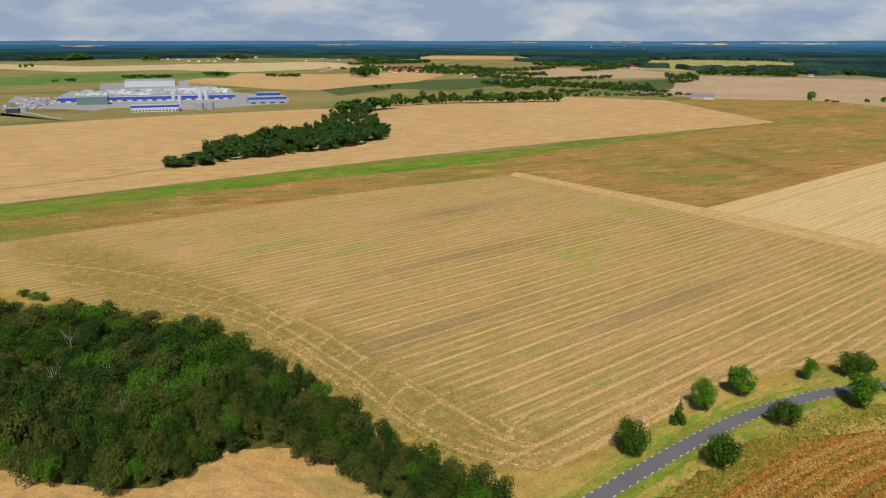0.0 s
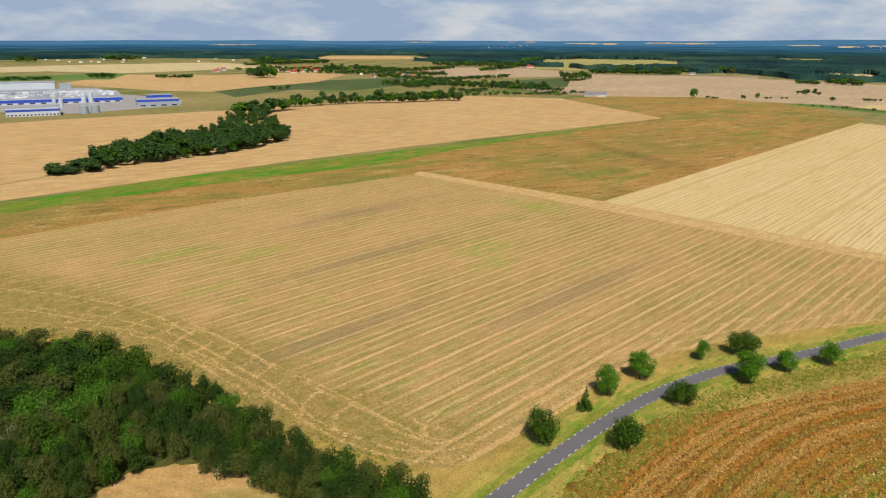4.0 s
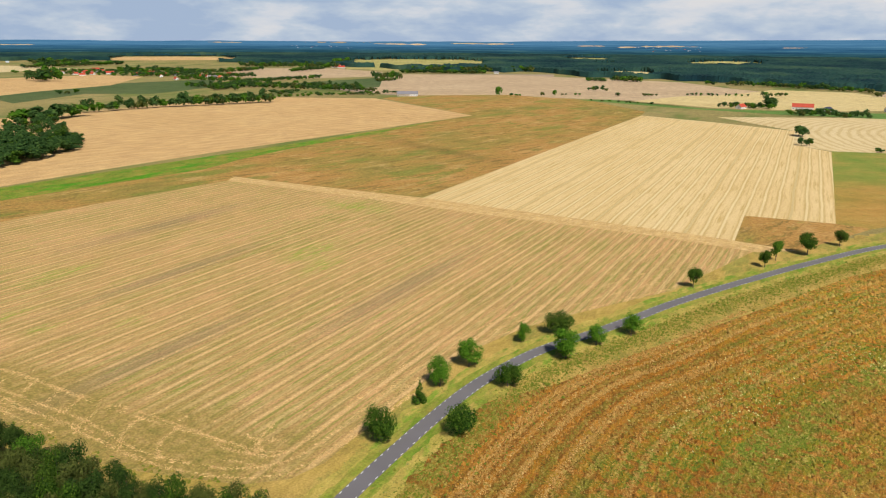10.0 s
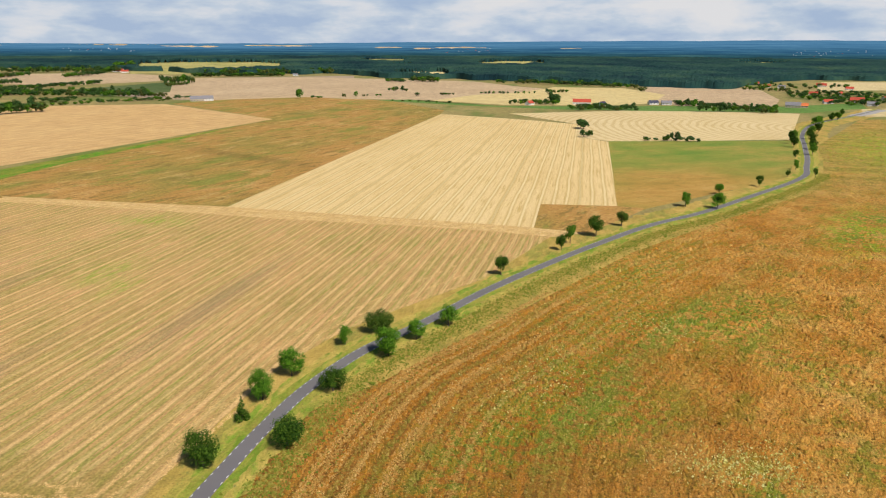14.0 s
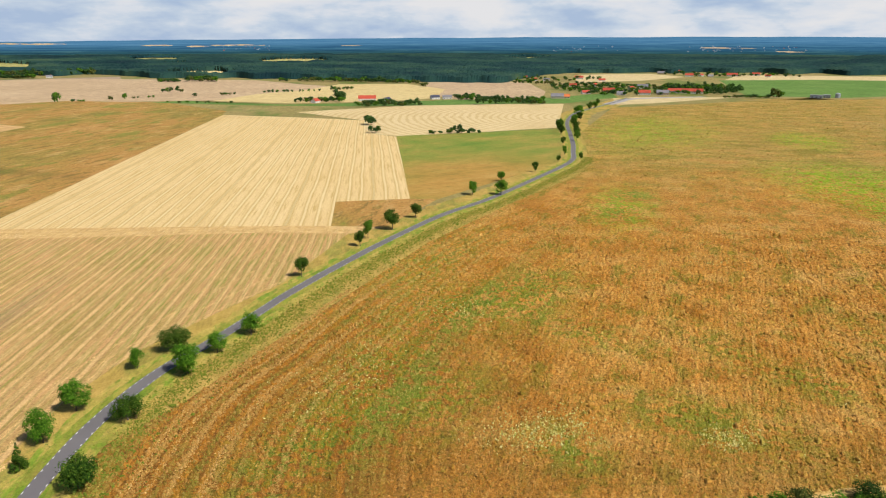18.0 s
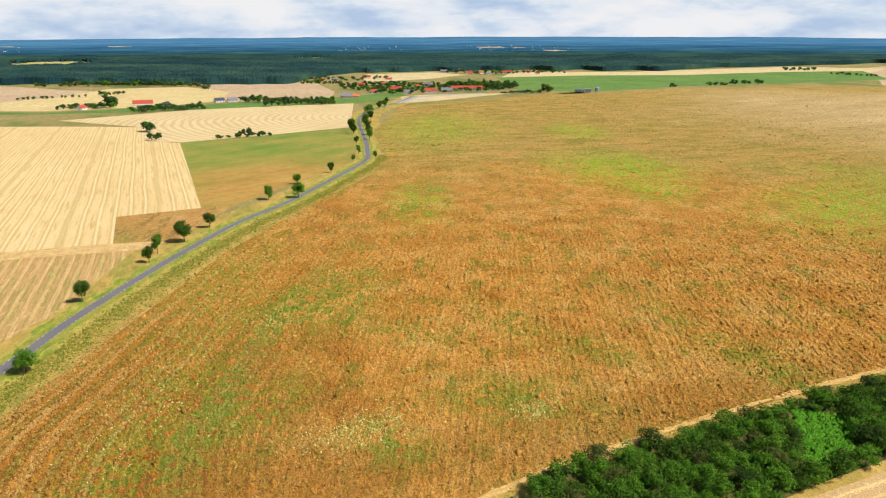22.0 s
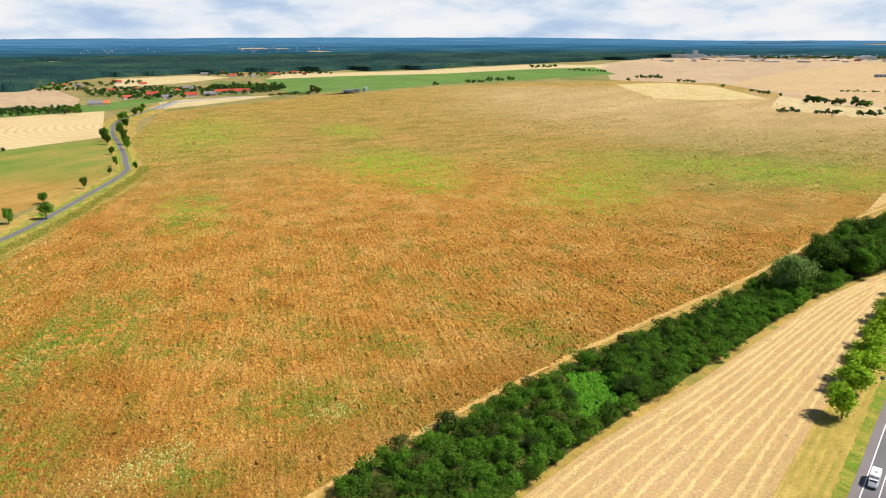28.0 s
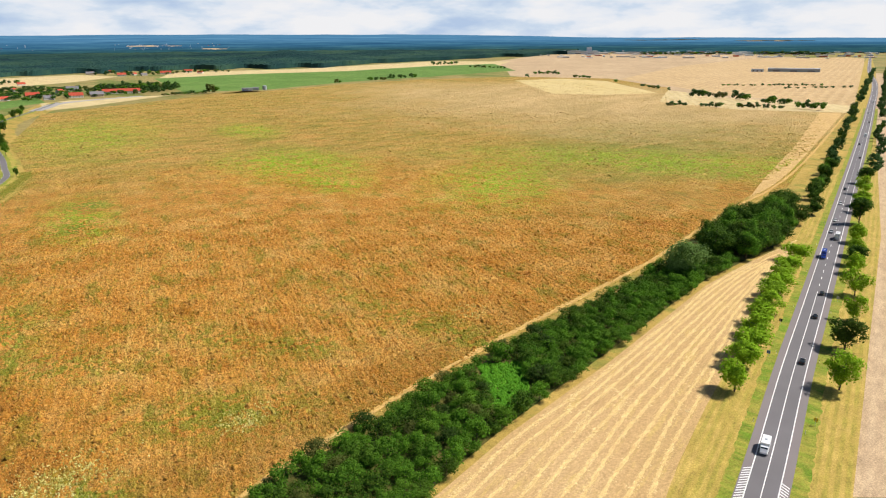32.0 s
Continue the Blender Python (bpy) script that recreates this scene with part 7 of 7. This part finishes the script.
def vehicle(kind, colour, along, off, back):
    """kind: car, van or truck, on the road's line at that x, off metres to its right."""
    i = min(range(len(MAIN) - 1), key=lambda j: abs(MAIN[j].x - along))
    d = (MAIN[i + 1] - MAIN[i]).normalized()
    p = MAIN[i] + d * ((along - MAIN[i].x) / d.x) + Vector((d.y, -d.x)) * off
    top = tagged(new({"car": "car", "van": "van", "truck": "truck"}[kind]), f"{colour} {'passenger car' if kind == 'car' else 'camper van' if kind == 'van' else 'box truck'} on the asphalt main road", kind, "traffic on the main road")
    top.matrix_basis = pose(p.x, p.y, 0.31, 0, 0, math.degrees(math.atan2(d.y, d.x)) + (180 if back else 0))
    c = CARPAINT[colour]
    if kind == "car":
        part_of("body", loft([(-2.15, 0.78, 0.70, 0.35, 0.85), (-1.7, 0.88, 0.82, 0.25, 0.98), (0.7, 0.9, 0.84, 0.22, 0.95), (1.7, 0.86, 0.78, 0.25, 0.82), (2.15, 0.74, 0.62, 0.38, 0.66)], c, "body"), None, top)
        part_of("cabin", loft([(-1.75, 0.80, 0.62, 0.95, 1.02), (-1.1, 0.80, 0.62, 0.95, 1.44), (0.1, 0.80, 0.62, 0.95, 1.46), (0.95, 0.80, 0.66, 0.93, 0.99)], PANE, "cabin"), None, top, "dark window glass")
        part_of("roof", loft([(-1.15, 0.60, 0.52, 1.43, 1.47), (-0.3, 0.62, 0.54, 1.45, 1.51), (0.15, 0.60, 0.52, 1.44, 1.48)], c, "roof"), None, top)
        L, ax, rw, wt_ = 2.12, 1.32, 0.33, 0.82
    else:
        L = 3.1 if kind == "van" else 4.0
        h = 2.9 if kind == "van" else 3.6
        part_of("body", loft([(-L, 1.08, 1.05, 0.45, h), (L * 0.45, 1.08, 1.05, 0.45, h)], c, "body"), None, top)
        part_of("cab", loft([(L * 0.47, 1.0, 0.92, 0.45, 2.25), (L * 0.72, 1.0, 0.9, 0.45, 2.15), (L * 0.9, 0.98, 0.86, 0.45, 1.35), (L, 0.9, 0.8, 0.5, 1.0)], CARPAINT["blue"] if kind == "truck" else c, "cab"), None, top)
        part_of("windscreen", loft([(L * 0.74, 0.86, 0.80, 1.35, 2.08), (L * 0.88, 0.86, 0.82, 1.34, 1.42)], PANE, "windscreen"), None, top)
        part_of("roof_hatch", box_mesh("roof_hatch", (-L * 0.3, -L * 0.1, -0.35, 0.35, h, h + 0.12), GREYCLAD), None, top)
        ax, rw, wt_ = L * 0.62, 0.36, 0.95
    for sx in (-1, 1):
        for sy in (-1, 1):
            tyre = part_of("wheel", wheel_mesh(rw, 0.22, RUBBER, "wheel"), None, top)
            tyre.matrix_basis = pose(sx * ax, sy * wt_, rw)
            part_of("rim", wheel_mesh(rw * 0.6, 0.24, RIM, "rim"), None, tyre)
    for sy in (-1, 1):
        part_of("headlight", box_mesh("headlight", (L - 0.1, L + 0.03, sy * 0.6 - 0.16, sy * 0.6 + 0.16, 0.6, 0.78), LIGHTGLASS), None, top)
        part_of("rear_light", box_mesh("rear_light", (-L - 0.03, -L + 0.05, sy * 0.62 - 0.14, sy * 0.62 + 0.14, 0.65, 0.85), REARGLASS), None, top)


for kind, colour, along, off, back in (("van", "white", 176, -1.9, True), ("car", "black", 237, 1.8, False), ("car", "black", 282, 1.8, False), ("car", "black", 311, 1.8, False), ("truck", "blue", 368, -1.8, True),
                                       ("truck", "white", 408, 1.8, False), ("car", "silver", 420, -1.8, True), ("car", "white", 449, -1.8, True), ("car", "white", 498, -1.8, True), ("car", "black", 548, -1.8, True),
                                       ("car", "black", 700, 1.8, False), ("car", "black", 790, -1.8, True), ("truck", "white", 860, 1.8, False), ("car", "black", 1000, 1.8, False), ("car", "white", 1120, -1.8, True), ("truck", "white", 1300, 1.8, False)):
    vehicle(kind, colour, along, off, back)
# hatched markings where the road widens
hv, hf = [], []
for side, x0, x1 in ((-1, 120, 167), (1, 120, 163)):
    x = x0
    while x < x1:
        i = min(range(len(MAIN) - 1), key=lambda j: abs(MAIN[j].x - x))
        d = (MAIN[i + 1] - MAIN[i]).normalized()
        p = MAIN[i] + d * ((x - MAIN[i].x) / d.x)
        s = Vector((d.y, -d.x)) * side
        o = len(hv)
        for along, out_ in ((0, 3.8), (0.5, 3.8), (-0.9, 5.6), (-1.4, 5.6)):
            q = p + d * along + s * out_
            hv.append((q.x, q.y, 0.30))
        hf.append((o, o + 1, o + 2, o + 3))
        x += 1.15
tagged(part_of("hatching", mesh_of("hatching", hv, hf), PAINT, main, "white diagonal hatching on the shoulder"), kind="stuff")
# parked cars at the factory
vs, fs = [], []
for i in range(150):
    c = Vector((-1360, 226)) + FU * rh.uniform(-38, 30) + FV * rh.uniform(-130, 120)
    o = len(vs)
    for z, s in ((0.5, 1.0), (1.2, 1.0), (1.9, 0.6)):
        for p, q in ((-1, -1), (1, -1), (1, 1), (-1, 1)):
            e2 = c + FU * p * 2.1 * s + FV * q * 0.9
            vs.append((e2.x, e2.y, z))
    fs += [tuple(o + k for k in f) for f in ((0, 1, 5, 4), (1, 2, 6, 5), (2, 3, 7, 6), (3, 0, 4, 7), (4, 5, 9, 8), (5, 6, 10, 9), (6, 7, 11, 10), (7, 4, 8, 11), (8, 9, 10, 11))]
k = Mat("parked_paint", 0.3)
PARKED = k.done(k.ramp(k.island(), (0.0, (0.03, 0.03, 0.035)), (0.3, (0.35, 0.36, 0.38)), (0.6, (0.75, 0.75, 0.75)), (0.9, (0.10, 0.14, 0.35)), (1.0, (0.4, 0.04, 0.03))))
tagged(part_of("parked_cars", mesh_of("parked_cars", vs, fs), PARKED), "rows of parked cars at the factory", "cars", kind="stuff")


# marker posts and small signs on the verge
POSTWHITE = plain("post_white", (0.75, 0.75, 0.73), 0.6)
POSTBLACK = plain("post_black", (0.02, 0.02, 0.02), 0.6)
SIGNBLUE = plain("sign_blue", (0.02, 0.10, 0.45), 0.4)
SIGNYELLOW = plain("sign_yellow", (0.75, 0.50, 0.03), 0.4)
STEEL = plain("galvanised_steel", (0.42, 0.43, 0.44), 0.4, 0.6)


def beside(along, off):
    i = min(range(len(MAIN) - 1), key=lambda j: abs(MAIN[j].x - along))
    d = (MAIN[i + 1] - MAIN[i]).normalized()
    p = MAIN[i] + d * ((along - MAIN[i].x) / d.x) + Vector((d.y, -d.x)) * off
    return p, math.degrees(math.atan2(d.y, d.x))


post_parts = [("post", box_mesh("post", (-0.08, 0.08, -0.06, 0.06, -0.1, 0.8), POSTWHITE, 0.02)), ("band", box_mesh("band", (-0.085, 0.085, -0.065, 0.065, 0.8, 1.02), POSTBLACK)), ("cap", box_mesh("cap", (-0.08, 0.08, -0.06, 0.06, 1.02, 1.1), POSTWHITE, 0.02))]
for along in range(140, 520, 50):
    for off in (-6.6, 6.6):
        p, turn = beside(along, off)
        top = tagged(new("marker_post"), "slim white road marker post with a black band", "marker post", "marker posts of the main road")
        top.matrix_basis = pose(p.x, p.y, 0.2, 0, 0, turn)
        for name, me in post_parts:
            new(name, me).parent = top
for along, off, face, label in ((236, -8.6, SIGNBLUE, "small blue sign on a steel post beside the main road"), (196, 8.6, SIGNYELLOW, "small yellow sign on a steel post beside the main road"), (305, 8.0, STEEL, "small grey sign on a steel post beside the main road"), (268, -8.8, POSTBLACK, "small dark sign on a steel post beside the main road")):
    p, turn = beside(along, off)
    top = tagged(new("road_sign"), label, "road sign", "signs of the main road")
    top.matrix_basis = pose(p.x, p.y, 0.2, 0, 0, turn)
    part_of("post", box_mesh("post", (-0.05, 0.05, -0.05, 0.05, -0.1, 2.4), STEEL), None, top)
    part_of("face", box_mesh("face", (-0.03, 0.03, -0.55, 0.55, 1.3, 2.4), face, 0.01), None, top)
